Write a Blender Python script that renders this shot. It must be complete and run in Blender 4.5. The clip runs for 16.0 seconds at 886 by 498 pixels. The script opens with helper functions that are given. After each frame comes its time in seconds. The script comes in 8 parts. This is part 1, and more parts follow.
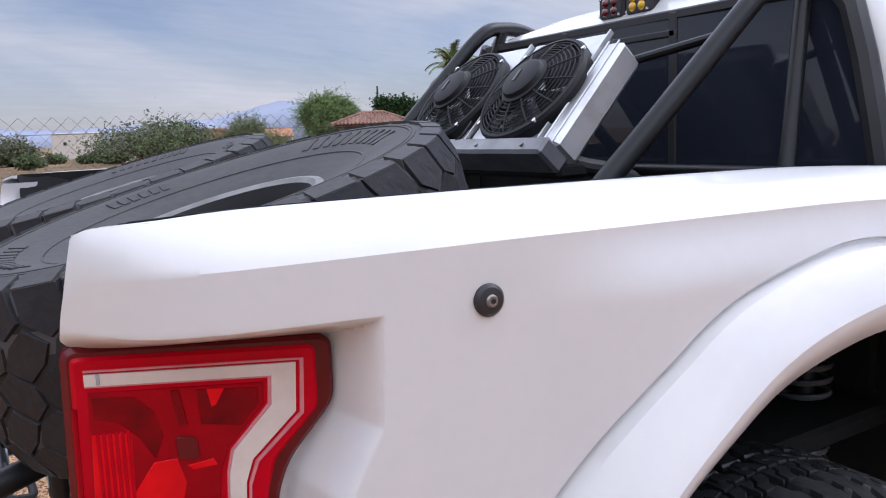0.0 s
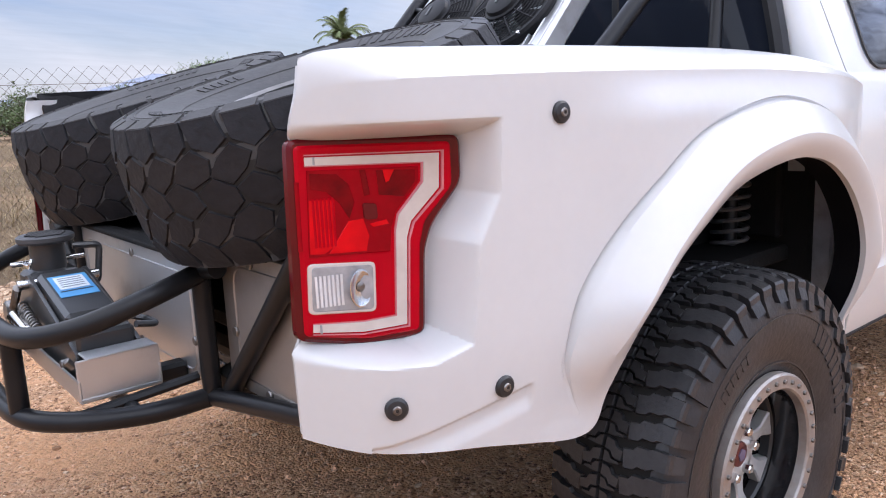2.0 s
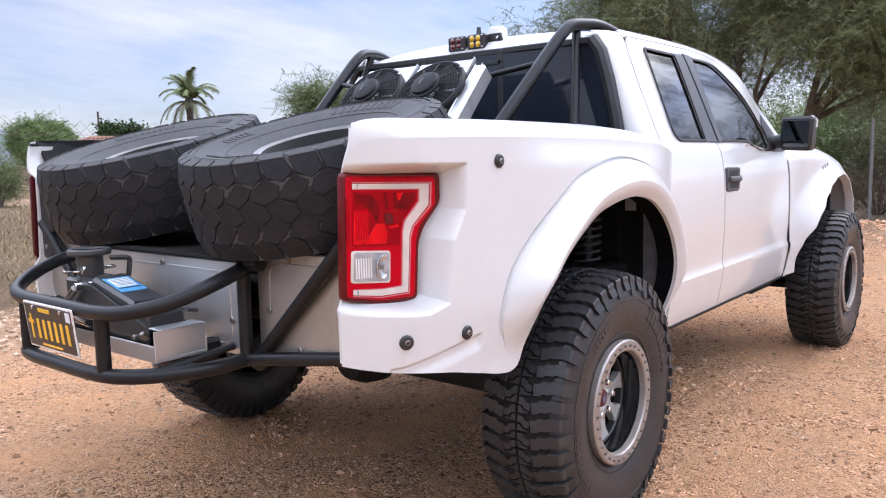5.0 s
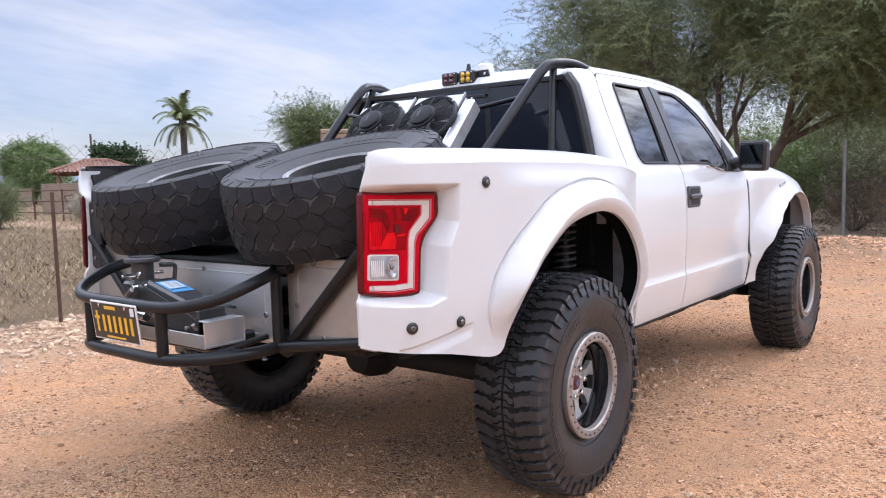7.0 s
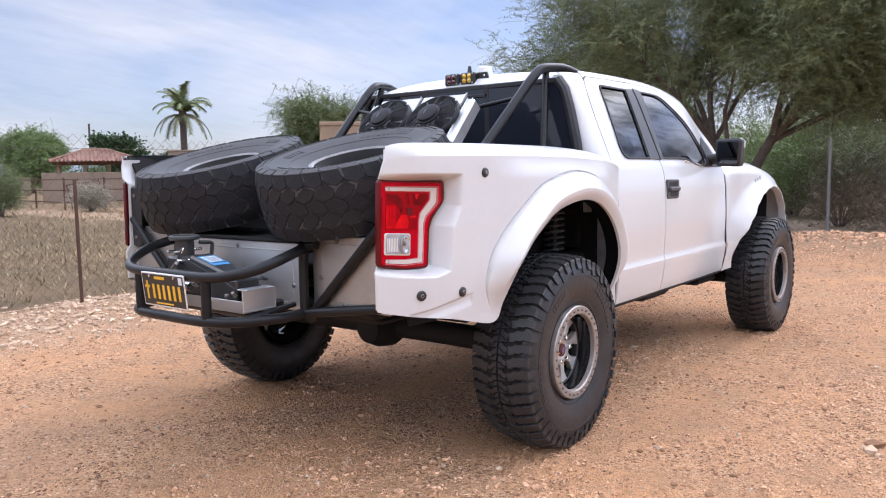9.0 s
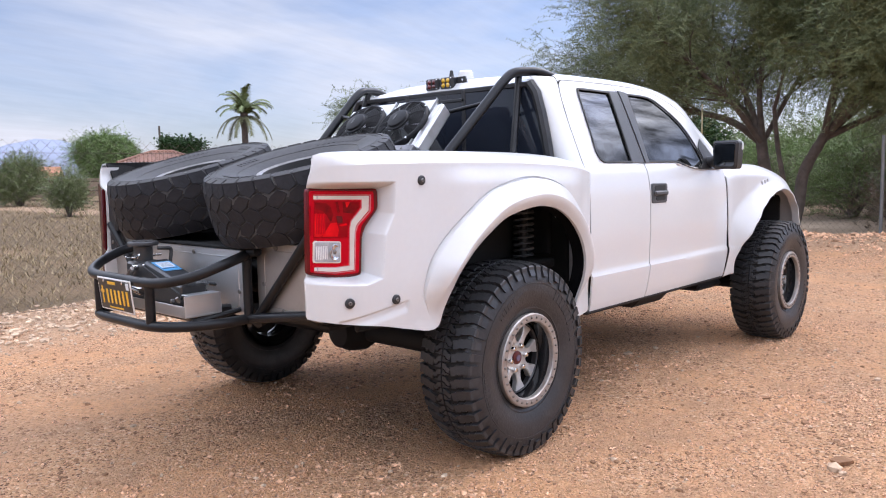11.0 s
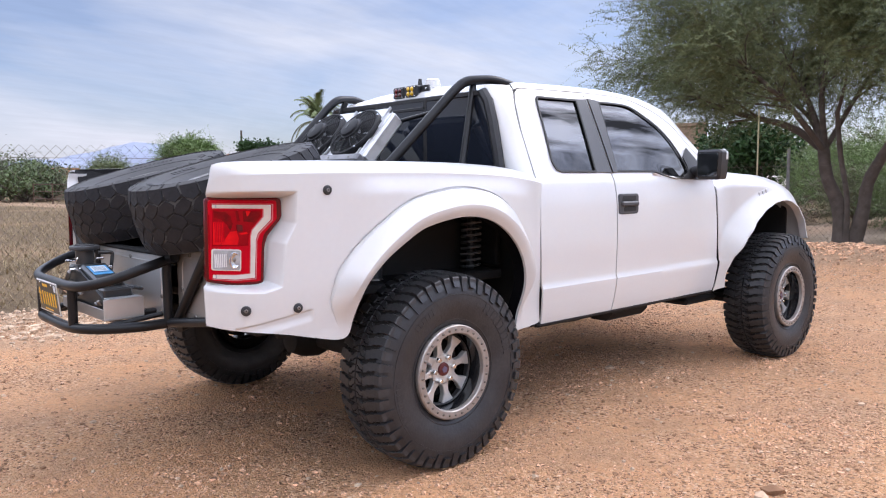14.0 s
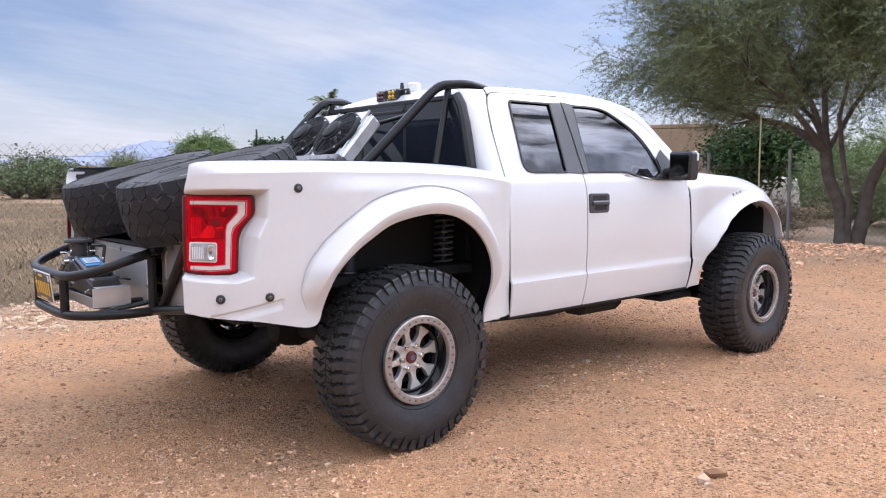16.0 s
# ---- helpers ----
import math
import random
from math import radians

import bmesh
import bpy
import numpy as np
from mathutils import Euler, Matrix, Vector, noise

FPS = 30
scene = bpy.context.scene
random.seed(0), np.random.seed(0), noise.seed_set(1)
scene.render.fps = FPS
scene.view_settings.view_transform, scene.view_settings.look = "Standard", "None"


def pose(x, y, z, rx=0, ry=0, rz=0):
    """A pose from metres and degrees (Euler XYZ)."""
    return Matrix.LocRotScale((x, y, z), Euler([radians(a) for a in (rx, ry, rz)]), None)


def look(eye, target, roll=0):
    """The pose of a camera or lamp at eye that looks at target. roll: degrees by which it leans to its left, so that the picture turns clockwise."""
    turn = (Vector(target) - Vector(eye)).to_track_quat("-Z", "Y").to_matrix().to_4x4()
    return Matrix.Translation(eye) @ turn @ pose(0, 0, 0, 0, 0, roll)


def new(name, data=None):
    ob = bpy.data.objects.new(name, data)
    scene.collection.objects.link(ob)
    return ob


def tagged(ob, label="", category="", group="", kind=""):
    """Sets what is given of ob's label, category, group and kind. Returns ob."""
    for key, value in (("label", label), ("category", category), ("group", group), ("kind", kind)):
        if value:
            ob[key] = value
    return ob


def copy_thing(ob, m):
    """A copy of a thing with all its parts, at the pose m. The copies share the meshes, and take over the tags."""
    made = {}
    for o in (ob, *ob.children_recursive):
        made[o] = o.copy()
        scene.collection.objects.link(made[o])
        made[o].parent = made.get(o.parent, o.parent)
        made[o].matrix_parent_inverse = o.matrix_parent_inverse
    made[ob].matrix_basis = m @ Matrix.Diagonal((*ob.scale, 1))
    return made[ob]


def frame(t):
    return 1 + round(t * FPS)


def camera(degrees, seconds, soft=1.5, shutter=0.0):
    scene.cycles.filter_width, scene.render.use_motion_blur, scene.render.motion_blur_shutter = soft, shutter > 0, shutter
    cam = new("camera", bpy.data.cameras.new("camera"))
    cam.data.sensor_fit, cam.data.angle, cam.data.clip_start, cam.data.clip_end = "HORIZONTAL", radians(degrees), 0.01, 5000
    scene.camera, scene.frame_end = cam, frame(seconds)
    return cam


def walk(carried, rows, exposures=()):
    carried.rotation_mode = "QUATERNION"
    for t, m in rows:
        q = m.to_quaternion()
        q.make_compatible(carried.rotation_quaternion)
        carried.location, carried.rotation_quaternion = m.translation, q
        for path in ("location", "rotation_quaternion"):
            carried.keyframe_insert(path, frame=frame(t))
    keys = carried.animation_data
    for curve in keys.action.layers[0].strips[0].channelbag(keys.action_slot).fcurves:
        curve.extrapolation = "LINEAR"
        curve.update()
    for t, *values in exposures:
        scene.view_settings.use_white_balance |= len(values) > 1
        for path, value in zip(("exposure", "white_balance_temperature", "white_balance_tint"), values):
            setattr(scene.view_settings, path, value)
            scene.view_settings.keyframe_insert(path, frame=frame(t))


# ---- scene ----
cam = camera(59.7, 16.0, 1.1)
PATH = [
    (0, (-1.123, -1.857, 1.537), (-0.099, -0.164, 1.24), -2.1),
    (0.5, (-1.318, -1.857, 1.486), (-0.295, -0.169, 1.163), -2.2),
    (1, (-1.426, -1.887, 1.434), (-0.361, -0.231, 1.082), -2.3),
    (1.5, (-1.539, -1.979, 1.375), (-0.393, -0.383, 1.004), -2.7),
    (2, (-1.669, -2.048, 1.365), (-0.425, -0.529, 0.988), -2.7),
    (2.5, (-1.825, -2.061, 1.365), (-0.477, -0.63, 0.995), -2.4),
    (3, (-1.992, -2.05, 1.37), (-0.562, -0.697, 1.018), -2.2),
    (3.5, (-2.093, -2.095, 1.378), (-0.61, -0.792, 1.056), -1.8),
    (4, (-2.197, -2.227, 1.361), (-0.686, -0.949, 1.073), -1.5),
    (6.5, (-2.822, -2.575, 1.34), (-1.255, -1.347, 1.152), -1.3),
    (7, (-2.879, -2.687, 1.35), (-1.314, -1.456, 1.169), -1.5),
    (7.5, (-2.972, -2.726, 1.344), (-1.406, -1.495, 1.168), -1.6),
    (8, (-3.142, -2.776, 1.344), (-1.572, -1.55, 1.166), -1.5),
    (8.5, (-3.252, -2.842, 1.336), (-1.679, -1.622, 1.148), -1.2),
    (9, (-3.264, -2.943, 1.339), (-1.693, -1.72, 1.141), -0.9),
    (11.5, (-2.828, -3.506, 1.376), (-1.402, -2.116, 1.186), -1.4),
    (12, (-2.776, -3.679, 1.384), (-1.383, -2.255, 1.205), -1.6),
    (12.5, (-2.737, -3.773, 1.385), (-1.369, -2.323, 1.213), -1.7),
    (13, (-2.638, -3.789, 1.371), (-1.287, -2.324, 1.199), -1.4),
    (13.5, (-2.463, -3.8, 1.367), (-1.129, -2.32, 1.189), -1.0),
    (14, (-2.387, -3.852, 1.379), (-1.07, -2.358, 1.196), -0.7),
    (14.5, (-2.363, -4.007, 1.381), (-1.061, -2.5, 1.197), -0.5),
    (15, (-2.367, -4.128, 1.384), (-1.071, -2.616, 1.201), -0.4),
    (15.5, (-2.363, -4.174, 1.382), (-1.071, -2.658, 1.199), -0.4),
    (16, (-2.362, -4.184, 1.377), (-1.075, -2.664, 1.193), -0.4),
]
walk(cam, [(t, look(eye, target, roll)) for t, eye, target, roll in PATH], ((0.0, -0.18), (1.0, 0.01), (2.0, 0.16), (3.5, 0.40), (6.5, 0.29), (9.0, 0.23), (16.0, 0.15)))

# ---- world, sun and exposure ----
SUN_AZ, SUN_EL = -14.0, 47.0          # degrees: azimuth from +x towards +y, height over the horizon
world = bpy.data.worlds.new("sky")
scene.world = world
world.use_nodes = True
wn, wl = world.node_tree.nodes, world.node_tree.links
wn.clear()
w_out = wn.new("ShaderNodeOutputWorld")
w_bg = wn.new("ShaderNodeBackground")
w_sky = wn.new("ShaderNodeTexSky")
w_sky.sky_type = "NISHITA"
w_sky.sun_disc = False
w_sky.sun_elevation = radians(SUN_EL)
w_sky.sun_rotation = radians(90 - SUN_AZ)
w_sky.air_density, w_sky.dust_density, w_sky.ozone_density = 1.0, 0.8, 2.0
w_tc = wn.new("ShaderNodeTexCoord")
w_map = wn.new("ShaderNodeMapping")
w_map.inputs["Scale"].default_value = (1.0, 1.0, 3.2)
w_map.inputs["Location"].default_value = (0.35, 0.2, 0.1)
wl.new(w_tc.outputs["Generated"], w_map.inputs["Vector"])
w_n1 = wn.new("ShaderNodeTexNoise")
w_n1.inputs["Scale"].default_value, w_n1.inputs["Detail"].default_value = 2.1, 7.0
w_n1.inputs["Roughness"].default_value, w_n1.inputs["Distortion"].default_value = 0.52, 0.35
wl.new(w_map.outputs["Vector"], w_n1.inputs["Vector"])
w_ramp = wn.new("ShaderNodeValToRGB")
w_ramp.color_ramp.elements[0].position, w_ramp.color_ramp.elements[1].position = 0.38, 0.68
w_ramp.color_ramp.elements[0].color = (0.16, 0.16, 0.16, 1)
w_ramp.color_ramp.elements[1].color = (0.93, 0.93, 0.93, 1)
wl.new(w_n1.outputs["Fac"], w_ramp.inputs["Fac"])
# streaks lie on a flat sheet overhead, drawn out along x
w_dir = wn.new("ShaderNodeSeparateXYZ")
wl.new(w_tc.outputs["Generated"], w_dir.inputs["Vector"])
w_lift = wn.new("ShaderNodeMath")
w_lift.operation = "ADD"
w_lift.inputs[1].default_value = 0.22
wl.new(w_dir.outputs["Z"], w_lift.inputs[0])
w_flat = wn.new("ShaderNodeCombineXYZ")
for axis, size in (("X", 4.0), ("Y", 18.0)):
    w_div = wn.new("ShaderNodeMath")
    w_div.operation = "DIVIDE"
    wl.new(w_dir.outputs[axis], w_div.inputs[0])
    wl.new(w_lift.outputs["Value"], w_div.inputs[1])
    w_size = wn.new("ShaderNodeMath")
    w_size.operation = "MULTIPLY"
    w_size.inputs[1].default_value = size
    wl.new(w_div.outputs["Value"], w_size.inputs[0])
    wl.new(w_size.outputs["Value"], w_flat.inputs[axis])
w_n2 = wn.new("ShaderNodeTexNoise")
w_n2.inputs["Scale"].default_value, w_n2.inputs["Detail"].default_value, w_n2.inputs["Roughness"].default_value = 1.0, 6.0, 0.60
wl.new(w_flat.outputs["Vector"], w_n2.inputs["Vector"])
w_streak = wn.new("ShaderNodeMapRange")
w_streak.inputs["From Min"].default_value, w_streak.inputs["From Max"].default_value = 0.38, 0.62
# the cloud is rougher over the side behind the walk, smooth over the field
w_rough = wn.new("ShaderNodeMapRange")
w_rough.inputs["From Min"].default_value, w_rough.inputs["From Max"].default_value = -0.35, 0.10
w_rough.inputs["To Min"].default_value, w_rough.inputs["To Max"].default_value = 0.12, 0.975
wl.new(w_dir.outputs["Y"], w_rough.inputs["Value"])
wl.new(w_rough.outputs["Result"], w_streak.inputs["To Min"])
w_peak = wn.new("ShaderNodeMapRange")
w_peak.inputs["From Min"].default_value, w_peak.inputs["From Max"].default_value = -0.35, 0.10
w_peak.inputs["To Min"].default_value, w_peak.inputs["To Max"].default_value = 1.95, 1.03
wl.new(w_dir.outputs["Y"], w_peak.inputs["Value"])
wl.new(w_peak.outputs["Result"], w_streak.inputs["To Max"])
wl.new(w_n2.outputs["Fac"], w_streak.inputs["Value"])
w_mix = wn.new("ShaderNodeMixRGB")
w_mix.inputs["Color2"].default_value = (7.42, 7.40, 7.88, 1)
wl.new(w_ramp.outputs["Color"], w_mix.inputs["Fac"])
w_cloud = wn.new("ShaderNodeMixRGB")
w_cloud.blend_type = "MULTIPLY"
w_cloud.inputs["Fac"].default_value = 1.0
wl.new(w_mix.outputs["Color"], w_cloud.inputs["Color1"])
wl.new(w_streak.outputs["Result"], w_cloud.inputs["Color2"])
w_tint = wn.new("ShaderNodeMixRGB")
w_tint.blend_type = "MULTIPLY"
w_tint.inputs["Fac"].default_value = 1.0
w_tint.inputs["Color2"].default_value = (0.93, 0.93, 1.10, 1)
wl.new(w_sky.outputs["Color"], w_tint.inputs["Color1"])
wl.new(w_tint.outputs["Color"], w_mix.inputs["Color1"])
# thin overcast grows brighter with height
w_sep = wn.new("ShaderNodeSeparateXYZ")
wl.new(w_tc.outputs["Generated"], w_sep.inputs["Vector"])
w_up = wn.new("ShaderNodeMapRange")
w_up.interpolation_type = "SMOOTHSTEP"
w_up.inputs["From Min"].default_value, w_up.inputs["From Max"].default_value = 0.20, 0.58
w_up.inputs["To Min"].default_value, w_up.inputs["To Max"].default_value = 1.0, 4.15
wl.new(w_sep.outputs["Z"], w_up.inputs["Value"])
w_mul = wn.new("ShaderNodeMixRGB")
w_mul.blend_type = "MULTIPLY"
w_mul.inputs["Fac"].default_value = 1.0
w_haze = wn.new("ShaderNodeMapRange")
w_haze.inputs["From Min"].default_value, w_haze.inputs["From Max"].default_value = 0.0, 0.36
wl.new(w_sep.outputs["Z"], w_haze.inputs["Value"])
w_blue = wn.new("ShaderNodeMixRGB")
w_blue.inputs["Color1"].default_value, w_blue.inputs["Color2"].default_value = (0.92, 0.93, 1.03, 1), (1, 1, 0.985, 1)
wl.new(w_haze.outputs["Result"], w_blue.inputs["Fac"])
w_low = wn.new("ShaderNodeMixRGB")
w_low.blend_type = "MULTIPLY"
w_low.inputs["Fac"].default_value = 1.0
wl.new(w_cloud.outputs["Color"], w_low.inputs["Color1"])
wl.new(w_blue.outputs["Color"], w_low.inputs["Color2"])
wl.new(w_low.outputs["Color"], w_mul.inputs["Color1"])
wl.new(w_up.outputs["Result"], w_mul.inputs["Color2"])
wl.new(w_mul.outputs["Color"], w_bg.inputs["Color"])
w_bg.inputs["Strength"].default_value = 0.111
wl.new(w_bg.outputs["Background"], w_out.inputs["Surface"])

sun_data = bpy.data.lights.new("sun", "SUN")
sun_data.energy, sun_data.angle, sun_data.color = 0.56, radians(22.0), (1.0, 0.92, 0.83)
sun = new("sun", sun_data)
az, el = radians(SUN_AZ), radians(SUN_EL)
sun.matrix_world = look((0, 0, 30), Vector((0, 0, 30)) - Vector((math.cos(el) * math.cos(az), math.cos(el) * math.sin(az), math.sin(el))))

# ---- tools for meshes ----
class Geo:
    """Vertices and faces that become one mesh."""

    def __init__(self):
        self.v, self.f = [], []

    def add(self, verts, faces):
        n = len(self.v)
        self.v += [tuple(p) for p in verts]
        self.f += [tuple(i + n for i in q) for q in faces]
        return self

    def grid(self, rows, closed_u=False, closed_v=False):
        """rows of points joined to quads."""
        nv, nu = len(rows), len(rows[0])
        pts = [p for r in rows for p in r]
        q = []
        for j in range(nv if closed_v else nv - 1):
            for i in range(nu if closed_u else nu - 1):
                a, b = j * nu + i, j * nu + (i + 1) % nu
                c, d = ((j + 1) % nv) * nu + (i + 1) % nu, ((j + 1) % nv) * nu + i
                q.append((a, b, c, d))
        return self.add(pts, q)

    def box(self, c, s, b=0.004, m=None):
        """A box with chamfered edges: centre, sizes, chamfer."""
        h = [x / 2 for x in s]
        b = min(b, min(h) * 0.9)
        pts, idx = [], {}
        for sx in (-1, 1):
            for sy in (-1, 1):
                for sz in (-1, 1):
                    for a in range(3):
                        p = [sx * (h[0] - b), sy * (h[1] - b), sz * (h[2] - b)]
                        p[a] = (sx, sy, sz)[a] * h[a]
                        idx[(sx, sy, sz, a)] = len(pts)
                        pts.append(p)
        q = []
        for a in range(3):
            o = [k for k in range(3) if k != a]
            for s1 in (-1, 1):
                ring = []
                for u, w in ((-1, -1), (1, -1), (1, 1), (-1, 1)):
                    key = [0, 0, 0]
                    key[a], key[o[0]], key[o[1]] = s1, u, w
                    ring.append(idx[(*key, a)])
                q.append(ring)
            for u in (-1, 1):
                for w in (-1, 1):
                    k1, k2 = [0, 0, 0], [0, 0, 0]
                    k1[a], k2[a] = -1, 1
                    k1[o[0]] = k2[o[0]] = u
                    k1[o[1]] = k2[o[1]] = w
                    q.append([idx[(*k1, o[0])], idx[(*k2, o[0])], idx[(*k2, o[1])], idx[(*k1, o[1])]])
        for sx in (-1, 1):
            for sy in (-1, 1):
                for sz in (-1, 1):
                    q.append([idx[(sx, sy, sz, a)] for a in range(3)])
        mm = m if m is not None else Matrix.Identity(4)
        mm = Matrix.Translation(c) @ mm
        return self.add([mm @ Vector(p) for p in pts], q)

    def tube(self, path, r, seg=10, bend=0.0, caps=True, radii=None):
        """A round tube along points; bend rounds the corners by that radius."""
        pts = [Vector(p) for p in path]
        if bend > 0 and len(pts) > 2:
            out = [pts[0]]
            for i in range(1, len(pts) - 1):
                p, a, c = pts[i], pts[i - 1], pts[i + 1]
                da, dc = (a - p), (c - p)
                k = min(bend, da.length * 0.48, dc.length * 0.48)
                s, e = p + da.normalized() * k, p + dc.normalized() * k
                for t in [j / 7 for j in range(8)]:
                    out.append(s * (1 - t) ** 2 + p * 2 * t * (1 - t) + e * t * t)
            out.append(pts[-1])
            pts = out
        n = len(pts)
        tang = []
        for i in range(n):
            d = pts[min(i + 1, n - 1)] - pts[max(i - 1, 0)]
            tang.append(d.normalized() if d.length > 1e-9 else Vector((0, 0, 1)))
        up = Vector((0, 0, 1)) if abs(tang[0].z) < 0.9 else Vector((1, 0, 0))
        u = tang[0].cross(up).normalized()
        rows = []
        for i in range(n):
            u = (u - tang[i] * u.dot(tang[i]))
            u = u.normalized() if u.length > 1e-6 else tang[i].orthogonal().normalized()
            w = tang[i].cross(u)
            rr = radii[i] if radii else r
            rows.append([pts[i] + (u * math.cos(a) + w * math.sin(a)) * rr for a in [2 * math.pi * k / seg for k in range(seg)]])
        base = len(self.v)
        self.grid(rows, closed_u=True)
        if caps:
            self.f.append(tuple(base + k for k in range(seg))[::-1])
            self.f.append(tuple(base + (n - 1) * seg + k for k in range(seg)))
        return self

    def lathe(self, prof, seg=48, axis="y", c=(0, 0, 0), closed=False, a0=0.0, a1=None):
        """Turns a profile of (radius, along) about an axis."""
        full = a1 is None
        end = a0 + 2 * math.pi if full else a1
        rows = []
        cnt = seg if full else seg + 1
        for k in range(cnt):
            a = a0 + (end - a0) * k / seg
            ca, sa = math.cos(a), math.sin(a)
            row = []
            for r, h in prof:
                if axis == "y":
                    p = (c[0] + r * ca, c[1] + h, c[2] + r * sa)
                elif axis == "x":
                    p = (c[0] + h, c[1] + r * ca, c[2] + r * sa)
                else:
                    p = (c[0] + r * ca, c[1] + r * sa, c[2] + h)
                row.append(p)
            rows.append(row)
        return self.grid(rows, closed_u=closed, closed_v=full)

    def cyl(self, p0, p1, r, seg=16, b=0.0, r2=None):
        """A solid rod from p0 to p1 with chamfered ends."""
        p0, p1 = Vector(p0), Vector(p1)
        d = (p1 - p0)
        ln = d.length
        m = Matrix.Translation(p0) @ d.to_track_quat("Z", "Y").to_matrix().to_4x4()
        r2 = r if r2 is None else r2
        prof = [(r, 0), (r2, ln)] if b <= 0 else [(r - b, 0), (r, b), (r2, ln - b), (r2 - b, ln)]
        rows = [[m @ Vector((rr * math.cos(2 * math.pi * k / seg), rr * math.sin(2 * math.pi * k / seg), h)) for k in range(seg)] for rr, h in prof]
        base = len(self.v)
        self.grid(rows, closed_u=True)
        self.f.append(tuple(base + k for k in range(seg))[::-1])
        self.f.append(tuple(base + (len(prof) - 1) * seg + k for k in range(seg)))
        return self

    def prism(self, poly, to3, depth, b=0.0):
        """A polygon of (a, b) raised by depth: to3(a, b, h) gives the place. b: width of the chamfer on top."""
        n = len(poly)
        lo = [to3(p[0], p[1], 0) for p in poly]
        rows = [lo]
        if b > 0:
            rows.append([to3(p[0], p[1], depth - b) for p in poly])
            rows.append([to3(p[0], p[1], depth) for p in inset(poly, b)])
        else:
            rows.append([to3(p[0], p[1], depth) for p in poly])
        base = len(self.v)
        self.grid(rows, closed_u=True)
        k = len(rows) - 1
        self.f.append(tuple(base + i for i in range(n)))
        self.f.append(tuple(base + k * n + i for i in range(n)))
        return self

    def moved(self, m):
        self.v = [tuple(m @ Vector(p)) for p in self.v]
        return self


def inset(poly, d):
    """A polygon shrunk by d."""
    n = len(poly)
    area = sum(poly[i][0] * poly[(i + 1) % n][1] - poly[(i + 1) % n][0] * poly[i][1] for i in range(n))
    sg = 1 if area > 0 else -1
    out = []
    for i in range(n):
        p, a, c = Vector(poly[i]), Vector(poly[i - 1]), Vector(poly[(i + 1) % n])
        d1, d2 = (p - a).normalized(), (c - p).normalized()
        n1, n2 = Vector((-d1.y, d1.x)) * sg, Vector((-d2.y, d2.x)) * sg
        m = n1 + n2
        m = m / max(m.length_squared * 0.5, 0.35)
        out.append((p.x + m.x * d, p.y + m.y * d))
    return out


def rounded(poly, r, k=4):
    """A polygon with its corners rounded."""
    out, n = [], len(poly)
    for i in range(n):
        p, a, c = Vector(poly[i]), Vector(poly[i - 1]), Vector(poly[(i + 1) % n])
        rr = min(r, (a - p).length * 0.45, (c - p).length * 0.45)
        s, e = p + (a - p).normalized() * rr, p + (c - p).normalized() * rr
        for j in range(k + 1):
            t = j / k
            q = s * (1 - t) ** 2 + p * 2 * t * (1 - t) + e * t * t
            out.append((q.x, q.y))
    return out


def curve(xs, ys):
    """A smooth function through points (monotone cubic)."""
    xs, ys = list(xs), list(ys)
    d = [(ys[i + 1] - ys[i]) / (xs[i + 1] - xs[i]) for i in range(len(xs) - 1)]
    m = [d[0]] + [0 if d[i - 1] * d[i] <= 0 else 2 * d[i - 1] * d[i] / (d[i - 1] + d[i]) for i in range(1, len(d))] + [d[-1]]

    def at(x):
        if x <= xs[0]:
            return ys[0]
        if x >= xs[-1]:
            return ys[-1]
        i = max(k for k in range(len(xs) - 1) if xs[k] <= x)
        h = xs[i + 1] - xs[i]
        t = (x - xs[i]) / h
        return (ys[i] * (1 + 2 * t) * (1 - t) ** 2 + m[i] * h * t * (1 - t) ** 2 + ys[i + 1] * t * t * (3 - 2 * t) + m[i + 1] * h * t * t * (t - 1))
    return at


def spread(pts, n):
    """n points at even steps along a line of points."""
    p = np.array([tuple(q) for q in pts], float)
    s = np.concatenate([[0], np.cumsum(np.linalg.norm(np.diff(p, axis=0), axis=1))])
    u = np.linspace(0, s[-1], n)
    return [tuple(np.interp(t, s, p[:, k]) for k in range(p.shape[1])) for t in u]


def bowed(pts, n):
    """n points at even steps along a smooth line through points."""
    p = [Vector(q) for q in pts]
    out = []
    for i in range(len(p) - 1):
        a, b, c, d = p[max(i - 1, 0)], p[i], p[i + 1], p[min(i + 2, len(p) - 1)]
        for j in range(12):
            t = j / 12
            out.append(0.5 * ((2 * b) + (c - a) * t + (2 * a - 5 * b + 4 * c - d) * t * t + (3 * b - a - 3 * c + d) * t ** 3))
    out.append(p[-1])
    return spread(out, n)


def smooth01(t):
    t = max(0.0, min(1.0, t))
    return t * t * (3 - 2 * t)


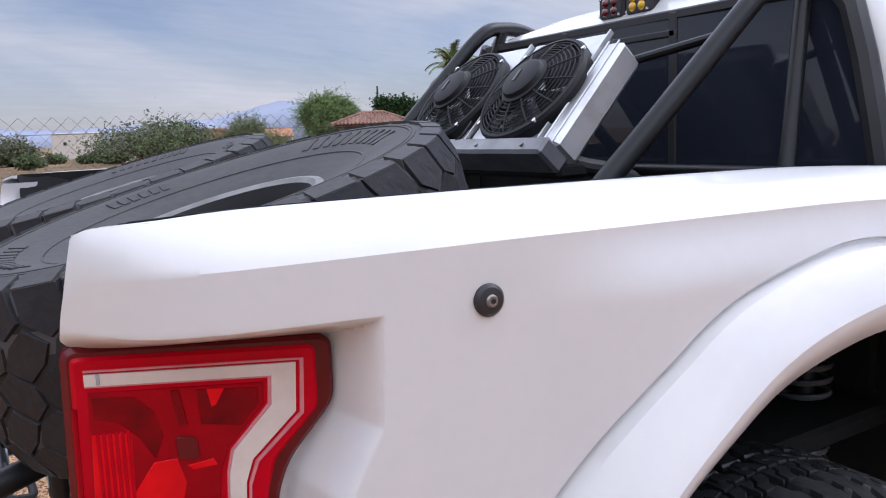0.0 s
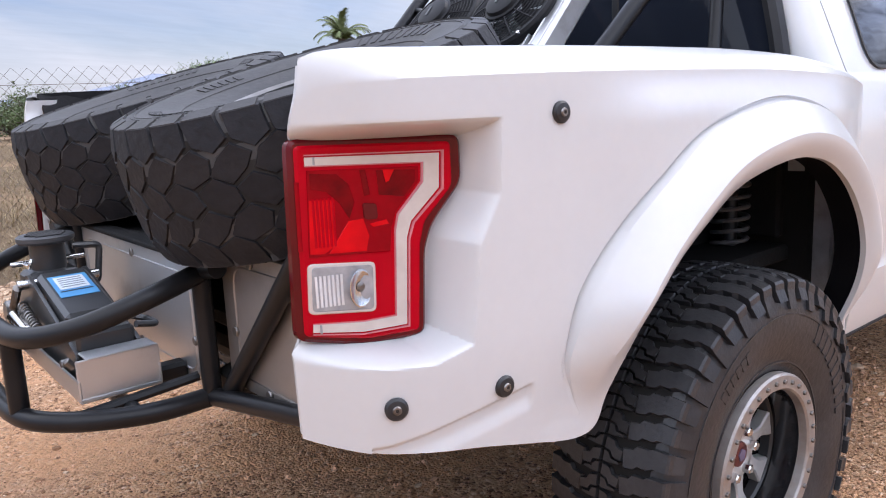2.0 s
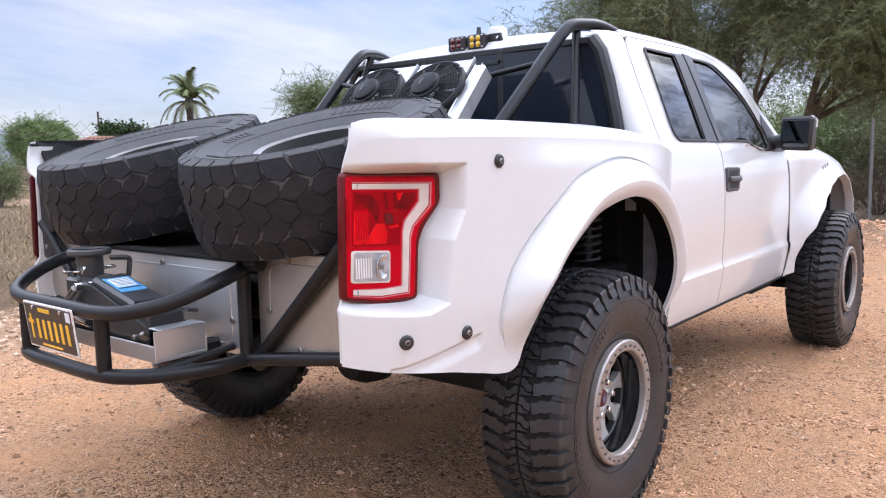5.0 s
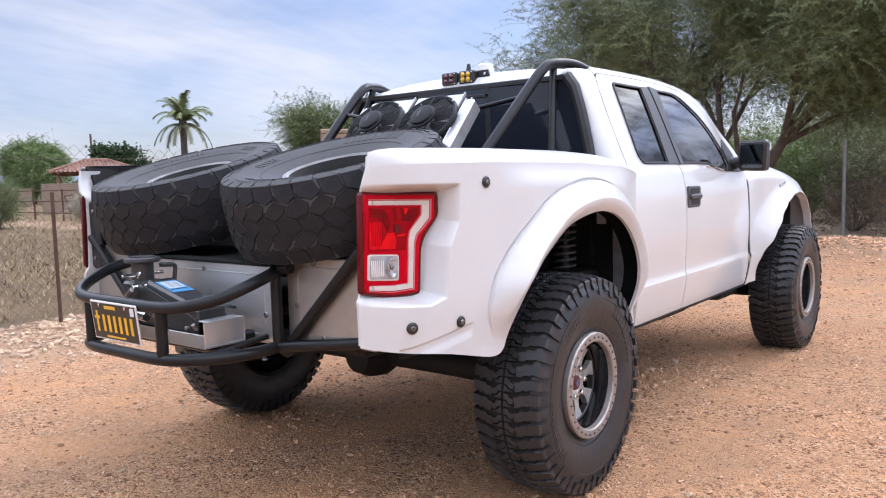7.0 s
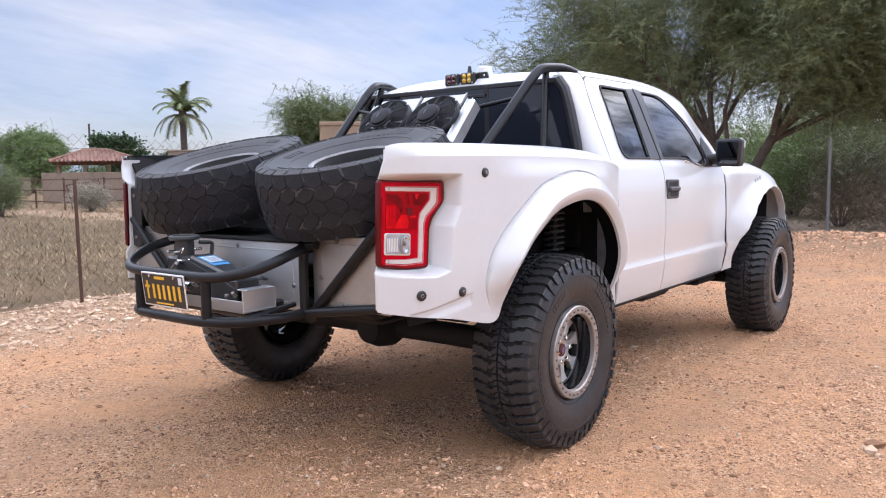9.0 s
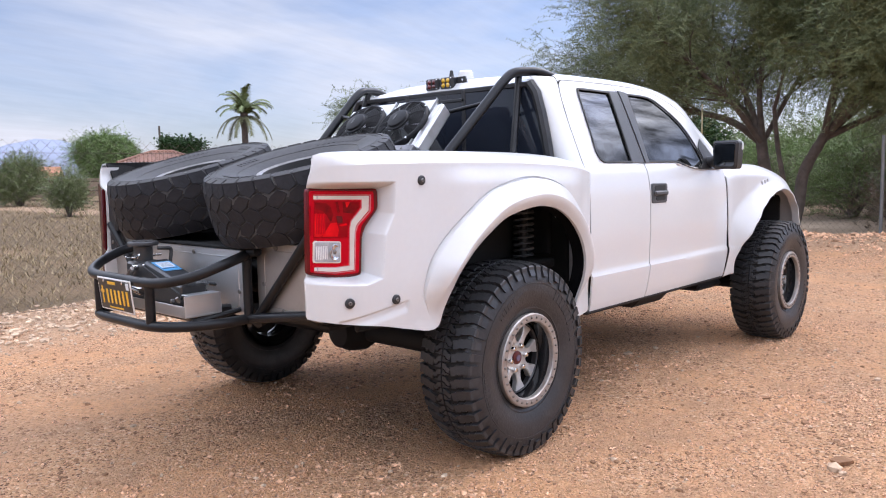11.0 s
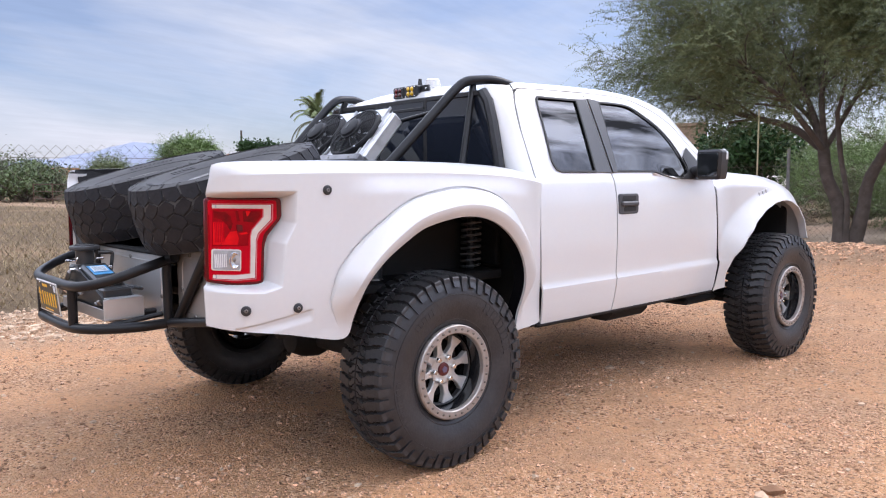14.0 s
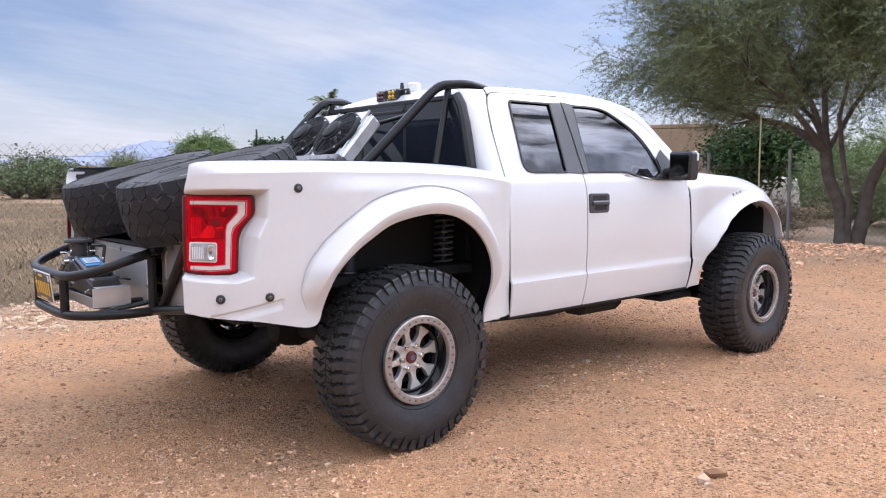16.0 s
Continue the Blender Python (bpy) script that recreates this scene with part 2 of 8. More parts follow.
def to_mesh(name, geo, material, sharp=32, fix=True):
    me = bpy.data.meshes.new(name)
    me.from_pydata([tuple(p) for p in geo.v], [], geo.f)
    if fix:
        bm = bmesh.new()
        bm.from_mesh(me)
        bmesh.ops.remove_doubles(bm, verts=bm.verts, dist=1e-5)
        bmesh.ops.recalc_face_normals(bm, faces=bm.faces)
        bm.to_mesh(me)
        bm.free()
    me.materials.append(material)
    me.polygons.foreach_set("use_smooth", [True] * len(me.polygons))
    if sharp:
        me.set_sharp_from_angle(angle=radians(sharp))
        if fix and len(me.polygons):
            # open rims stay crisp once they are given thickness
            use = np.zeros(len(me.loops), dtype=np.int32)
            me.loops.foreach_get("edge_index", use)
            rim = np.bincount(use, minlength=len(me.edges)) == 1
            crisp = me.attributes.get("sharp_edge") or me.attributes.new("sharp_edge", "BOOLEAN", "EDGE")
            old = np.zeros(len(me.edges), dtype=bool)
            crisp.data.foreach_get("value", old)
            crisp.data.foreach_set("value", old | rim)
    me.update()
    return me


def part(name, geo, material, parent=None, label="", sharp=32, thick=0.0, fix=True, side=1.0):
    """One mesh object, under a thing or part if given. thick: shell thickness."""
    ob = new(name, to_mesh(name, geo, material, sharp, fix))
    if parent is not None:
        ob.parent = parent
    if label:
        ob["label"] = label
    if thick:
        md = ob.modifiers.new("shell", "SOLIDIFY")
        md.thickness, md.offset = thick, side
    return ob


def thing(name, label, category, at=(0, 0, 0), group=""):
    ob = new(name)
    ob.location = at
    ob.empty_display_size = 0.1
    return tagged(ob, label, category, group)


# ---- materials ----
def surf(name, c1, c2, scale=8.0, rough=0.5, metal=0.0, bump=0.0, bump_scale=60.0, coat=0.0, fine=0.0, fine_scale=200.0,
         rough_var=0.1, spec=0.5, stretch=(1, 1, 1), island=0.0, dirt=None, dirt_scale=1.5, dirt_at=(0.55, 0.8)):
    """A solid surface: two colours mixed by broad noise, fine grain, relief, and stains of a third colour."""
    m = bpy.data.materials.new(name)
    m.use_nodes = True
    n, l = m.node_tree.nodes, m.node_tree.links
    p = n["Principled BSDF"]
    tc = n.new("ShaderNodeTexCoord")
    mp = n.new("ShaderNodeMapping")
    mp.inputs["Scale"].default_value = stretch
    l.new(tc.outputs["Object"], mp.inputs["Vector"])
    a = n.new("ShaderNodeTexNoise")
    a.inputs["Scale"].default_value, a.inputs["Detail"].default_value = scale, 6.0
    l.new(mp.outputs["Vector"], a.inputs["Vector"])
    b = n.new("ShaderNodeTexNoise")
    b.inputs["Scale"].default_value, b.inputs["Detail"].default_value = fine_scale, 4.0
    l.new(mp.outputs["Vector"], b.inputs["Vector"])
    mix = n.new("ShaderNodeMixRGB")
    mix.inputs["Color1"].default_value, mix.inputs["Color2"].default_value = (*c1, 1), (*c2, 1)
    rp = n.new("ShaderNodeMapRange")
    rp.inputs["From Min"].default_value, rp.inputs["From Max"].default_value = 0.3, 0.7
    l.new(a.outputs["Fac"], rp.inputs["Value"])
    l.new(rp.outputs["Result"], mix.inputs["Fac"])
    col = mix.outputs["Color"]
    if fine > 0:
        mr = n.new("ShaderNodeMapRange")
        mr.inputs["From Min"].default_value, mr.inputs["From Max"].default_value = 0.25, 0.75
        mr.inputs["To Min"].default_value, mr.inputs["To Max"].default_value = 1 - fine, 1 + fine
        l.new(b.outputs["Fac"], mr.inputs["Value"])
        mu = n.new("ShaderNodeMixRGB")
        mu.blend_type = "MULTIPLY"
        mu.inputs["Fac"].default_value = 1.0
        l.new(col, mu.inputs["Color1"])
        l.new(mr.outputs["Result"], mu.inputs["Color2"])
        col = mu.outputs["Color"]
    if island > 0:
        ge = n.new("ShaderNodeNewGeometry")
        mi = n.new("ShaderNodeMapRange")
        mi.inputs["To Min"].default_value, mi.inputs["To Max"].default_value = 1 - island, 1 + island
        l.new(ge.outputs["Random Per Island"], mi.inputs["Value"])
        mv = n.new("ShaderNodeMixRGB")
        mv.blend_type = "MULTIPLY"
        mv.inputs["Fac"].default_value = 1.0
        l.new(col, mv.inputs["Color1"])
        l.new(mi.outputs["Result"], mv.inputs["Color2"])
        col = mv.outputs["Color"]
    if dirt:
        dn = n.new("ShaderNodeTexNoise")
        dn.inputs["Scale"].default_value, dn.inputs["Detail"].default_value, dn.inputs["Roughness"].default_value = dirt_scale, 8.0, 0.65
        l.new(tc.outputs["Object"], dn.inputs["Vector"])
        dr = n.new("ShaderNodeMapRange")
        dr.inputs["From Min"].default_value, dr.inputs["From Max"].default_value = dirt_at
        l.new(dn.outputs["Fac"], dr.inputs["Value"])
        dm = n.new("ShaderNodeMixRGB")
        dm.inputs["Color2"].default_value = (*dirt, 1)
        l.new(col, dm.inputs["Color1"])
        l.new(dr.outputs["Result"], dm.inputs["Fac"])
        col = dm.outputs["Color"]
    l.new(col, p.inputs["Base Color"])
    rr = n.new("ShaderNodeMapRange")
    rr.inputs["To Min"].default_value, rr.inputs["To Max"].default_value = max(0.02, rough - rough_var), min(1, rough + rough_var)
    l.new(a.outputs["Fac"], rr.inputs["Value"])
    l.new(rr.outputs["Result"], p.inputs["Roughness"])
    p.inputs["Metallic"].default_value = metal
    p.inputs["Specular IOR Level"].default_value = spec
    p.inputs["Coat Weight"].default_value = coat
    p.inputs["Coat Roughness"].default_value = 0.06
    if bump > 0:
        bn = n.new("ShaderNodeTexNoise")
        bn.inputs["Scale"].default_value, bn.inputs["Detail"].default_value = bump_scale, 5.0
        l.new(mp.outputs["Vector"], bn.inputs["Vector"])
        bp = n.new("ShaderNodeBump")
        bp.inputs["Strength"].default_value, bp.inputs["Distance"].default_value = bump, 0.01
        l.new(bn.outputs["Fac"], bp.inputs["Height"])
        l.new(bp.outputs["Normal"], p.inputs["Normal"])
    return m


def glass(name, tint, gloss_rough=0.01, through_amount=0.35, ior=1.5, sky_sheen=None):
    """Tinted pane: a mirror-like surface by Fresnel over what is seen through."""
    m = bpy.data.materials.new(name)
    m.use_nodes = True
    n, l = m.node_tree.nodes, m.node_tree.links
    n.clear()
    out = n.new("ShaderNodeOutputMaterial")
    tr = n.new("ShaderNodeBsdfTransparent")
    tr.inputs["Color"].default_value = (*[through_amount * c for c in tint], 1)
    gl = n.new("ShaderNodeBsdfGlossy")
    gl.inputs["Roughness"].default_value = gloss_rough
    fr = n.new("ShaderNodeFresnel")
    fr.inputs["IOR"].default_value = ior
    no = n.new("ShaderNodeTexNoise")
    no.inputs["Scale"].default_value = 1.7
    bp = n.new("ShaderNodeBump")
    bp.inputs["Strength"].default_value, bp.inputs["Distance"].default_value = 0.05, 0.01
    l.new(no.outputs["Fac"], bp.inputs["Height"])
    l.new(bp.outputs["Normal"], gl.inputs["Normal"])
    mx = n.new("ShaderNodeMixShader")
    l.new(fr.outputs["Fac"], mx.inputs["Fac"])
    inner = tr.outputs["BSDF"]
    if sky_sheen:
        # flat diffuse tone on the tinted pane, painted for the sky's dull reflection
        df = n.new("ShaderNodeBsdfDiffuse")
        df.inputs["Color"].default_value = (*sky_sheen, 1)
        ad = n.new("ShaderNodeAddShader")
        l.new(inner, ad.inputs[0])
        l.new(df.outputs["BSDF"], ad.inputs[1])
        inner = ad.outputs["Shader"]
    l.new(inner, mx.inputs[1])
    l.new(gl.outputs["BSDF"], mx.inputs[2])
    l.new(mx.outputs["Shader"], out.inputs["Surface"])
    return m


def leafy(name, c1, c2, scale=1.2, gloss=0.5, island=0.35):
    m = surf(name, c1, c2, scale, 0.6, 0.0, island=island, spec=0.25)
    p = m.node_tree.nodes["Principled BSDF"]
    p.inputs["Roughness"].default_value = gloss
    p.inputs["Subsurface Weight"].default_value = 0.0
    return m


M_WHITE = surf("white_paint", (0.600, 0.596, 0.588), (0.578, 0.574, 0.566), 1.5, 0.34, coat=0.5, fine=0.012, fine_scale=40, bump=0.012, bump_scale=6,
               rough_var=0.05, dirt=(0.55, 0.47, 0.39), dirt_scale=4.0, dirt_at=(0.70, 1.05))
M_DOORWHITE = surf("white_door_paint", (0.625, 0.626, 0.620), (0.600, 0.601, 0.596), 1.2, 0.22, coat=0.8, fine=0.01, fine_scale=60, rough_var=0.04,
                   dirt=(0.52, 0.44, 0.37), dirt_scale=3.0, dirt_at=(0.70, 1.1))
M_BLACKTUBE = surf("black_tube_paint", (0.008, 0.008, 0.009), (0.013, 0.013, 0.014), 10, 0.34, spec=0.28)
M_BLACK = surf("black_plastic", (0.012, 0.012, 0.013), (0.022, 0.022, 0.024), 10, 0.45, bump=0.05, bump_scale=300)
M_SEAL = surf("black_rubber_seal", (0.01, 0.01, 0.01), (0.016, 0.016, 0.016), 12, 0.6)
M_TRIM = surf("grey_black_trim", (0.045, 0.047, 0.052), (0.06, 0.062, 0.066), 5, 0.45, bump=0.03, bump_scale=400)
M_UNDER = surf("dark_underside", (0.007, 0.007, 0.007), (0.013, 0.012, 0.012), 6, 0.8, dirt=(0.035, 0.028, 0.022), dirt_scale=5, dirt_at=(0.6, 1.0))
M_LINER = surf("bed_liner", (0.012, 0.012, 0.013), (0.02, 0.02, 0.02), 12, 0.8, spec=0.12, bump=0.25, bump_scale=120)
M_TYRE = surf("tyre_rubber", (0.017, 0.017, 0.019), (0.029, 0.029, 0.031), 9, 0.42, bump=0.16, bump_scale=80, fine=0.25, fine_scale=60, dirt=(0.055, 0.049, 0.044), dirt_scale=9, dirt_at=(0.54, 1.0))
M_SPARE = surf("worn_tyre_rubber", (0.046, 0.045, 0.046), (0.064, 0.062, 0.061), 7, 0.66, spec=0.3, bump=0.10, bump_scale=70, fine=0.12, fine_scale=50, dirt=(0.10, 0.085, 0.07), dirt_scale=5, dirt_at=(0.55, 1.0))
M_GROOVE = surf("dusty_tread_groove", (0.040, 0.038, 0.036), (0.024, 0.023, 0.022), 9, 0.9, spec=0.1)
M_MUDGROOVE = surf("dusty_mud_tread_groove", (0.026, 0.024, 0.022), (0.016, 0.015, 0.014), 9, 0.9, spec=0.1)
M_BLOCK = surf("worn_tread_rubber", (0.013, 0.013, 0.015), (0.020, 0.020, 0.023), 9, 0.55, bump=0.28, bump_scale=45, fine=0.18, fine_scale=50, spec=0.2, dirt=(0.034, 0.032, 0.031), dirt_scale=7, dirt_at=(0.52, 1.0))
M_ALU = surf("machined_aluminium", (0.66, 0.65, 0.63), (0.54, 0.53, 0.515), 20, 0.32, 0.5, bump=0.03, bump_scale=150, dirt=(0.25, 0.19, 0.14), dirt_scale=12, dirt_at=(0.58, 0.9))
M_BARREL = surf("gloss_black_barrel", (0.006, 0.006, 0.007), (0.012, 0.012, 0.013), 9, 0.14, spec=0.5)
M_RING = surf("tumbled_beadlock_ring", (0.40, 0.37, 0.345), (0.31, 0.285, 0.265), 25, 0.42, 0.6, bump=0.05, bump_scale=120, dirt=(0.28, 0.20, 0.15), dirt_scale=14, dirt_at=(0.5, 0.9))
M_SHEET = surf("brushed_sheet_aluminium", (0.62, 0.63, 0.64), (0.50, 0.51, 0.52), 4, 0.38, 0.8, bump=0.04, bump_scale=40, stretch=(1, 0.12, 1), dirt=(0.26, 0.24, 0.22), dirt_scale=7, dirt_at=(0.55, 0.95))
M_TANPANEL = surf("dusty_aluminium_panel", (0.46, 0.44, 0.415), (0.39, 0.37, 0.35), 5, 0.42, 0.85, bump=0.03, bump_scale=60, dirt=(0.27, 0.24, 0.21), dirt_scale=6, dirt_at=(0.5, 0.95))
M_LINING = surf("black_arch_lining", (0.003, 0.003, 0.004), (0.006, 0.006, 0.007), 8, 0.9, spec=0.05)
M_HOUSEPANEL = surf("dusty_grey_panel", (0.66, 0.65, 0.66), (0.52, 0.51, 0.52), 7, 0.6, dirt=(0.25, 0.22, 0.20), dirt_scale=9, dirt_at=(0.5, 0.9))
M_RAILGREY = surf("dull_grey_rail", (0.26, 0.26, 0.27), (0.15, 0.15, 0.16), 9, 0.45, 0.5, dirt=(0.10, 0.085, 0.07), dirt_scale=12, dirt_at=(0.5, 0.95))
M_CHROME = surf("bright_steel", (0.68, 0.68, 0.68), (0.58, 0.58, 0.58), 20, 0.18, 1.0)
M_STEEL = surf("grey_steel", (0.30, 0.29, 0.28), (0.22, 0.21, 0.20), 15, 0.42, 1.0, dirt=(0.14, 0.10, 0.07), dirt_scale=20, dirt_at=(0.5, 0.9))
M_JACK = surf("black_jack_enamel", (0.02, 0.021, 0.023), (0.035, 0.036, 0.038), 12, 0.35, coat=0.3)
M_BLUE = surf("blue_label", (0.06, 0.25, 0.50), (0.08, 0.30, 0.56), 20, 0.4)
M_PAPER = surf("pale_label", (0.62, 0.66, 0.70), (0.55, 0.60, 0.65), 20, 0.4)
M_GREYBAR = surf("grey_print", (0.20, 0.22, 0.25), (0.24, 0.26, 0.29), 20, 0.5)
M_PLATE = surf("black_number_plate", (0.012, 0.012, 0.012), (0.02, 0.02, 0.02), 20, 0.35)
M_GOLD = surf("gold_plate_print", (0.75, 0.42, 0.03), (0.68, 0.37, 0.02), 20, 0.4)
M_PLATEFRAME = surf("bright_plate_edge", (0.75, 0.74, 0.73), (0.65, 0.64, 0.63), 20, 0.3, 0.3)
M_REDLENS = surf("red_lens", (0.48, 0.001, 0.0115), (0.40, 0.001, 0.0090), 6, 0.10, spec=0.12, rough_var=0.03)
M_REDDEEP = surf("deep_red_lens", (0.36, 0.001, 0.0080), (0.22, 0.001, 0.0052), 14, 0.10, spec=0.12, rough_var=0.03)
# lit and shaded reds of one reflector, as two colours
M_REDBRIGHT = surf("lit_red_reflector", (0.72, 0.003, 0.0081), (0.52, 0.002, 0.0072), 24, 0.12, spec=0.15)
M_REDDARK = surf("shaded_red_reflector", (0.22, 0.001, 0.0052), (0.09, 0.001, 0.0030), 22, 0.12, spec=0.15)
M_LAMPEDGE = surf("dark_lamp_edge", (0.085, 0.003, 0.0054), (0.11, 0.004, 0.0072), 10, 0.12, spec=0.3)
M_CLEAR = surf("milky_light_guide", (0.60, 0.53, 0.48), (0.52, 0.45, 0.41), 30, 0.16, coat=0.4)
M_PINKEDGE = surf("pink_guide_edge", (0.60, 0.20, 0.22), (0.50, 0.14, 0.16), 30, 0.15, spec=0.3)
M_SILVER = surf("grey_reflector", (0.42, 0.43, 0.45), (0.26, 0.27, 0.29), 45, 0.14, 0.2, coat=0.4)
M_LIP = surf("dull_rim_lip", (0.26, 0.25, 0.245), (0.15, 0.145, 0.14), 15, 0.5, 0.4)
M_REFLECT = surf("clear_lens_reflector", (0.80, 0.81, 0.83), (0.62, 0.63, 0.65), 18, 0.10, 0.25, coat=0.5)
M_AMBER = surf("amber_lens", (0.70, 0.42, 0.015), (0.50, 0.28, 0.01), 20, 0.15, coat=1.0)
M_DARKRED = surf("dark_red_pod_lens", (0.12, 0.004, 0.008), (0.06, 0.003, 0.006), 20, 0.15, coat=1.0)
M_FANBLACK = surf("fan_shroud_plastic", (0.009, 0.009, 0.010), (0.015, 0.015, 0.017), 20, 0.55, spec=0.25)
M_CORE = surf("cooler_core", (0.03, 0.03, 0.03), (0.05, 0.05, 0.05), 80, 0.5, 0.5, bump=0.4, bump_scale=300)
M_PUCK = surf("white_plastic", (0.72, 0.72, 0.70), (0.66, 0.66, 0.65), 8, 0.4)
M_CAP = surf("red_centre_cap", (0.15, 0.030, 0.026), (0.08, 0.018, 0.018), 40, 0.35, 0.3)
M_CAPBLUE = surf("blue_cap_badge", (0.10, 0.09, 0.16), (0.16, 0.12, 0.18), 60, 0.35)
M_COIL = surf("dark_coil_spring", (0.10, 0.10, 0.105), (0.15, 0.15, 0.155), 20, 0.4, 0.1)
M_GLASS = glass("tinted_glass", (0.55, 0.6, 0.65), 0.006, 0.10, 1.85)
M_REARGLASS = glass("dark_tinted_rear_glass", (0.5, 0.55, 0.62), 0.03, 0.03, 1.6, (0.017, 0.021, 0.031))
M_MIRROR = surf("dark_mirror_glass", (0.10, 0.105, 0.11), (0.10, 0.105, 0.11), 1, 0.03, 1.0, rough_var=0.0)
M_SEAT = surf("dark_seat_cloth", (0.02, 0.02, 0.022), (0.03, 0.03, 0.032), 12, 0.85)


def add_leaves(g, tips, count, spread_r, size, seed, slim=0.28, droop=0.3, flat=0.75, outward=0.0):
    """Small leaf blades scattered round each of the points, count at each."""
    r = np.random.default_rng(seed)
    c = np.repeat(np.array([tuple(p) for p in tips], float), count, axis=0)
    n = len(c)
    c = c + r.normal(size=(n, 3)) * np.array([1, 1, flat]) * spread_r * 0.55
    d = r.normal(size=(n, 3)) * np.array([1, 1, 0.7]) - np.array([0, 0, droop])
    if outward:
        away = c * np.array([1, 1, 0.35])
        d = d + outward * away / np.maximum(np.linalg.norm(away, axis=1)[:, None], 0.1)
    d /= np.linalg.norm(d, axis=1)[:, None]
    w = np.cross(d, r.normal(size=(n, 3)))
    w /= np.linalg.norm(w, axis=1)[:, None]
    s = size * r.uniform(0.55, 1.45, size=(n, 1))
    v = np.stack([c, c + d * s * 0.5 + w * s * slim * 0.5, c + d * s, c + d * s * 0.5 - w * s * slim * 0.5], axis=1).reshape(-1, 3)
    b = len(g.v)
    g.v += v.tolist()
    g.f += (np.arange(n * 4).reshape(-1, 4) + b).tolist()
    return g


def add_sprays(g, tips, count, length, seed, leaf=0.055, stations=9, reach=0.35, rise=0.25, droop=0.5):
    """Feathery twigs round each of the points: a thin stalk with pairs of slender leaflets."""
    r = np.random.default_rng(seed)
    c = np.repeat(np.array([tuple(p) for p in tips], float), count, axis=0)
    n = len(c)
    c = c + r.normal(size=(n, 3)) * reach * 0.5
    away = c * np.array([1, 1, 0.25])
    away /= np.maximum(np.linalg.norm(away, axis=1)[:, None], 0.1)
    d = r.normal(size=(n, 3)) * np.array([0.8, 0.8, 0.6]) + 0.7 * away + np.array([0, 0, rise])
    d /= np.linalg.norm(d, axis=1)[:, None]
    ln = length * r.uniform(0.45, 1.3, size=(n, 1))
    fall = droop * r.uniform(0.2, 1.2, size=(n, 1))
    side = np.cross(d, r.normal(size=(n, 3)))
    side /= np.linalg.norm(side, axis=1)[:, None]

    def at(u):
        return c + d * ln * u - np.array([0, 0, 1.0]) * fall * ln * u * u

    def put(a, b, e):
        v = np.stack([a, b, e], axis=1).reshape(-1, 3)
        k = len(g.v)
        g.v += v.tolist()
        g.f += (np.arange(n * 3).reshape(-1, 3) + k).tolist()

    put(at(0.0) - side * 0.004, at(0.0) + side * 0.004, at(0.55))
    put(at(0.45) - side * 0.003, at(0.45) + side * 0.003, at(1.0))
    for k in range(stations):
        u = 0.12 + 0.88 * k / (stations - 1)
        a = at(u)
        t = at(min(u + 0.1, 1.1)) - a
        t /= np.linalg.norm(t, axis=1)[:, None]
        for s in (-1, 1):
            w = t * 0.75 + side * s * 0.7 + r.normal(size=(n, 3)) * 0.35
            w /= np.linalg.norm(w, axis=1)[:, None]
            e = a + w * leaf * r.uniform(0.6, 1.5, size=(n, 1))
            put(a - t * leaf * 0.13, a + t * leaf * 0.13, e)
    return g

M_BADGE = surf("pale_grey_badge", (0.52, 0.52, 0.53), (0.46, 0.46, 0.47), 20, 0.35)

# ---- the pickup truck: x runs forward from the rear axle, y to its left ----
truck = thing("pickup_truck", "white off-road pickup truck with open rear on a dirt drive", "pickup truck")

# -- bed sides: outline in x and z, half width from the side's plan --
bed_hw = curve([-1.075, -1.065, -1.05, -1.02, -0.99, -0.96, -0.90, -0.749, -0.603, -0.35, 0.0, 0.35, 0.60, 0.75, 0.84],
               [0.900, 0.915, 0.942, 0.990, 1.025, 1.045, 1.064, 1.086, 1.099, 1.115, 1.122, 1.122, 1.102, 1.065, 1.020])
bed_top = curve([-1.043, -1.038, -1.030, -1.02, -0.98, -0.5, 0.0, 0.4, 0.84], [1.430, 1.441, 1.447, 1.450, 1.453, 1.458, 1.455, 1.440, 1.394])
bed_bot = curve([-1.08, -1.04, -0.80, -0.66, -0.60], [0.801, 0.788, 0.744, 0.711, 0.700])
bed_rear = curve([0.80, 0.950, 0.975, 1.305, 1.325, 1.385, 1.45], [-1.068, -1.072, -1.052, -1.042, -1.058, -1.050, -1.036])
CREASE = 0.052
ARCH = [(-0.625, 0.702), (-0.565, 0.691), (-0.524, 0.697), (-0.505, 0.724), (-0.497, 0.790), (-0.484, 0.860), (-0.450, 0.942), (-0.370, 1.022), (-0.256, 1.096), (-0.130, 1.158), (0.060, 1.193), (0.200, 1.190), (0.318, 1.156), (0.430, 1.078), (0.510, 0.964), (0.546, 0.790), (0.530, 0.580)]
LAMP = [(-1.060, 1.315), (-0.776, 1.306), (-0.776, 1.224), (-0.830, 1.154), (-0.845, 1.112), (-0.853, 0.955), (-0.957, 0.951), (-1.068, 0.975)]
RECESS = [(-1.20, 1.340), (-0.736, 1.335), (-0.744, 1.200), (-0.790, 1.118), (-0.812, 0.942), (-0.888, 0.922), (-1.20, 0.944)]
RIDGE = ((-0.98, 0.788), (-0.675, 0.839))


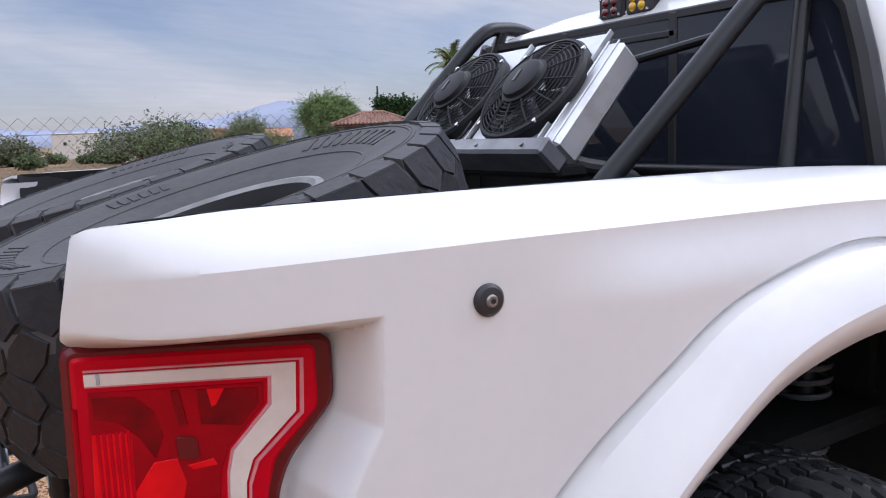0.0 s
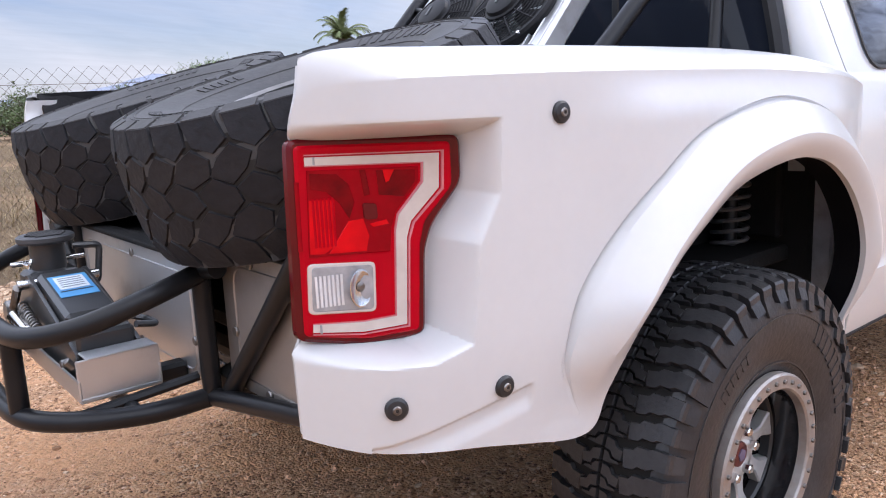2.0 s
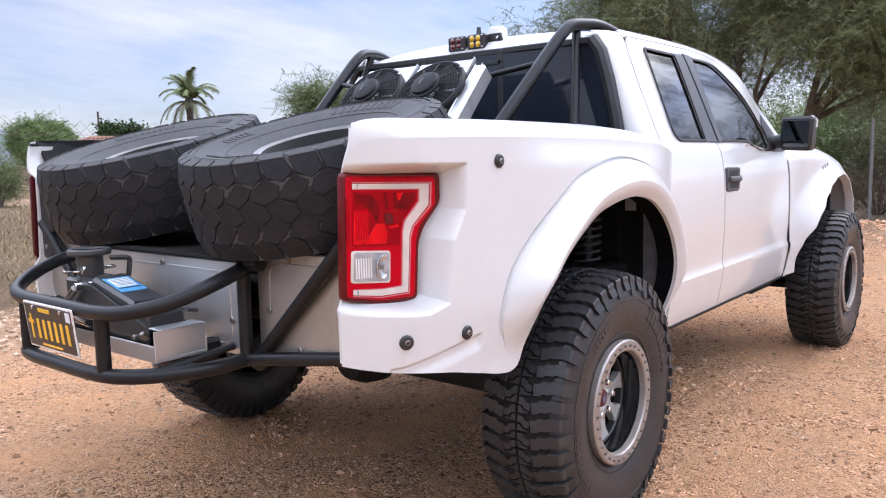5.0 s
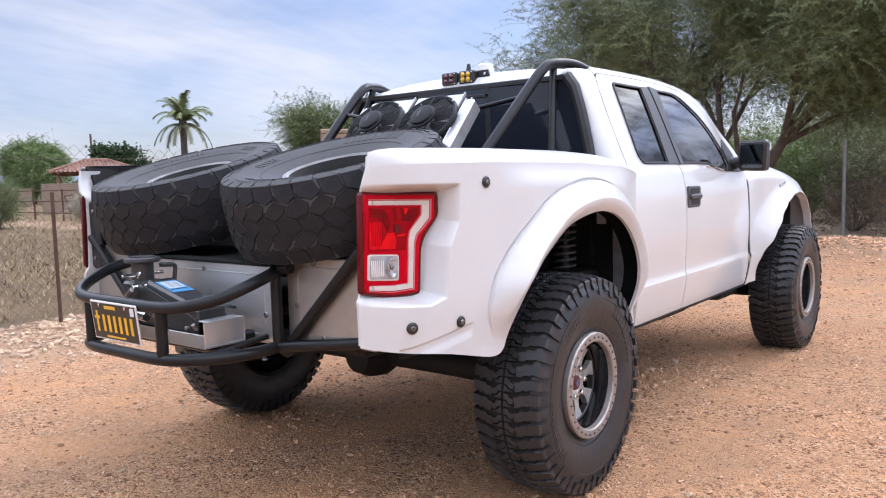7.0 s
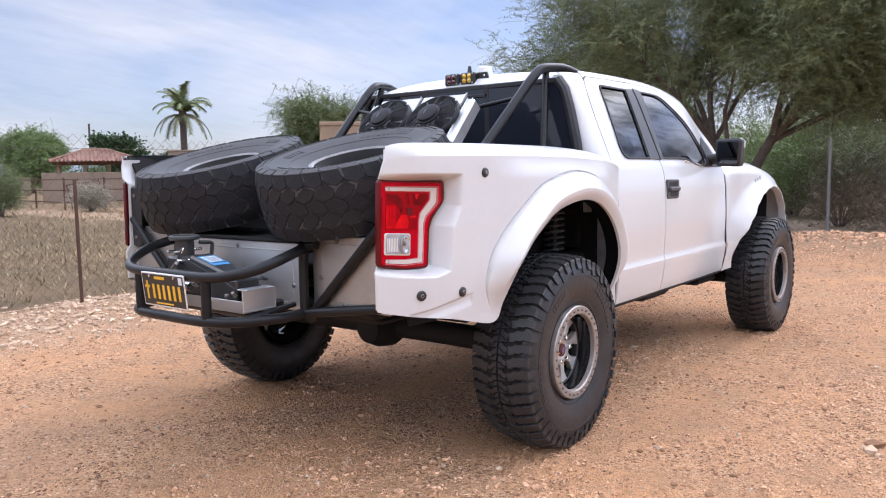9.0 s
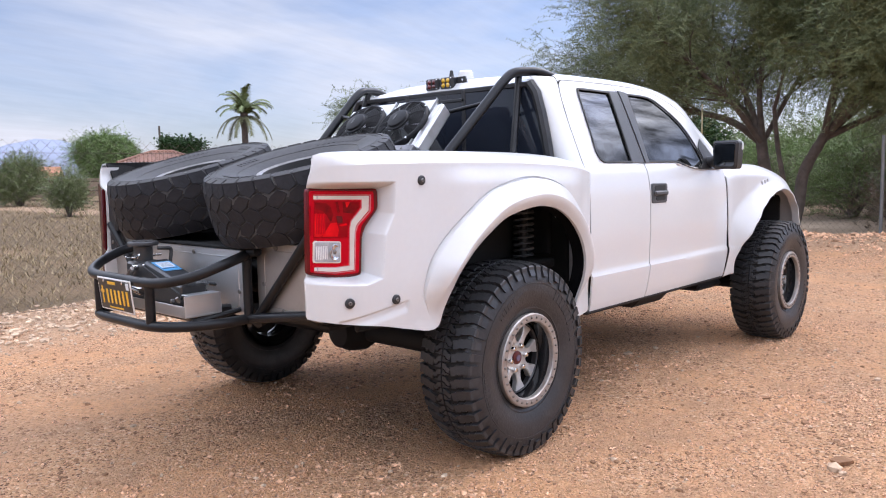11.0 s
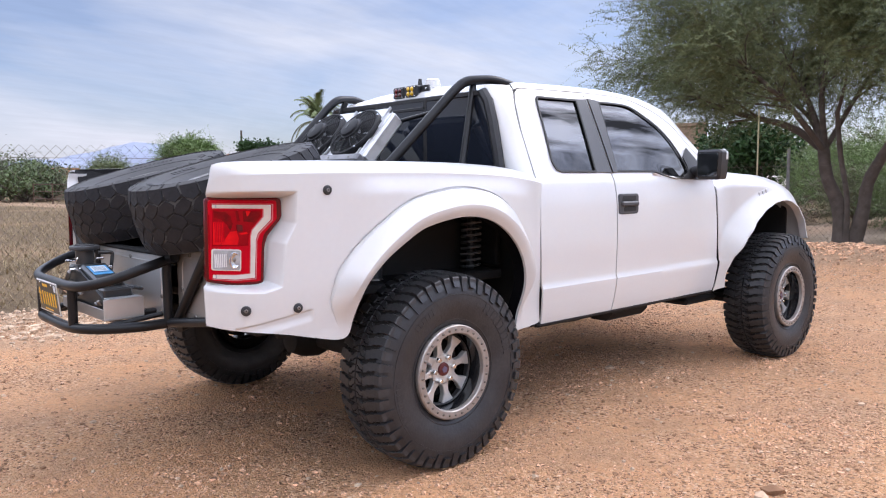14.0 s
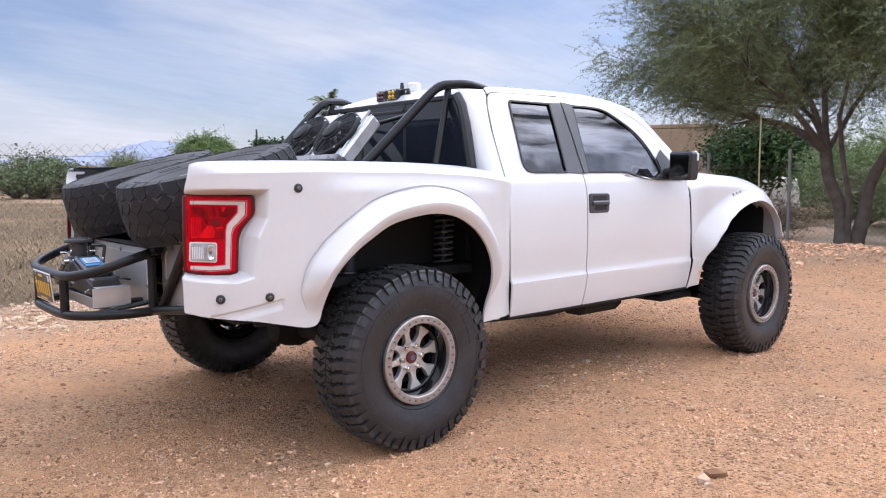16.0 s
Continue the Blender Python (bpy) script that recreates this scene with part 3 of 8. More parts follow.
def poly_inside(poly, x, z):
    """Depth of a point inside a polygon (negative outside)."""
    ins, best = False, 9.0
    for i in range(len(poly)):
        (x0, z0), (x1, z1) = poly[i - 1], poly[i]
        if (z0 > z) != (z1 > z) and x < (x1 - x0) * (z - z0) / (z1 - z0) + x0:
            ins = not ins
        t = max(0, min(1, ((x - x0) * (x1 - x0) + (z - z0) * (z1 - z0)) / ((x1 - x0) ** 2 + (z1 - z0) ** 2)))
        best = min(best, math.hypot(x - x0 - t * (x1 - x0), z - z0 - t * (z1 - z0)))
    return best if ins else -best


arch_fine = np.array(bowed(ARCH, 700))


def arch_gap(x, z):
    return float(np.sqrt(((arch_fine - (x, z)) ** 2).sum(1).min()))


def flare_k(x, z):
    """Width of the flare, which narrows towards its feet."""
    i = int(((arch_fine - (x, z)) ** 2).sum(1).argmin())
    za = arch_fine[i][1]
    return 0.045 + 0.067 * smooth01((za - 0.70) / 0.16) + 0.022 * smooth01((za - 0.95) / 0.22)


def lamp_hw(x):
    return 0.903 + (x + 1.065) * 0.36


def bed_y(x, z, gap=None):
    """Half width of the bed side's skin."""
    w = bed_hw(x)
    zt = bed_top(x)
    t = (z - (zt - CREASE)) / CREASE
    if t > 0:
        w -= (0.014 + 0.071 * smooth01((x + 1.06) / 0.24)) * (0.45 * t + 0.55 * t * t) + 0.012 * t ** 4
    w -= 0.016 * smooth01((0.95 - z) / 0.30)
    w += 0.024 * smooth01((x + 0.58) / 0.28) * smooth01((0.74 - x) / 0.30) * smooth01((zt - CREASE - z) / 0.10)
    d = arch_gap(x, z) if gap is None else gap
    k = flare_k(x, z)
    fade = smooth01((z - 0.60) / 0.35) if x > 0 else smooth01((z - 0.74) / 0.26)
    if d < k:
        s = 1 - d / k
        crest = 0.42
        t = d / k
        if t < crest:
            face = 1.188 + 0.026 * math.sin(math.pi / 2 * t / crest)
        else:
            v = (t - crest) / (1 - crest)
            face = 1.214 + (w + 0.014 - 1.214) * (0.25 * v * v + 0.75 * v)
        low = w + (1.16 - w) * s ** 1.5 * 0.30 * smooth01((z - 0.66) / 0.20)
        w = face * fade + low * (1 - fade)
    elif d < k + 0.0085:
        w -= 0.009 * fade
    if x < -0.62:
        ins = poly_inside(RECESS, x, z)
        if ins > 0:
            f = smooth01(ins / 0.040)
            w = w + (min(w, lamp_hw(x) - 0.010) - w) * f
        # pressed ridge low on the panel
        (x0, z0), (x1, z1) = RIDGE
        u = (x - x0) / (x1 - x0)
        if -0.05 < u < 1.0:
            h = z - (z0 + (z1 - z0) * u)
            e = smooth01((1.0 - u) / 0.05)
            if -0.06 < h < 0.004:
                w -= 0.008 * e * smooth01((0.004 - h) / 0.010) * (1 - smooth01((-h - 0.02) / 0.035))
    return w


def bed_side(sg):
    g = Geo()
    x_in = -0.668
    rows = []
    zv, zc = 190, 8
    for i in range(130):
        u = (i / 129) ** 1.15
        row = []
        for j in range(zv + zc + 1):
            xm = -1.065 + (x_in + 1.065) * u
            z0, z1 = bed_bot(xm), bed_top(-1.040 + (x_in + 1.040) * u)
            z = z0 + (z1 - CREASE - z0) * j / zv if j <= zv else z1 - CREASE + CREASE * (j - zv) / zc
            xr = bed_rear(z)
            x = xr + (x_in - xr) * u
            row.append((x, sg * bed_y(x, z), z))
        rows.append(row)
    g.grid(rows)
    # round the wheel, up to the shoulder crease
    n = 190
    inner = bowed(ARCH, n)
    out_a = [(x_in, bed_bot(x_in) + (bed_top(x_in) - CREASE - bed_bot(x_in)) * k / 20) for k in range(21)]
    xx = [x_in + (0.835 - x_in) * k / 40 for k in range(41)]
    out_b = [(x, bed_top(x) - CREASE) for x in xx]
    out_c = bowed([(0.835, 1.394 - CREASE), (0.828, 1.22), (0.805, 1.03), (0.821, 0.80), (0.835, 0.575)], 20)
    k1, k2 = int(n * 0.36), int(n * 0.70)
    outer = spread(out_a, k1 + 1)[:-1] + spread(out_b, k2 - k1 + 1)[:-1] + spread(out_c, n - k2)
    rows = []
    for p, q in zip(inner, outer):
        dist = math.hypot(q[0] - p[0], q[1] - p[1])
        lip = bed_y(p[0], p[1], 0.0)
        row = [(p[0], sg * (lip - 0.015), p[1]), (p[0], sg * (lip - 0.006), p[1])]
        lo_u, hi_u = 0.0, 1.0
        for it in range(14):
            um = (lo_u + hi_u) / 2
            if arch_gap(p[0] + (q[0] - p[0]) * um, p[1] + (q[1] - p[1]) * um) < flare_k(p[0] + (q[0] - p[0]) * um, p[1] + (q[1] - p[1]) * um):
                lo_u = um
            else:
                hi_u = um
        us = [lo_u * k / 14 for k in range(14)]
        tail = (1 - lo_u)
        us += [max(0.0, lo_u - 0.003 / max(dist, 0.05)), min(1.0, lo_u + 0.001), min(1.0, lo_u + 0.0065 / max(dist, 0.05)), min(1.0, lo_u + 0.0105 / max(dist, 0.05))] + [lo_u + 0.014 / max(dist, 0.05) + max(0.0, tail - 0.014 / max(dist, 0.05)) * k / 20 for k in range(1, 21)] if tail > 0.02 else [lo_u * (13 + (k + 1) / 24) / 14 for k in range(24)]
        for j, u in enumerate(sorted(us)):
            x, z = p[0] + (q[0] - p[0]) * u, p[1] + (q[1] - p[1]) * u
            row.append((x, sg * bed_y(x, z, 0.0 if j == 0 else None), z))
        rows.append(row)
    g.grid(rows)
    rows = []
    for x in [x_in + (0.835 - x_in) * k / 70 for k in range(71)]:
        zt = bed_top(x)
        rows.append([(x, sg * bed_y(x, zt - CREASE + CREASE * j / 8), zt - CREASE + CREASE * j / 8) for j in range(9)])
    g.grid(rows)
    # the rolled top ledge
    led = []
    for k in range(70):
        x = bed_rear(1.445) + (0.835 - bed_rear(1.445)) * k / 69
        y0, zt = bed_y(x, bed_top(x)), bed_top(x)
        e = 0.02 + 0.98 * smooth01((x + 1.03) / 0.16)
        led.append([(x, sg * y0, zt), (x, sg * (y0 - 0.012 * e), zt + 0.003 * e), (x, sg * (y0 - 0.032 * e), zt + 0.001 * e), (x, sg * (y0 - 0.036 * e), zt - 0.002 - 0.07 * e)])
    g.grid(led)
    g.add(led[0], [(0, 1, 2, 3)])
    return g


for sg in (-1, 1):
    side = part("bed_side", bed_side(sg), M_WHITE, truck, "white fibreglass bed side with flared arch", sharp=26)
    # black lining inside the arch
    line = bowed(ARCH, 90)
    rows = [[(x, sg * (bed_y(x, z, 0.0) - d), z + 0.002) for d in (0.0145, 0.05, 0.085)] for x, z in line]
    part("arch_lining", Geo().grid(rows), M_LINING, side, "black arch lining", thick=0.004)
    # rear return edge that closes the corner
    g = Geo()
    rows = []
    for k in range(40):
        z = 0.803 + (1.430 - 0.803) * k / 39
        xr = bed_rear(z)
        y0 = bed_y(xr, z)
        rows.append([(xr, sg * y0, z), (xr + 0.002, sg * (y0 - 0.010), z), (xr + 0.03, sg * (y0 - 0.016), z), (xr + 0.10, sg * (y0 + 0.0), z)])
    g.grid(rows)
    part("rear_edge", g, M_WHITE, side)
    # black inner bracket plate with bolts, seen on the open end
    if sg > 0:
        part("bracket", Geo().box((-1.02, 0.855, 1.13), (0.03, 0.085, 0.32), 0.01), M_BLACK, side, "black bracket plate")
    for z in (1.02, 1.24) if sg > 0 else ():
        part("bracket_bolt", Geo().cyl((-1.042, sg * 0.855, z), (-1.033, sg * 0.855, z), 0.010, 10, 0.002), M_STEEL, side)
    # inner skin of the bed
    g = Geo()
    rows = []
    for x in (-0.995, -0.97, -0.95, -0.90, -0.80, -0.66, -0.64, -0.3, 0.0, 0.3, 0.62, 0.80):
        zt = bed_top(x) - 0.006
        y0 = bed_y(x, zt) - 0.006 - 0.034 * smooth01((x + 1.03) / 0.16)
        yl = min(y0, 0.985, lamp_hw(x) - 0.05)
        rows.append([(x, sg * yl, 0.80 if x < -0.65 else 1.25), (x, sg * yl, 1.32), (x, sg * (yl + min(y0, 0.985)) / 2, 1.40), (x, sg * min(y0, 0.985), zt)])
    g.grid(rows)
    part("bed_liner", g, M_LINER, truck, thick=0.01)
    rows = []
    for k in range(24):
        x = -0.985 + (0.80 + 0.985) * k / 23
        zt = bed_top(x)
        y0 = bed_y(x, zt) - 0.036 * (0.02 + 0.98 * smooth01((x + 1.03) / 0.16)) - 0.004
        rows.append([(x, sg * y0, zt + 0.002), (x, sg * y0, zt - 0.10)])
    part("liner_rim", Geo().grid(rows), M_LINER, truck, thick=0.004)
    # bolts with black washers
    for bx, bz in ((-0.603, 1.335), (-0.961, 0.859), (-0.749, 0.851)):
        e = 0.004
        y0 = bed_y(bx, bz)
        nx = (bed_y(bx + 0.02, bz) - bed_y(bx - 0.02, bz)) / 0.04
        nrm = Vector((-nx, 1.0, 0)).normalized()
        c = Vector((bx, y0 - 0.002, bz))

        def sided(v):
            return (v.x, sg * v.y, v.z)
        m = Matrix.Translation(c) @ nrm.to_track_quat("Z", "Y").to_matrix().to_4x4()
        wash = Geo().lathe([(0.0, 0.0), (0.0205, 0.0), (0.0205, 0.006), (0.0165, 0.010), (0.010, 0.011), (0.0, 0.013)], 28, "z").moved(m)
        wash.v = [sided(Vector(p)) for p in wash.v]
        washer = part("washer", wash, M_BLACK, truck, "black washer")
        head = Geo().lathe([(0.0, 0.009), (0.0082, 0.009), (0.0082, 0.012), (0.0065, 0.0145), (0.0036, 0.0145), (0.003, 0.011), (0.0, 0.011)], 16, "z").moved(m)
        head.v = [sided(Vector(p)) for p in head.v]
        part("screw", head, M_STEEL, washer, "steel screw")

    # tail lamp
    def on_lamp(x, z, h):
        return (x + 0.34 * h * -1 * 0, sg * (lamp_hw(x) + h), z)
    lamp = part("tail_lamp", Geo().prism(rounded(LAMP, 0.018), lambda a, b, h: on_lamp(a, b, h - 0.004), 0.019, 0.006), M_LAMPEDGE, truck, "red tail lamp with clear reverse lens")
    red_line = [(-1.052, 1.304), (-0.797, 1.296), (-0.797, 1.219), (-0.848, 1.160), (-0.858, 1.118), (-0.866, 0.966), (-0.956, 0.964), (-1.058, 0.983)]
    part("lamp_lens", Geo().prism(rounded(red_line, 0.010), lambda a, b, h: on_lamp(a, b, h + 0.010), 0.010, 0.004), M_REDLENS, lamp, "red lens")

    def on_face(name, poly, h0, depth, material, label="", b=0.0006):
        return part(name, Geo().prism(poly, lambda a, c, h: on_lamp(a, c, h0 + h), depth, b), material, lamp, label)

    # the light guide runs along the top, bends down the front and back along the foot
    g_out = [(-1.040, 1.286), (-0.818, 1.279), (-0.821, 1.217), (-0.872, 1.163), (-0.881, 1.135), (-0.889, 0.980), (-0.965, 0.977), (-1.047, 0.988)]
    g_in = [(-1.040, 1.271), (-0.848, 1.264), (-0.850, 1.229), (-0.894, 1.177), (-0.900, 1.150), (-0.907, 0.999), (-0.963, 0.996), (-1.046, 1.003)]

    def between(f):
        return [(p[0] + (q[0] - p[0]) * f, p[1] + (q[1] - p[1]) * f) for p, q in zip(g_out, g_in)]

    def strip(f0, f1, h0, h1):
        a, b = between(f0), between(f1)
        return Geo().grid([[on_lamp(p[0], p[1], h0) for p in a], [on_lamp(p[0], p[1], h1) for p in a], [on_lamp(p[0], p[1], h1) for p in b], [on_lamp(p[0], p[1], h0) for p in b]], closed_v=True)
    guide = part("light_guide", strip(0.10, 1.0, 0.0185, 0.0230), M_CLEAR, lamp, "milky white light guide")
    part("guide_edge", strip(-0.20, -0.06, 0.0185, 0.0225), M_PINKEDGE, lamp, "pink outer edge of the light guide")
    part("guide_edge", strip(1.02, 1.12, 0.0185, 0.0225), M_PINKEDGE, lamp)
    for ga, gb in (((-1.026, 1.284), (-1.026, 1.272)), ((-1.034, 0.986), (-1.034, 1.001))):
        part("guide_clip", Geo().cyl(on_lamp(ga[0], ga[1], 0.0232), on_lamp(gb[0], gb[1], 0.0232), 0.0022, 6), M_SILVER, guide)
    on_face("brake_lens", [(-1.037, 1.263), (-0.857, 1.257), (-0.858, 1.231), (-0.899, 1.182), (-0.908, 1.156), (-0.912, 1.115), (-1.043, 1.119)], 0.0190, 0.004, M_REDDEEP, "deep red brake lens", 0.001)
    # gleam and shade inside the reflector, painted as flat pieces of two reds
    on_face("tone_facet", [(-1.034, 1.258), (-0.992, 1.254), (-0.974, 1.236), (-0.966, 1.205), (-0.976, 1.178), (-0.990, 1.205), (-1.010, 1.226), (-1.034, 1.232)], 0.0229, 0.0010, M_REDDARK)
    on_face("tone_facet", [(-0.928, 1.256), (-0.864, 1.252), (-0.864, 1.233), (-0.884, 1.208), (-0.926, 1.214)], 0.0229, 0.0010, M_REDDARK)
    on_face("tone_facet", [(-0.955, 1.258), (-0.946, 1.258), (-0.940, 1.216), (-0.950, 1.214)], 0.0229, 0.0014, M_REDDARK)
    on_face("tone_facet", [(-0.918, 1.256), (-0.899, 1.255), (-0.909, 1.236), (-0.914, 1.234)], 0.0241, 0.0010, M_REDBRIGHT)
    on_face("tone_facet", [(-1.038, 1.214), (-0.998, 1.212), (-0.999, 1.136), (-1.020, 1.122), (-1.042, 1.124)], 0.0229, 0.0010, M_REDBRIGHT)
    on_face("tone_facet", [(-0.999, 1.142), (-0.978, 1.174), (-0.954, 1.176), (-0.946, 1.146), (-0.952, 1.120), (-1.012, 1.122)], 0.0229, 0.0016, M_REDBRIGHT)
    on_face("tone_facet", [(-0.944, 1.166), (-0.916, 1.171), (-0.912, 1.163), (-0.938, 1.160)], 0.0229, 0.0012, M_REDBRIGHT)
    for k in range(6):
        x = -1.032 + k * 0.0062
        part("reflector_rib", Geo().cyl(on_lamp(x, 1.134, 0.0235), on_lamp(x, 1.216, 0.0235), 0.0021, 8), M_REDLENS, lamp)
    on_face("bulb", rounded([(-0.954, 1.203), (-0.932, 1.200), (-0.931, 1.173), (-0.953, 1.175)], 0.006), 0.0229, 0.0035, M_LAMPEDGE)
    part("rear_reflector", Geo().cyl(on_lamp(-1.054, 1.130, 0.0180), on_lamp(-1.052, 1.245, 0.0180), 0.004, 8), M_REDDEEP, lamp)
    rev = [(-1.047, 1.108), (-0.938, 1.100), (-0.941, 1.012), (-1.051, 1.021)]
    on_face("reverse_rim", rounded(rev, 0.010), 0.0190, 0.005, M_CLEAR, "", 0.002)
    on_face("reverse_lens", rounded(inset(rev, 0.005), 0.008), 0.0232, 0.002, M_SILVER, "clear reverse lens", 0.001)
    for k in range(7):
        x = -1.037 + k * 0.0068
        part("flute", Geo().cyl(on_lamp(x, 1.032, 0.0245), on_lamp(x, 1.086, 0.0245), 0.0024, 8), M_REFLECT, lamp)
    # chromed bowl round the reversing bulb
    bowl = Geo().lathe([(0.004, 0.0004), (0.010, 0.0010), (0.016, 0.0028), (0.0215, 0.0062), (0.0235, 0.0055)], 14, "z")
    part("reflector_bowl", bowl.moved(Matrix.Translation(on_lamp(-0.968, 1.058, 0.0250)) @ Matrix.Rotation(radians(sg * -90), 4, "X") @ Matrix.Diagonal((1.0, 1.45, 1.0, 1.0))), M_CHROME, lamp, "chromed reflector bowl", sharp=20)
    part("reverse_bulb", Geo().lathe([(0.0, 0.003), (0.006, 0.002), (0.009, 0.0)], 16, "z").moved(Matrix.Translation(on_lamp(-0.966, 1.060, 0.0260)) @ Matrix.Rotation(radians(sg * -90), 4, "X")), M_STEEL, lamp)

# bed floor, front bulkhead and dark inner wheel houses
part("bed_floor", Geo().box((-0.15, 0, 0.86), (1.54, 1.86, 0.05), 0.01), M_LINER, truck, "black bed floor")
part("fuel_cell_lid", Geo().box((-0.74, 0, 1.022), (0.50, 1.66, 0.05), 0.015), M_LINER, truck, "black lid under the spare wheels")
part("bulkhead", Geo().box((0.62, 0, 1.16), (0.04, 1.80, 0.52), 0.01), M_LINER, truck)
for sg in (-1, 1):
    part("wheel_house", Geo().box((-0.02, sg * 0.70, 1.02), (1.25, 0.03, 0.75), 0.01), M_UNDER, truck)
    part("wheel_house_panel", Geo().box((0.752, sg * 0.945, 0.90), (0.03, 0.115, 0.70), 0.006), M_HOUSEPANEL, truck, "dusty grey panel in the wheel arch")
    part("wheel_house_front", Geo().box((0.790, sg * 0.86, 0.97), (0.03, 0.30, 0.80), 0.01), M_UNDER, truck)
    part("wheel_house_top", Geo().box((0.0, sg * 0.87, 1.355), (1.30, 0.36, 0.02), 0.005), M_UNDER, truck)
    part("wheel_house_rear", Geo().box((-0.69, sg * 0.86, 0.98), (0.02, 0.30, 0.52), 0.005), M_UNDER, truck)

# -- cab: half width by height, fore and aft lines by height --
cab_hw = curve([0.53, 0.60, 0.70, 0.760, 0.771, 0.785, 1.0, 1.20, 1.34, 1.392, 1.60, 1.76, 1.84, 1.89, 1.93], [1.000, 1.018, 1.032, 1.038, 1.031, 1.029, 1.040, 1.036, 1.014, 0.990, 0.905, 0.838, 0.802, 0.770, 0.730])
rear_edge = curve([0.53, 0.78, 1.03, 1.39, 1.62, 1.80, 1.87], [0.842, 0.826, 0.808, 0.812, 0.812, 0.835, 0.862])
split_edge = curve([0.53, 0.78, 1.06, 1.39, 1.61, 1.89], [1.492, 1.512, 1.508, 1.512, 1.524, 1.500])
front_edge = curve([0.53, 0.77, 1.01, 1.37], [2.690, 2.712, 2.690, 2.668])
belt_z = curve([0.80, 1.95, 2.00, 2.12, 2.18, 2.70], [1.392, 1.392, 1.386, 1.352, 1.345, 1.342])
GAP = 0.0045


def cab_pt(sg, x, z, out=0.0):
    return (x, sg * (cab_hw(z) + out - 0.05 * smooth01((x - 2.3) / 0.5) * smooth01((z - 1.35) / 0.3)), z)


def ring(sg, outer, inner, out=0.0, k=6):
    """A skin between an outer line and a window, both with as many points."""
    rows = []
    for j in range(k + 1):
        u = j / k
        rows.append([cab_pt(sg, p[0] + (q[0] - p[0]) * u, p[1] + (q[1] - p[1]) * u, out) for p, q in zip(outer, inner)])
    return Geo().grid(rows, closed_u=True)


def sides_of(lists, n):
    out = []
    for l in lists:
        out += spread(l, n + 1)[:-1]
    return out


RW = [(0.976, 1.400), (1.024, 1.846), (1.398, 1.846), (1.364, 1.400)]
RW_LINE = [[(1.050, 1.401), (1.012, 1.410), (0.990, 1.432), (0.984, 1.470), (1.016, 1.810), (1.024, 1.832), (1.040, 1.846)], [(1.040, 1.846), (1.398, 1.846)], [(1.398, 1.846), (1.364, 1.400)], [(1.364, 1.400), (1.050, 1.401)]]
FW_TOP = [(1.612, 1.846), (1.90, 1.838), (2.06, 1.778), (2.215, 1.684), (2.318, 1.565), (2.375, 1.430), (2.352, 1.352)]
FW_BOT = [(2.352, 1.352), (2.15, 1.358), (2.06, 1.378), (1.97, 1.400), (1.560, 1.402)]
ROOF_GAP = [(1.503, 1.896), (1.85, 1.888), (2.075, 1.850), (2.35, 1.732), (2.60, 1.520), (2.672, 1.385)]

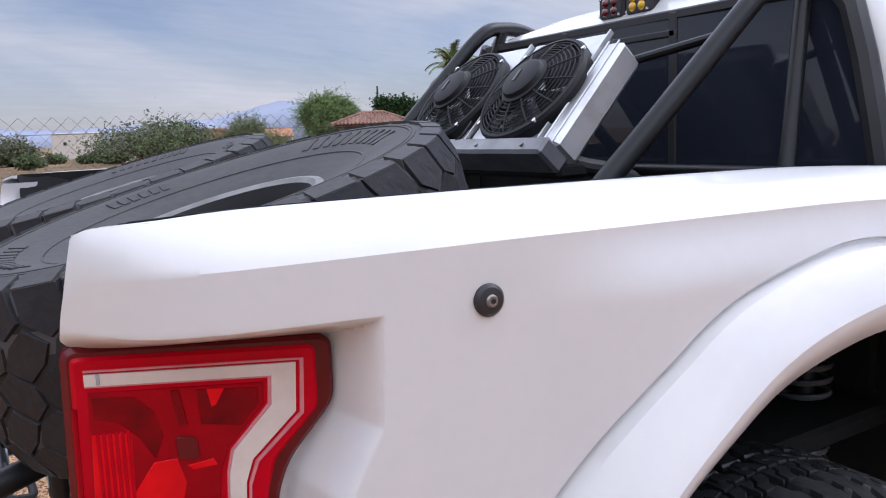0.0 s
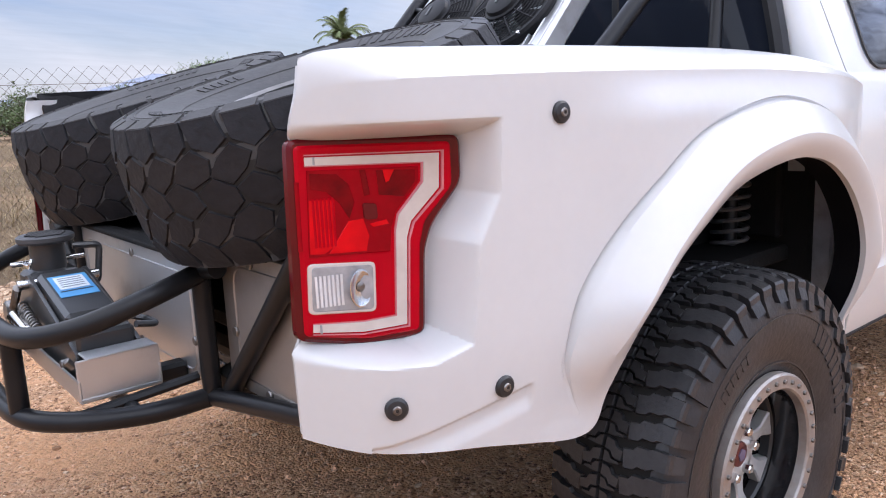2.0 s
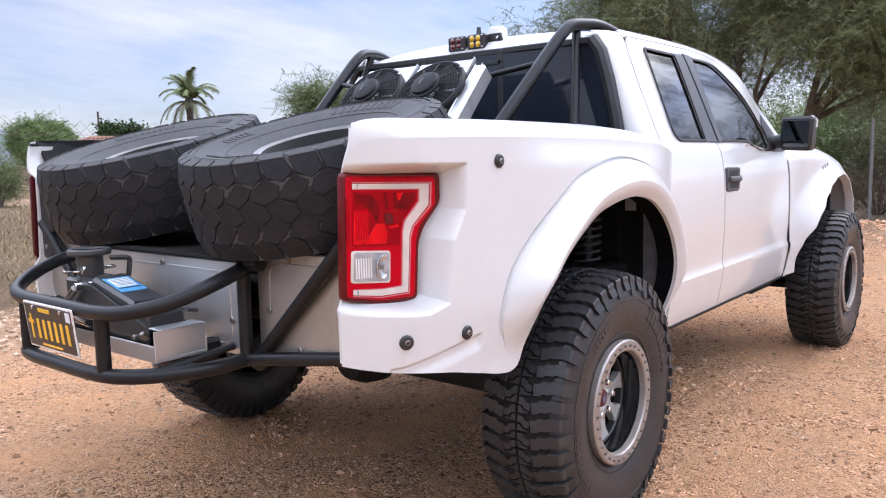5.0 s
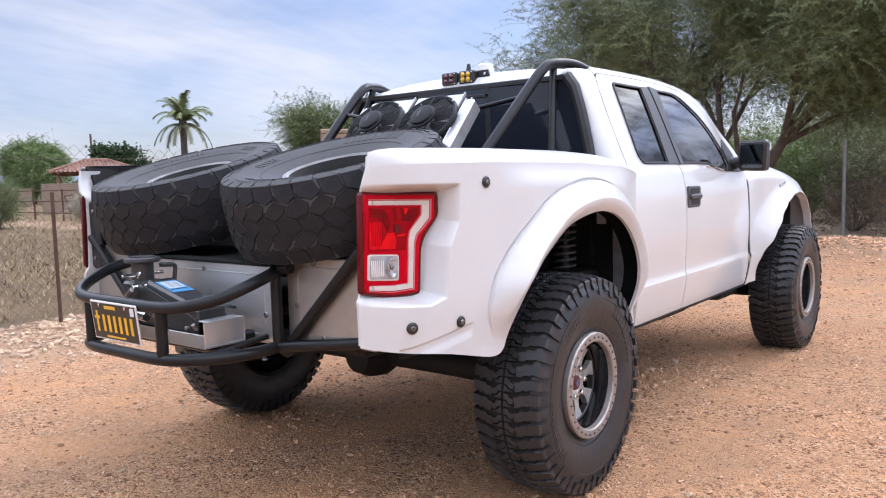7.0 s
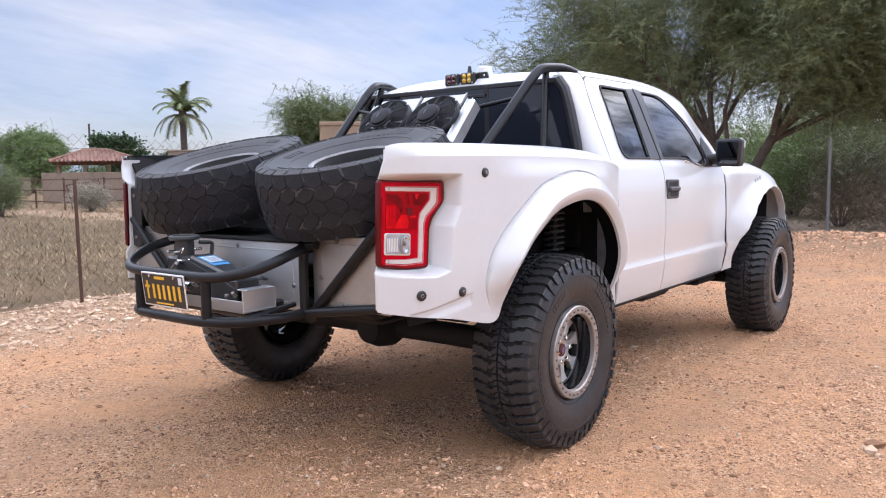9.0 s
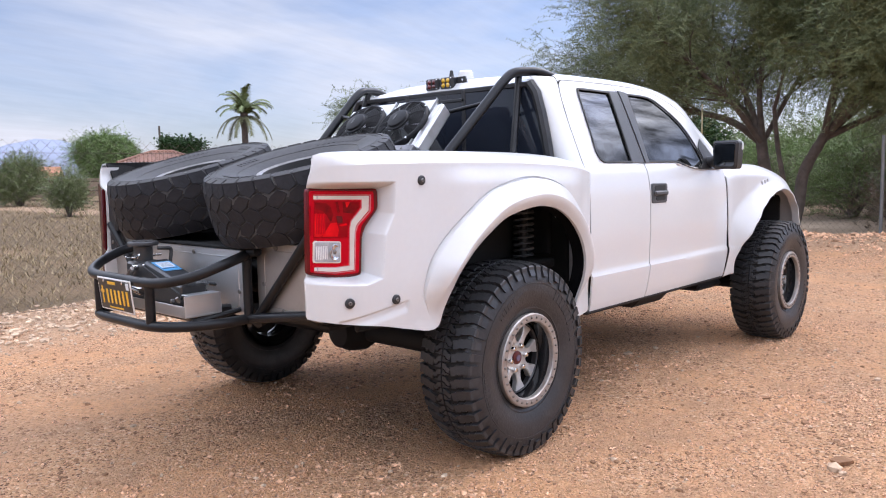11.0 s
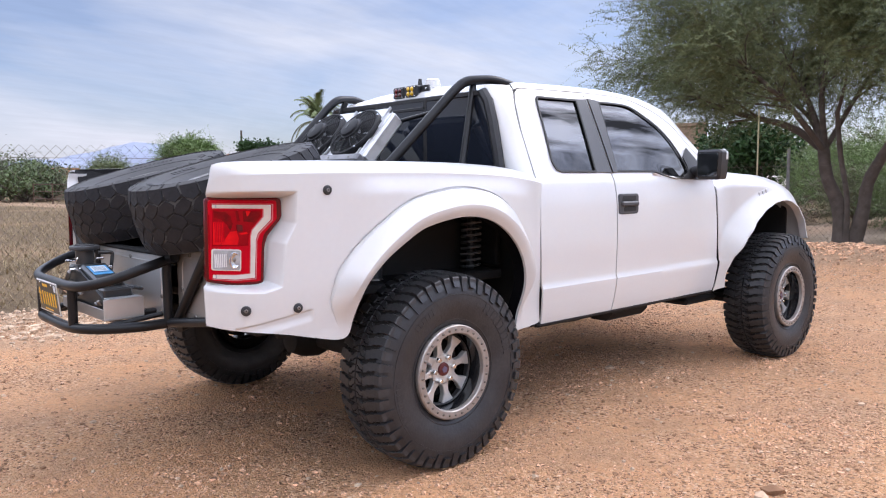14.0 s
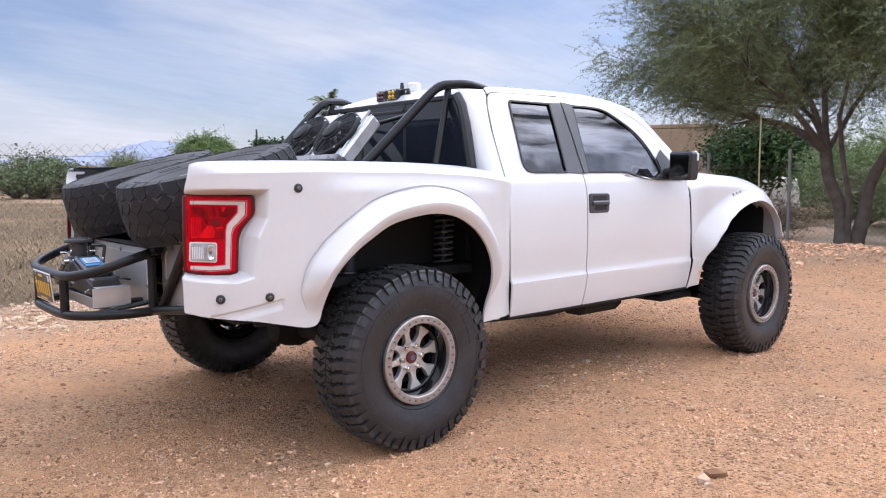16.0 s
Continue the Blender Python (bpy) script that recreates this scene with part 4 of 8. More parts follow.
for sg in (-1, 1):
    # rear door
    g = Geo()
    rows = []
    zs = [0.545 + (1.392 - 0.545) * k / 44 for k in range(45)]
    for z in zs:
        a, b = rear_edge(z) + GAP, split_edge(z) - GAP
        rows.append([cab_pt(sg, a + (b - a) * u / 16, z) for u in range(17)])
    g.grid(rows)
    outer = sides_of([[(rear_edge(1.392) + GAP, 1.392), (rear_edge(1.62) + GAP, 1.62), (rear_edge(1.80) + GAP, 1.80), (0.875, 1.868), (0.92, 1.884)],
                      [(0.92, 1.884), (1.2, 1.892), (split_edge(1.89) - GAP, 1.894)],
                      [(split_edge(1.89) - GAP, 1.894), (split_edge(1.61) - GAP, 1.61), (split_edge(1.392) - GAP, 1.392)],
                      [(split_edge(1.392) - GAP, 1.392), (rear_edge(1.392) + GAP, 1.392)]], 18)
    inner = sides_of(RW_LINE, 18)
    g2 = ring(sg, outer, inner)
    g.add(g2.v, g2.f)
    rd = part("rear_door", g, M_DOORWHITE, truck, "white rear half door", sharp=24, thick=0.012, side=-1 if sg < 0 else -1)
    seal = ring(sg, sides_of(RW_LINE, 18), inset(inner, 0.011), 0.003, 2)
    part("window_seal", seal, M_SEAL, rd, "black window seal", thick=0.006)
    pane = Geo().grid([[cab_pt(sg, a[0] + (b[0] - a[0]) * u / 8, a[1] + (b[1] - a[1]) * u / 8, -0.003) for u in range(9)] for a, b in zip(spread([RW[0], RW[1]], 9), spread([RW[3], RW[2]], 9))])
    gl = part("window_pane", pane, M_GLASS, rd, "dark tinted glass")
    gl.visible_shadow = False
    g = Geo().grid([[cab_pt(sg, a[0] + (b[0] - a[0]) * u / 4, a[1] + (b[1] - a[1]) * u / 4, 0.005) for u in range(5)] for a, b in zip(spread([(1.362, 1.404), (1.392, 1.848)], 12), spread([(split_edge(1.40) - 0.006, 1.398), (split_edge(1.85) - 0.006, 1.852)], 12))])
    part("pillar_trim", g, M_TRIM, rd, "dark grey pillar trim", thick=0.004)
    # front door
    g = Geo()
    rows = []
    for k in range(45):
        u1 = k / 44
        row = []
        for u in range(29):
            zz0 = 0.545 + (1.392 - 0.545) * u1
            a, b = split_edge(zz0) + GAP, front_edge(zz0) - GAP
            x = a + (b - a) * u / 28
            z = 0.545 + (belt_z(x) - 0.545) * u1
            row.append(cab_pt(sg, x, z))
        rows.append(row)
    g.grid(rows)
    o_up = [(split_edge(1.392) + GAP, 1.392), (split_edge(1.61) + GAP, 1.61), (split_edge(1.87) + GAP, 1.88), (1.512, 1.896)]
    o_top = bowed(ROOF_GAP, 30)
    o_belt = [(ROOF_GAP[-1][0], ROOF_GAP[-1][1]), (2.665, 1.342), (2.4, 1.342), (2.15, 1.346), (2.06, 1.366), (1.97, 1.39), (split_edge(1.392) + GAP, 1.392)]
    outer = sides_of([o_up, o_top, o_belt], 30)
    i_up = [FW_BOT[-1], FW_TOP[0]]
    inner = sides_of([i_up, bowed(FW_TOP, 30), FW_BOT], 30)
    g2 = ring(sg, outer, inner)
    g.add(g2.v, g2.f)
    fd = part("front_door", g, M_DOORWHITE, truck, "white front door with a black handle", sharp=24, thick=0.012, side=-1)
    part("window_seal", ring(sg, inner, inset(inner, 0.011), 0.003, 2), M_SEAL, fd, "black window seal", thick=0.006)
    # pane as a fan of strips from the belt to the top line
    n = 36
    rows = []
    tops = curve([1.558, 1.60, 1.615, 1.90, 2.06, 2.215, 2.318, 2.375, 2.38], [1.405, 1.78, 1.843, 1.836, 1.776, 1.682, 1.563, 1.43, 1.40])
    for k in range(n + 1):
        x = 1.560 + (2.372 - 1.560) * k / n
        z0 = curve([1.56, 1.97, 2.06, 2.15, 2.38], [1.396, 1.394, 1.374, 1.352, 1.346])(x)
        rows.append([cab_pt(sg, x, z0 + (max(tops(x), z0 + 0.005) - z0) * j / 8, -0.003) for j in range(9)])
    gl = part("window_pane", Geo().grid(rows), M_GLASS, fd, "dark tinted glass")
    gl.visible_shadow = False
    g = Geo().grid([[cab_pt(sg, a[0] + (b[0] - a[0]) * u / 4, a[1] + (b[1] - a[1]) * u / 4, 0.005) for u in range(5)] for a, b in zip(spread([(split_edge(1.40) + 0.007, 1.398), (split_edge(1.85) + 0.006, 1.858)], 12), spread([(1.564, 1.400), (1.606, 1.848)], 12))])
    part("pillar_trim", g, M_TRIM, fd, "dark grey pillar trim", thick=0.008)
    g = Geo().grid([[cab_pt(sg, a[0] + (b[0] - a[0]) * u / 5, a[1] + (b[1] - a[1]) * u / 5, 0.006) for u in range(6)] for a, b in zip(spread([(2.250, 1.352), (2.368, 1.40), (2.376, 1.44), (2.362, 1.50)], 12), spread([(2.61, 1.346), (2.575, 1.42), (2.52, 1.50), (2.455, 1.565)], 12))])
    part("sail_trim", g, M_BLACK, fd, "black mirror sail panel", thick=0.008)
    # handle with its cup
    hx, hz = 1.622, 1.207
    y0 = cab_hw(1.207)
    cup = rounded([(hx - 0.100, hz - 0.062), (hx + 0.102, hz - 0.062), (hx + 0.104, hz + 0.062), (hx - 0.098, hz + 0.064)], 0.024, 5)
    hd = part("door_handle", Geo().prism(cup, lambda a, b, h: (a, sg * (y0 - 0.006 + h), b), 0.014, 0.004), M_TRIM, fd, "dark plastic door handle in its cup")
    slot = rounded([(hx - 0.070, hz + 0.018), (hx + 0.072, hz + 0.018), (hx + 0.074, hz + 0.050), (hx - 0.068, hz + 0.050)], 0.010, 4)
    part("slot", Geo().prism(slot, lambda a, b, h: (a, sg * (y0 + 0.004 + h), b), 0.0055, 0.001), M_SEAL, hd, "dark finger slot")
    slot = rounded([(hx - 0.050, hz - 0.046), (hx + 0.074, hz - 0.046), (hx + 0.074, hz - 0.016), (hx - 0.050, hz - 0.016)], 0.010, 4)
    part("slot", Geo().prism(slot, lambda a, b, h: (a, sg * (y0 + 0.004 + h), b), 0.0055, 0.001), M_SEAL, hd)
    part("pull", Geo().box((hx + 0.002, sg * (y0 + 0.016), hz + 0.001), (0.172, 0.020, 0.030), 0.008), M_TRIM, hd)
    # mirror
    shell = rounded([(1.065, 1.352), (1.236, 1.345), (1.248, 1.530), (1.230, 1.546), (1.078, 1.545), (1.067, 1.53)], 0.028, 6)
    g = Geo().prism(shell, lambda a, b, h: (2.440 - h, sg * a, b), 0.095, 0.014)
    mr = part("wing_mirror", g, M_BLACK, truck, "black wing mirror with a white back corner")
    part("mirror_glass", Geo().prism(rounded([(1.082, 1.372), (1.222, 1.366), (1.230, 1.522), (1.082, 1.524)], 0.020, 5), lambda a, b, h: (2.347 - h, sg * a, b), 0.005, 0.001), M_MIRROR, mr, "mirror glass")
    part("mirror_arm", Geo().tube([(2.43, sg * 1.00, 1.40), (2.43, sg * 1.07, 1.41)], 0.040, 12), M_BLACK, mr)
    part("mirror_cap", Geo().box((2.425, sg * 1.222, 1.505), (0.060, 0.060, 0.09), 0.025), M_DOORWHITE, mr, "white mirror cap")
    # corner between door and rear glass
    rows = []
    for k in range(34):
        z = 1.10 + (1.90 - 1.10) * k / 33
        e1x = 0.700
        e1y = curve([1.10, 1.43, 1.60, 1.79, 1.855, 1.90], [0.875, 0.862, 0.822, 0.782, 0.745, 0.70])(z)
        x2, y2 = rear_edge(min(z, 1.87)) - GAP, cab_hw(z)
        row = []
        for u in range(11):
            a = math.pi / 2 * u / 10
            row.append((e1x + (x2 - e1x) * (1 - math.cos(a)), sg * (e1y + (y2 - e1y) * math.sin(a)), z))
        rows.append(row)
    part("cab_corner", Geo().grid(rows), M_DOORWHITE, truck, "white cab corner", thick=0.01, side=-1)
    # dark backing behind the door gaps
    rows = [[cab_pt(sg, x, z, -0.028) for x in (0.80, 1.2, 1.6, 2.2, 2.70)] for z in (0.55, 0.78, 1.1, 1.36)]
    part("door_jamb", Geo().grid(rows), M_SEAL, truck, thick=0.01)
    for zz, xx in ((1.62, 0.812), (1.62, 1.52)):
        rows = [[cab_pt(sg, (rear_edge if xx < 1 else split_edge)(z) + d, z, -0.014) for d in (-0.03, 0.03)] for z in (1.38, 1.5, 1.62, 1.75, 1.88)]
        part("jamb_strip", Geo().grid(rows), M_SEAL, truck, thick=0.006)
    # roof rail above the doors
    rows = []
    edge = [(0.872, 1.878), (0.92, 1.890), (1.2, 1.898)] + [(p[0], p[1] + 0.006) for p in ROOF_GAP]
    for x, z in bowed(edge, 60):
        hw = cab_pt(1, x, min(z, 1.93))[1]
        up = 0.040 + 0.045 * smooth01((x - 1.9) / 0.5)
        inn = 0.065
        rows.append([(x, sg * (hw - 0.012), z - 0.012), (x, sg * hw, z), (x + 0.004, sg * (hw - 0.012), z + up * 0.45), (x + 0.010, sg * (hw - 0.035), z + up * 0.85), (x + 0.015, sg * (hw - inn), z + up), (x + 0.02, sg * (hw - inn - 0.06), z + up + 0.012)])
    part("roof_rail", Geo().grid(rows), M_DOORWHITE, truck, "white roof rail and windscreen pillar", thick=0.01, side=-1)

# roof skin
rows = []
roof_z = curve([0.755, 0.785, 0.85, 1.10, 1.50, 1.85, 2.05, 2.12], [1.905, 1.932, 1.948, 1.968, 1.972, 1.955, 1.925, 1.905])
for k in range(40):
    x = 0.755 + (2.12 - 0.755) * k / 39
    row = []
    for j in range(29):
        v = -1 + 2 * j / 28
        hw = 0.715 - 0.02 * smooth01((0.86 - x) / 0.1)
        row.append((x - 0.02 * (1 - v * v) * smooth01((0.86 - x) / 0.1), v * hw, roof_z(x) - 0.045 * abs(v) ** 3.2))
    rows.append(row)
part("roof", Geo().grid(rows), M_DOORWHITE, truck, "white cab roof", thick=0.012, side=-1)
# rear face of the cab round the glass
g = Geo()
rows = [[(xb - 0.02 * (1 - v * v), v * w, z - 0.03 * abs(v) ** 3.2 * (z > 1.9)) for v in [-1 + 2 * j / 16 for j in range(17)]] for xb, z, w in ((0.753, 1.905, 0.697), (0.722, 1.875, 0.735), (0.690, 1.852, 0.742))]
part("roof_rear_edge", Geo().grid(rows), M_DOORWHITE, truck, "white rear edge of the roof", thick=0.01)
rows = [[(0.680 - 0.018 * (1 - v * v), v * w, z) for v in [-1 + 2 * j / 16 for j in range(17)]] for z, w in ((1.40, 0.862), (1.45, 0.855), (1.60, 0.822), (1.79, 0.782), (1.857, 0.742))]
rg = part("rear_window", Geo().grid(rows[::-1]), M_REARGLASS, truck, "dark tinted rear window with a sliding pane", fix=False)
rg.visible_shadow = False
for sg in (-1, 1):
    g = Geo().tube([(0.683, sg * 0.855, 1.41), (0.683, sg * 0.835, 1.52), (0.683, sg * 0.80, 1.68), (0.683, sg * 0.765, 1.80), (0.683, sg * 0.72, 1.86)], 0.030, 8)
    part("glass_surround", g, M_BLACK, rg, "black glass surround")
    part("slider_bar", Geo().box((0.664, sg * 0.24, 1.63), (0.012, 0.030, 0.46), 0.004), M_BLACK, rg)
part("glass_surround", Geo().box((0.668, 0, 1.852), (0.014, 1.44, 0.03), 0.005), M_BLACK, rg)
part("slider_bar", Geo().box((0.664, 0, 1.80), (0.012, 0.50, 0.022), 0.004), M_BLACK, rg)
part("cab_back", Geo().box((0.72, 0, 1.0), (0.03, 1.90, 0.80), 0.01), M_UNDER, truck)
# windscreen
rows = []
for k in range(13):
    u = k / 12
    x, z, hw = 2.10 + (2.92 - 2.10) * u, 1.912 - (1.912 - 1.40) * u ** 1.08, 0.70 + 0.16 * u
    rows.append([(x + 0.10 * (1 - v * v), v * hw, z - 0.02 * v * v) for v in [-1 + 2 * j / 12 for j in range(13)]])
ws = part("windscreen", Geo().grid(rows), M_GLASS, truck, "tinted windscreen")
ws.visible_shadow = False

# fenders and bonnet
F_ARCH = [(2.765, 0.572), (2.760, 0.70), (2.790, 0.82), (2.862, 0.94), (3.00, 1.070), (3.20, 1.158), (3.42, 1.182), (3.60, 1.125), (3.72, 1.01), (3.775, 0.875)]
f_fine = bowed(F_ARCH, 160)
f_hw = curve([2.66, 2.72, 2.80, 2.95, 3.10, 3.3, 3.55, 3.75, 3.9], [1.022, 1.034, 1.058, 1.095, 1.120, 1.140, 1.140, 1.120, 1.06])
f_top = curve([2.66, 2.90, 3.20, 3.40, 3.56, 3.68, 3.76, 3.83], [1.372, 1.384, 1.372, 1.352, 1.320, 1.225, 1.06, 0.87])


def fender_y(x, z):
    s = smooth01((x - 2.69) / 0.22)
    w = f_hw(x) * s + cab_hw(min(z, 1.36)) * (1 - s)
    d = min(math.hypot(x - p[0], z - p[1]) for p in f_fine)
    if d < 0.12:
        w = w + (1.200 - w) * (1 - d / 0.12) ** 1.7 * smooth01((x - 2.66) / 0.15) * (1 if x > 3.1 else 0.25 + 0.75 * smooth01((z - 0.60) / 0.4))
    t = (z - (f_top(x) - 0.10)) / 0.10
    if t > 0:
        w -= 0.13 * t * t
    return w


for sg in (-1, 1):
    n = 150
    inner = bowed(F_ARCH, n)
    o1 = [(front_edge(z) + GAP, z) for z in [0.548 + (1.368 - 0.548) * k / 20 for k in range(21)]]
    o2 = [(x, f_top(x)) for x in [2.673 + (3.83 - 2.673) * k / 40 for k in range(41)]]
    k1 = int(n * 0.36)
    outer = spread(o1, k1 + 1)[:-1] + spread(o2, n - k1)
    rows = []
    for p, q in zip(inner, outer):
        row = [(p[0], sg * (fender_y(p[0], p[1]) - 0.05), p[1]), (p[0], sg * fender_y(p[0], p[1]), p[1])]
        for j in range(1, 33):
            u = (j / 32) ** 1.3
            x, z = p[0] + (q[0] - p[0]) * u, p[1] + (q[1] - p[1]) * u
            row.append((x, sg * fender_y(x, z), z))
        rows.append(row)
    fn = part("fender", Geo().grid(rows), M_WHITE, truck, "white flared front fender", sharp=26, thick=0.006)
    # shallow pressed badge plate
    for k in range(3):
        x, z = 3.12 + k * 0.040, 1.222 + k * 0.010
        part("badge_bar", Geo().box((x, sg * (fender_y(x, z) + 0.002), z), (0.026, 0.008, 0.062), 0.003, Matrix.Rotation(radians(-20), 4, "Y")), M_BADGE, fn)
    part("wheel_house", Geo().box((3.35, sg * 0.60, 0.95), (1.15, 0.03, 0.7), 0.01), M_UNDER, truck)
    part("wheel_house_rear", Geo().box((2.80, sg * 0.78, 0.88), (0.03, 0.46, 0.62), 0.01), M_UNDER, truck)
    part("wheel_house_top", Geo().box((3.36, sg * 0.80, 1.225), (0.76, 0.44, 0.02), 0.005), M_UNDER, truck)
    part("wheel_house_front", Geo().box((3.74, sg * 0.82, 1.00), (0.02, 0.46, 0.40), 0.005), M_UNDER, truck)
rows = []
hood_z = curve([2.66, 2.9, 3.1, 3.3, 3.6, 3.80, 3.88], [1.375, 1.400, 1.425, 1.405, 1.365, 1.27, 1.10])
for k in range(30):
    x = 2.70 + (3.88 - 2.70) * k / 29
    row = []
    for j in range(25):
        v = -1 + 2 * j / 24
        hw = (fender_y(min(x, 3.82), f_top(min(x, 3.82))) + 0.004)
        z = hood_z(x) - (hood_z(x) - f_top(min(x, 3.82))) * abs(v) ** 4 + 0.0
        row.append((x, v * hw, z))
    rows.append(row)
part("bonnet", Geo().grid(rows), M_WHITE, truck, "white bonnet", thick=0.01, side=-1)
part("front_panel", Geo().box((3.84, 0, 0.98), (0.06, 1.96, 0.34), 0.03), M_BLACK, truck, "black front panel")

# cab underside, frame and running gear
part("cab_floor", Geo().box((1.75, 0, 0.60), (1.95, 1.94, 0.06), 0.02), M_UNDER, truck)
for sg in (-1, 1):
    part("rocker", Geo().box((1.76, sg * 0.985, 0.552), (1.88, 0.05, 0.030), 0.012), M_UNDER, truck, "dark sill edge")
    part("frame_rail", Geo().tube([(-1.0, sg * 0.43, 0.74), (-0.4, sg * 0.43, 0.92), (0.5, sg * 0.43, 0.72), (0.9, sg * 0.43, 0.52), (2.9, sg * 0.43, 0.52), (3.8, sg * 0.43, 0.62)], 0.055, 8, bend=0.12), M_UNDER, truck, "black frame rail")
    part("trailing_arm", Geo().tube([(0.0, sg * 0.56, 0.47), (0.9, sg * 0.52, 0.50)], 0.045, 10), M_UNDER, truck)
    part("shock", Geo().cyl((-0.16, sg * 0.80, 0.60), (-0.12, sg * 0.76, 1.34), 0.045, 16, 0.005), M_BLACK, truck, "black bypass shock")
    part("shock_collar", Geo().cyl((-0.155, sg * 0.795, 0.86), (-0.153, sg * 0.792, 0.89), 0.052, 16, 0.004), M_STEEL, truck, "bare metal shock collar")
    # coil over with its spring
    a, b = Vector((0.49, sg * 0.80, 0.62)), Vector((0.54, sg * 0.78, 1.36))
    co = part("coil_over", Geo().cyl(a, b, 0.022, 14), M_BLACK, truck, "black coil-over shock with spring")
    pts = []
    d = (b - a)
    u = d.normalized().orthogonal()
    w = d.normalized().cross(u)
    for k in range(20 * 14 + 1):
        t = 2 * math.pi * k / 14
        pts.append(a + d * (0.04 + 0.9 * k / (20 * 14)) + (u * math.cos(t) + w * math.sin(t)) * 0.037)
    part("spring", Geo().tube(pts, 0.0072, 6), M_COIL, co, "dark coil spring")
    part("lower_arm", Geo().tube([(3.2, sg * 0.40, 0.50), (3.386, sg * 0.98, 0.42)], 0.04, 8), M_UNDER, truck)
    part("lower_arm", Geo().tube([(3.0, sg * 0.42, 0.46), (3.386, sg * 0.98, 0.40)], 0.035, 8), M_UNDER, truck)
    part("front_shock", Geo().cyl((3.40, sg * 0.92, 0.55), (3.42, sg * 0.72, 1.25), 0.04, 12), M_BLACK, truck)
    part("step_plate", Geo().box((2.80, sg * 0.72, 0.46), (0.42, 0.30, 0.05), 0.02), M_UNDER, truck)
part("rear_axle", Geo().tube([(0, -0.86, 0.465), (0, -0.42, 0.47), (0, 0.42, 0.47), (0, 0.86, 0.465)], 0.062, 14), M_UNDER, truck, "black rear axle housing")
g = Geo().lathe([(0.0, -0.16), (0.08, -0.14), (0.115, -0.06), (0.125, 0.03), (0.10, 0.11), (0.06, 0.15), (0.0, 0.16)], 24, "x", (-0.02, 0.02, 0.47))
part("differential", g, M_UNDER, truck, "black differential housing")
part("axle_truss", Geo().box((0.0, 0, 0.585), (0.13, 1.20, 0.07), 0.02), M_UNDER, truck)
part("rear_crossmember", Geo().box((-0.66, 0, 0.735), (0.42, 1.40, 0.06), 0.02), M_UNDER, truck, "black rear cross member")
part("skid_panel", Geo().box((-0.42, 0, 0.655), (0.50, 1.10, 0.04), 0.02), M_UNDER, truck)
part("gearbox", Geo().box((1.7, 0, 0.50), (1.5, 0.5, 0.20), 0.06), M_UNDER, truck)
part("exhaust", Geo().tube([(0.6, -0.55, 0.50), (1.6, -0.62, 0.47), (2.2, -0.6, 0.50)], 0.05, 12), M_UNDER, truck)
part("muffler", Geo().box((1.95, -0.72, 0.485), (0.50, 0.22, 0.12), 0.05), M_UNDER, truck)

# cab inside: seats, wheel, dash
for sg in (-1, 1):
    st = part("seat", Geo().box((1.55, sg * 0.42, 0.98), (0.50, 0.52, 0.16), 0.06), M_SEAT, truck, "dark cab seat")
    part("backrest", Geo().box((1.27, sg * 0.42, 1.28), (0.13, 0.50, 0.62), 0.06, Matrix.Rotation(radians(-12), 4, "Y")), M_SEAT, st)
    part("headrest", Geo().box((1.18, sg * 0.42, 1.66), (0.09, 0.26, 0.17), 0.04), M_SEAT, st)
part("dashboard", Geo().box((2.55, 0, 1.22), (0.45, 1.80, 0.28), 0.08), M_SEAT, truck)
part("headliner", Geo().box((1.40, 0, 1.885), (1.25, 1.36, 0.02), 0.005), M_SEAT, truck)
part("rear_bench", Geo().box((0.93, 0, 1.10), (0.28, 1.70, 0.50), 0.08), M_SEAT, truck)

# ---- wheels: built about the y axis with the outer face towards -y ----
TR = 0.478


def tread_lug(g, poly, ang, r0, r1, crown, sizes=(1.0, 0.97, 0.88)):
    """One lug: poly of (angle, y) about ang, raised from r0 to r1."""
    cy = sum(p[1] for p in poly) / len(poly)
    ca = sum(p[0] for p in poly) / len(poly)
    n = len(poly)
    base = len(g.v)
    for rr, s in zip((r0, r1 - 0.004, r1), sizes):
        for a, y in poly:
            aa, yy = ca + (a - ca) * s, cy + (y - cy) * (s if s > 0.9 else 0.94)
            r = rr - crown(abs(yy))
            g.v.append((r * math.cos(ang + aa), yy, r * math.sin(ang + aa)))
    for k in range(2):
        for i in range(n):
            g.f.append((base + k * n + i, base + k * n + (i + 1) % n, base + (k + 1) * n + (i + 1) % n, base + (k + 1) * n + i))
    g.f.append(tuple(base + 2 * n + i for i in range(n)))


def crown(y):
    t = max(0.0, (y - 0.09) / 0.075)
    return 0.010 * (y / 0.165) ** 2 + 0.016 * t * t


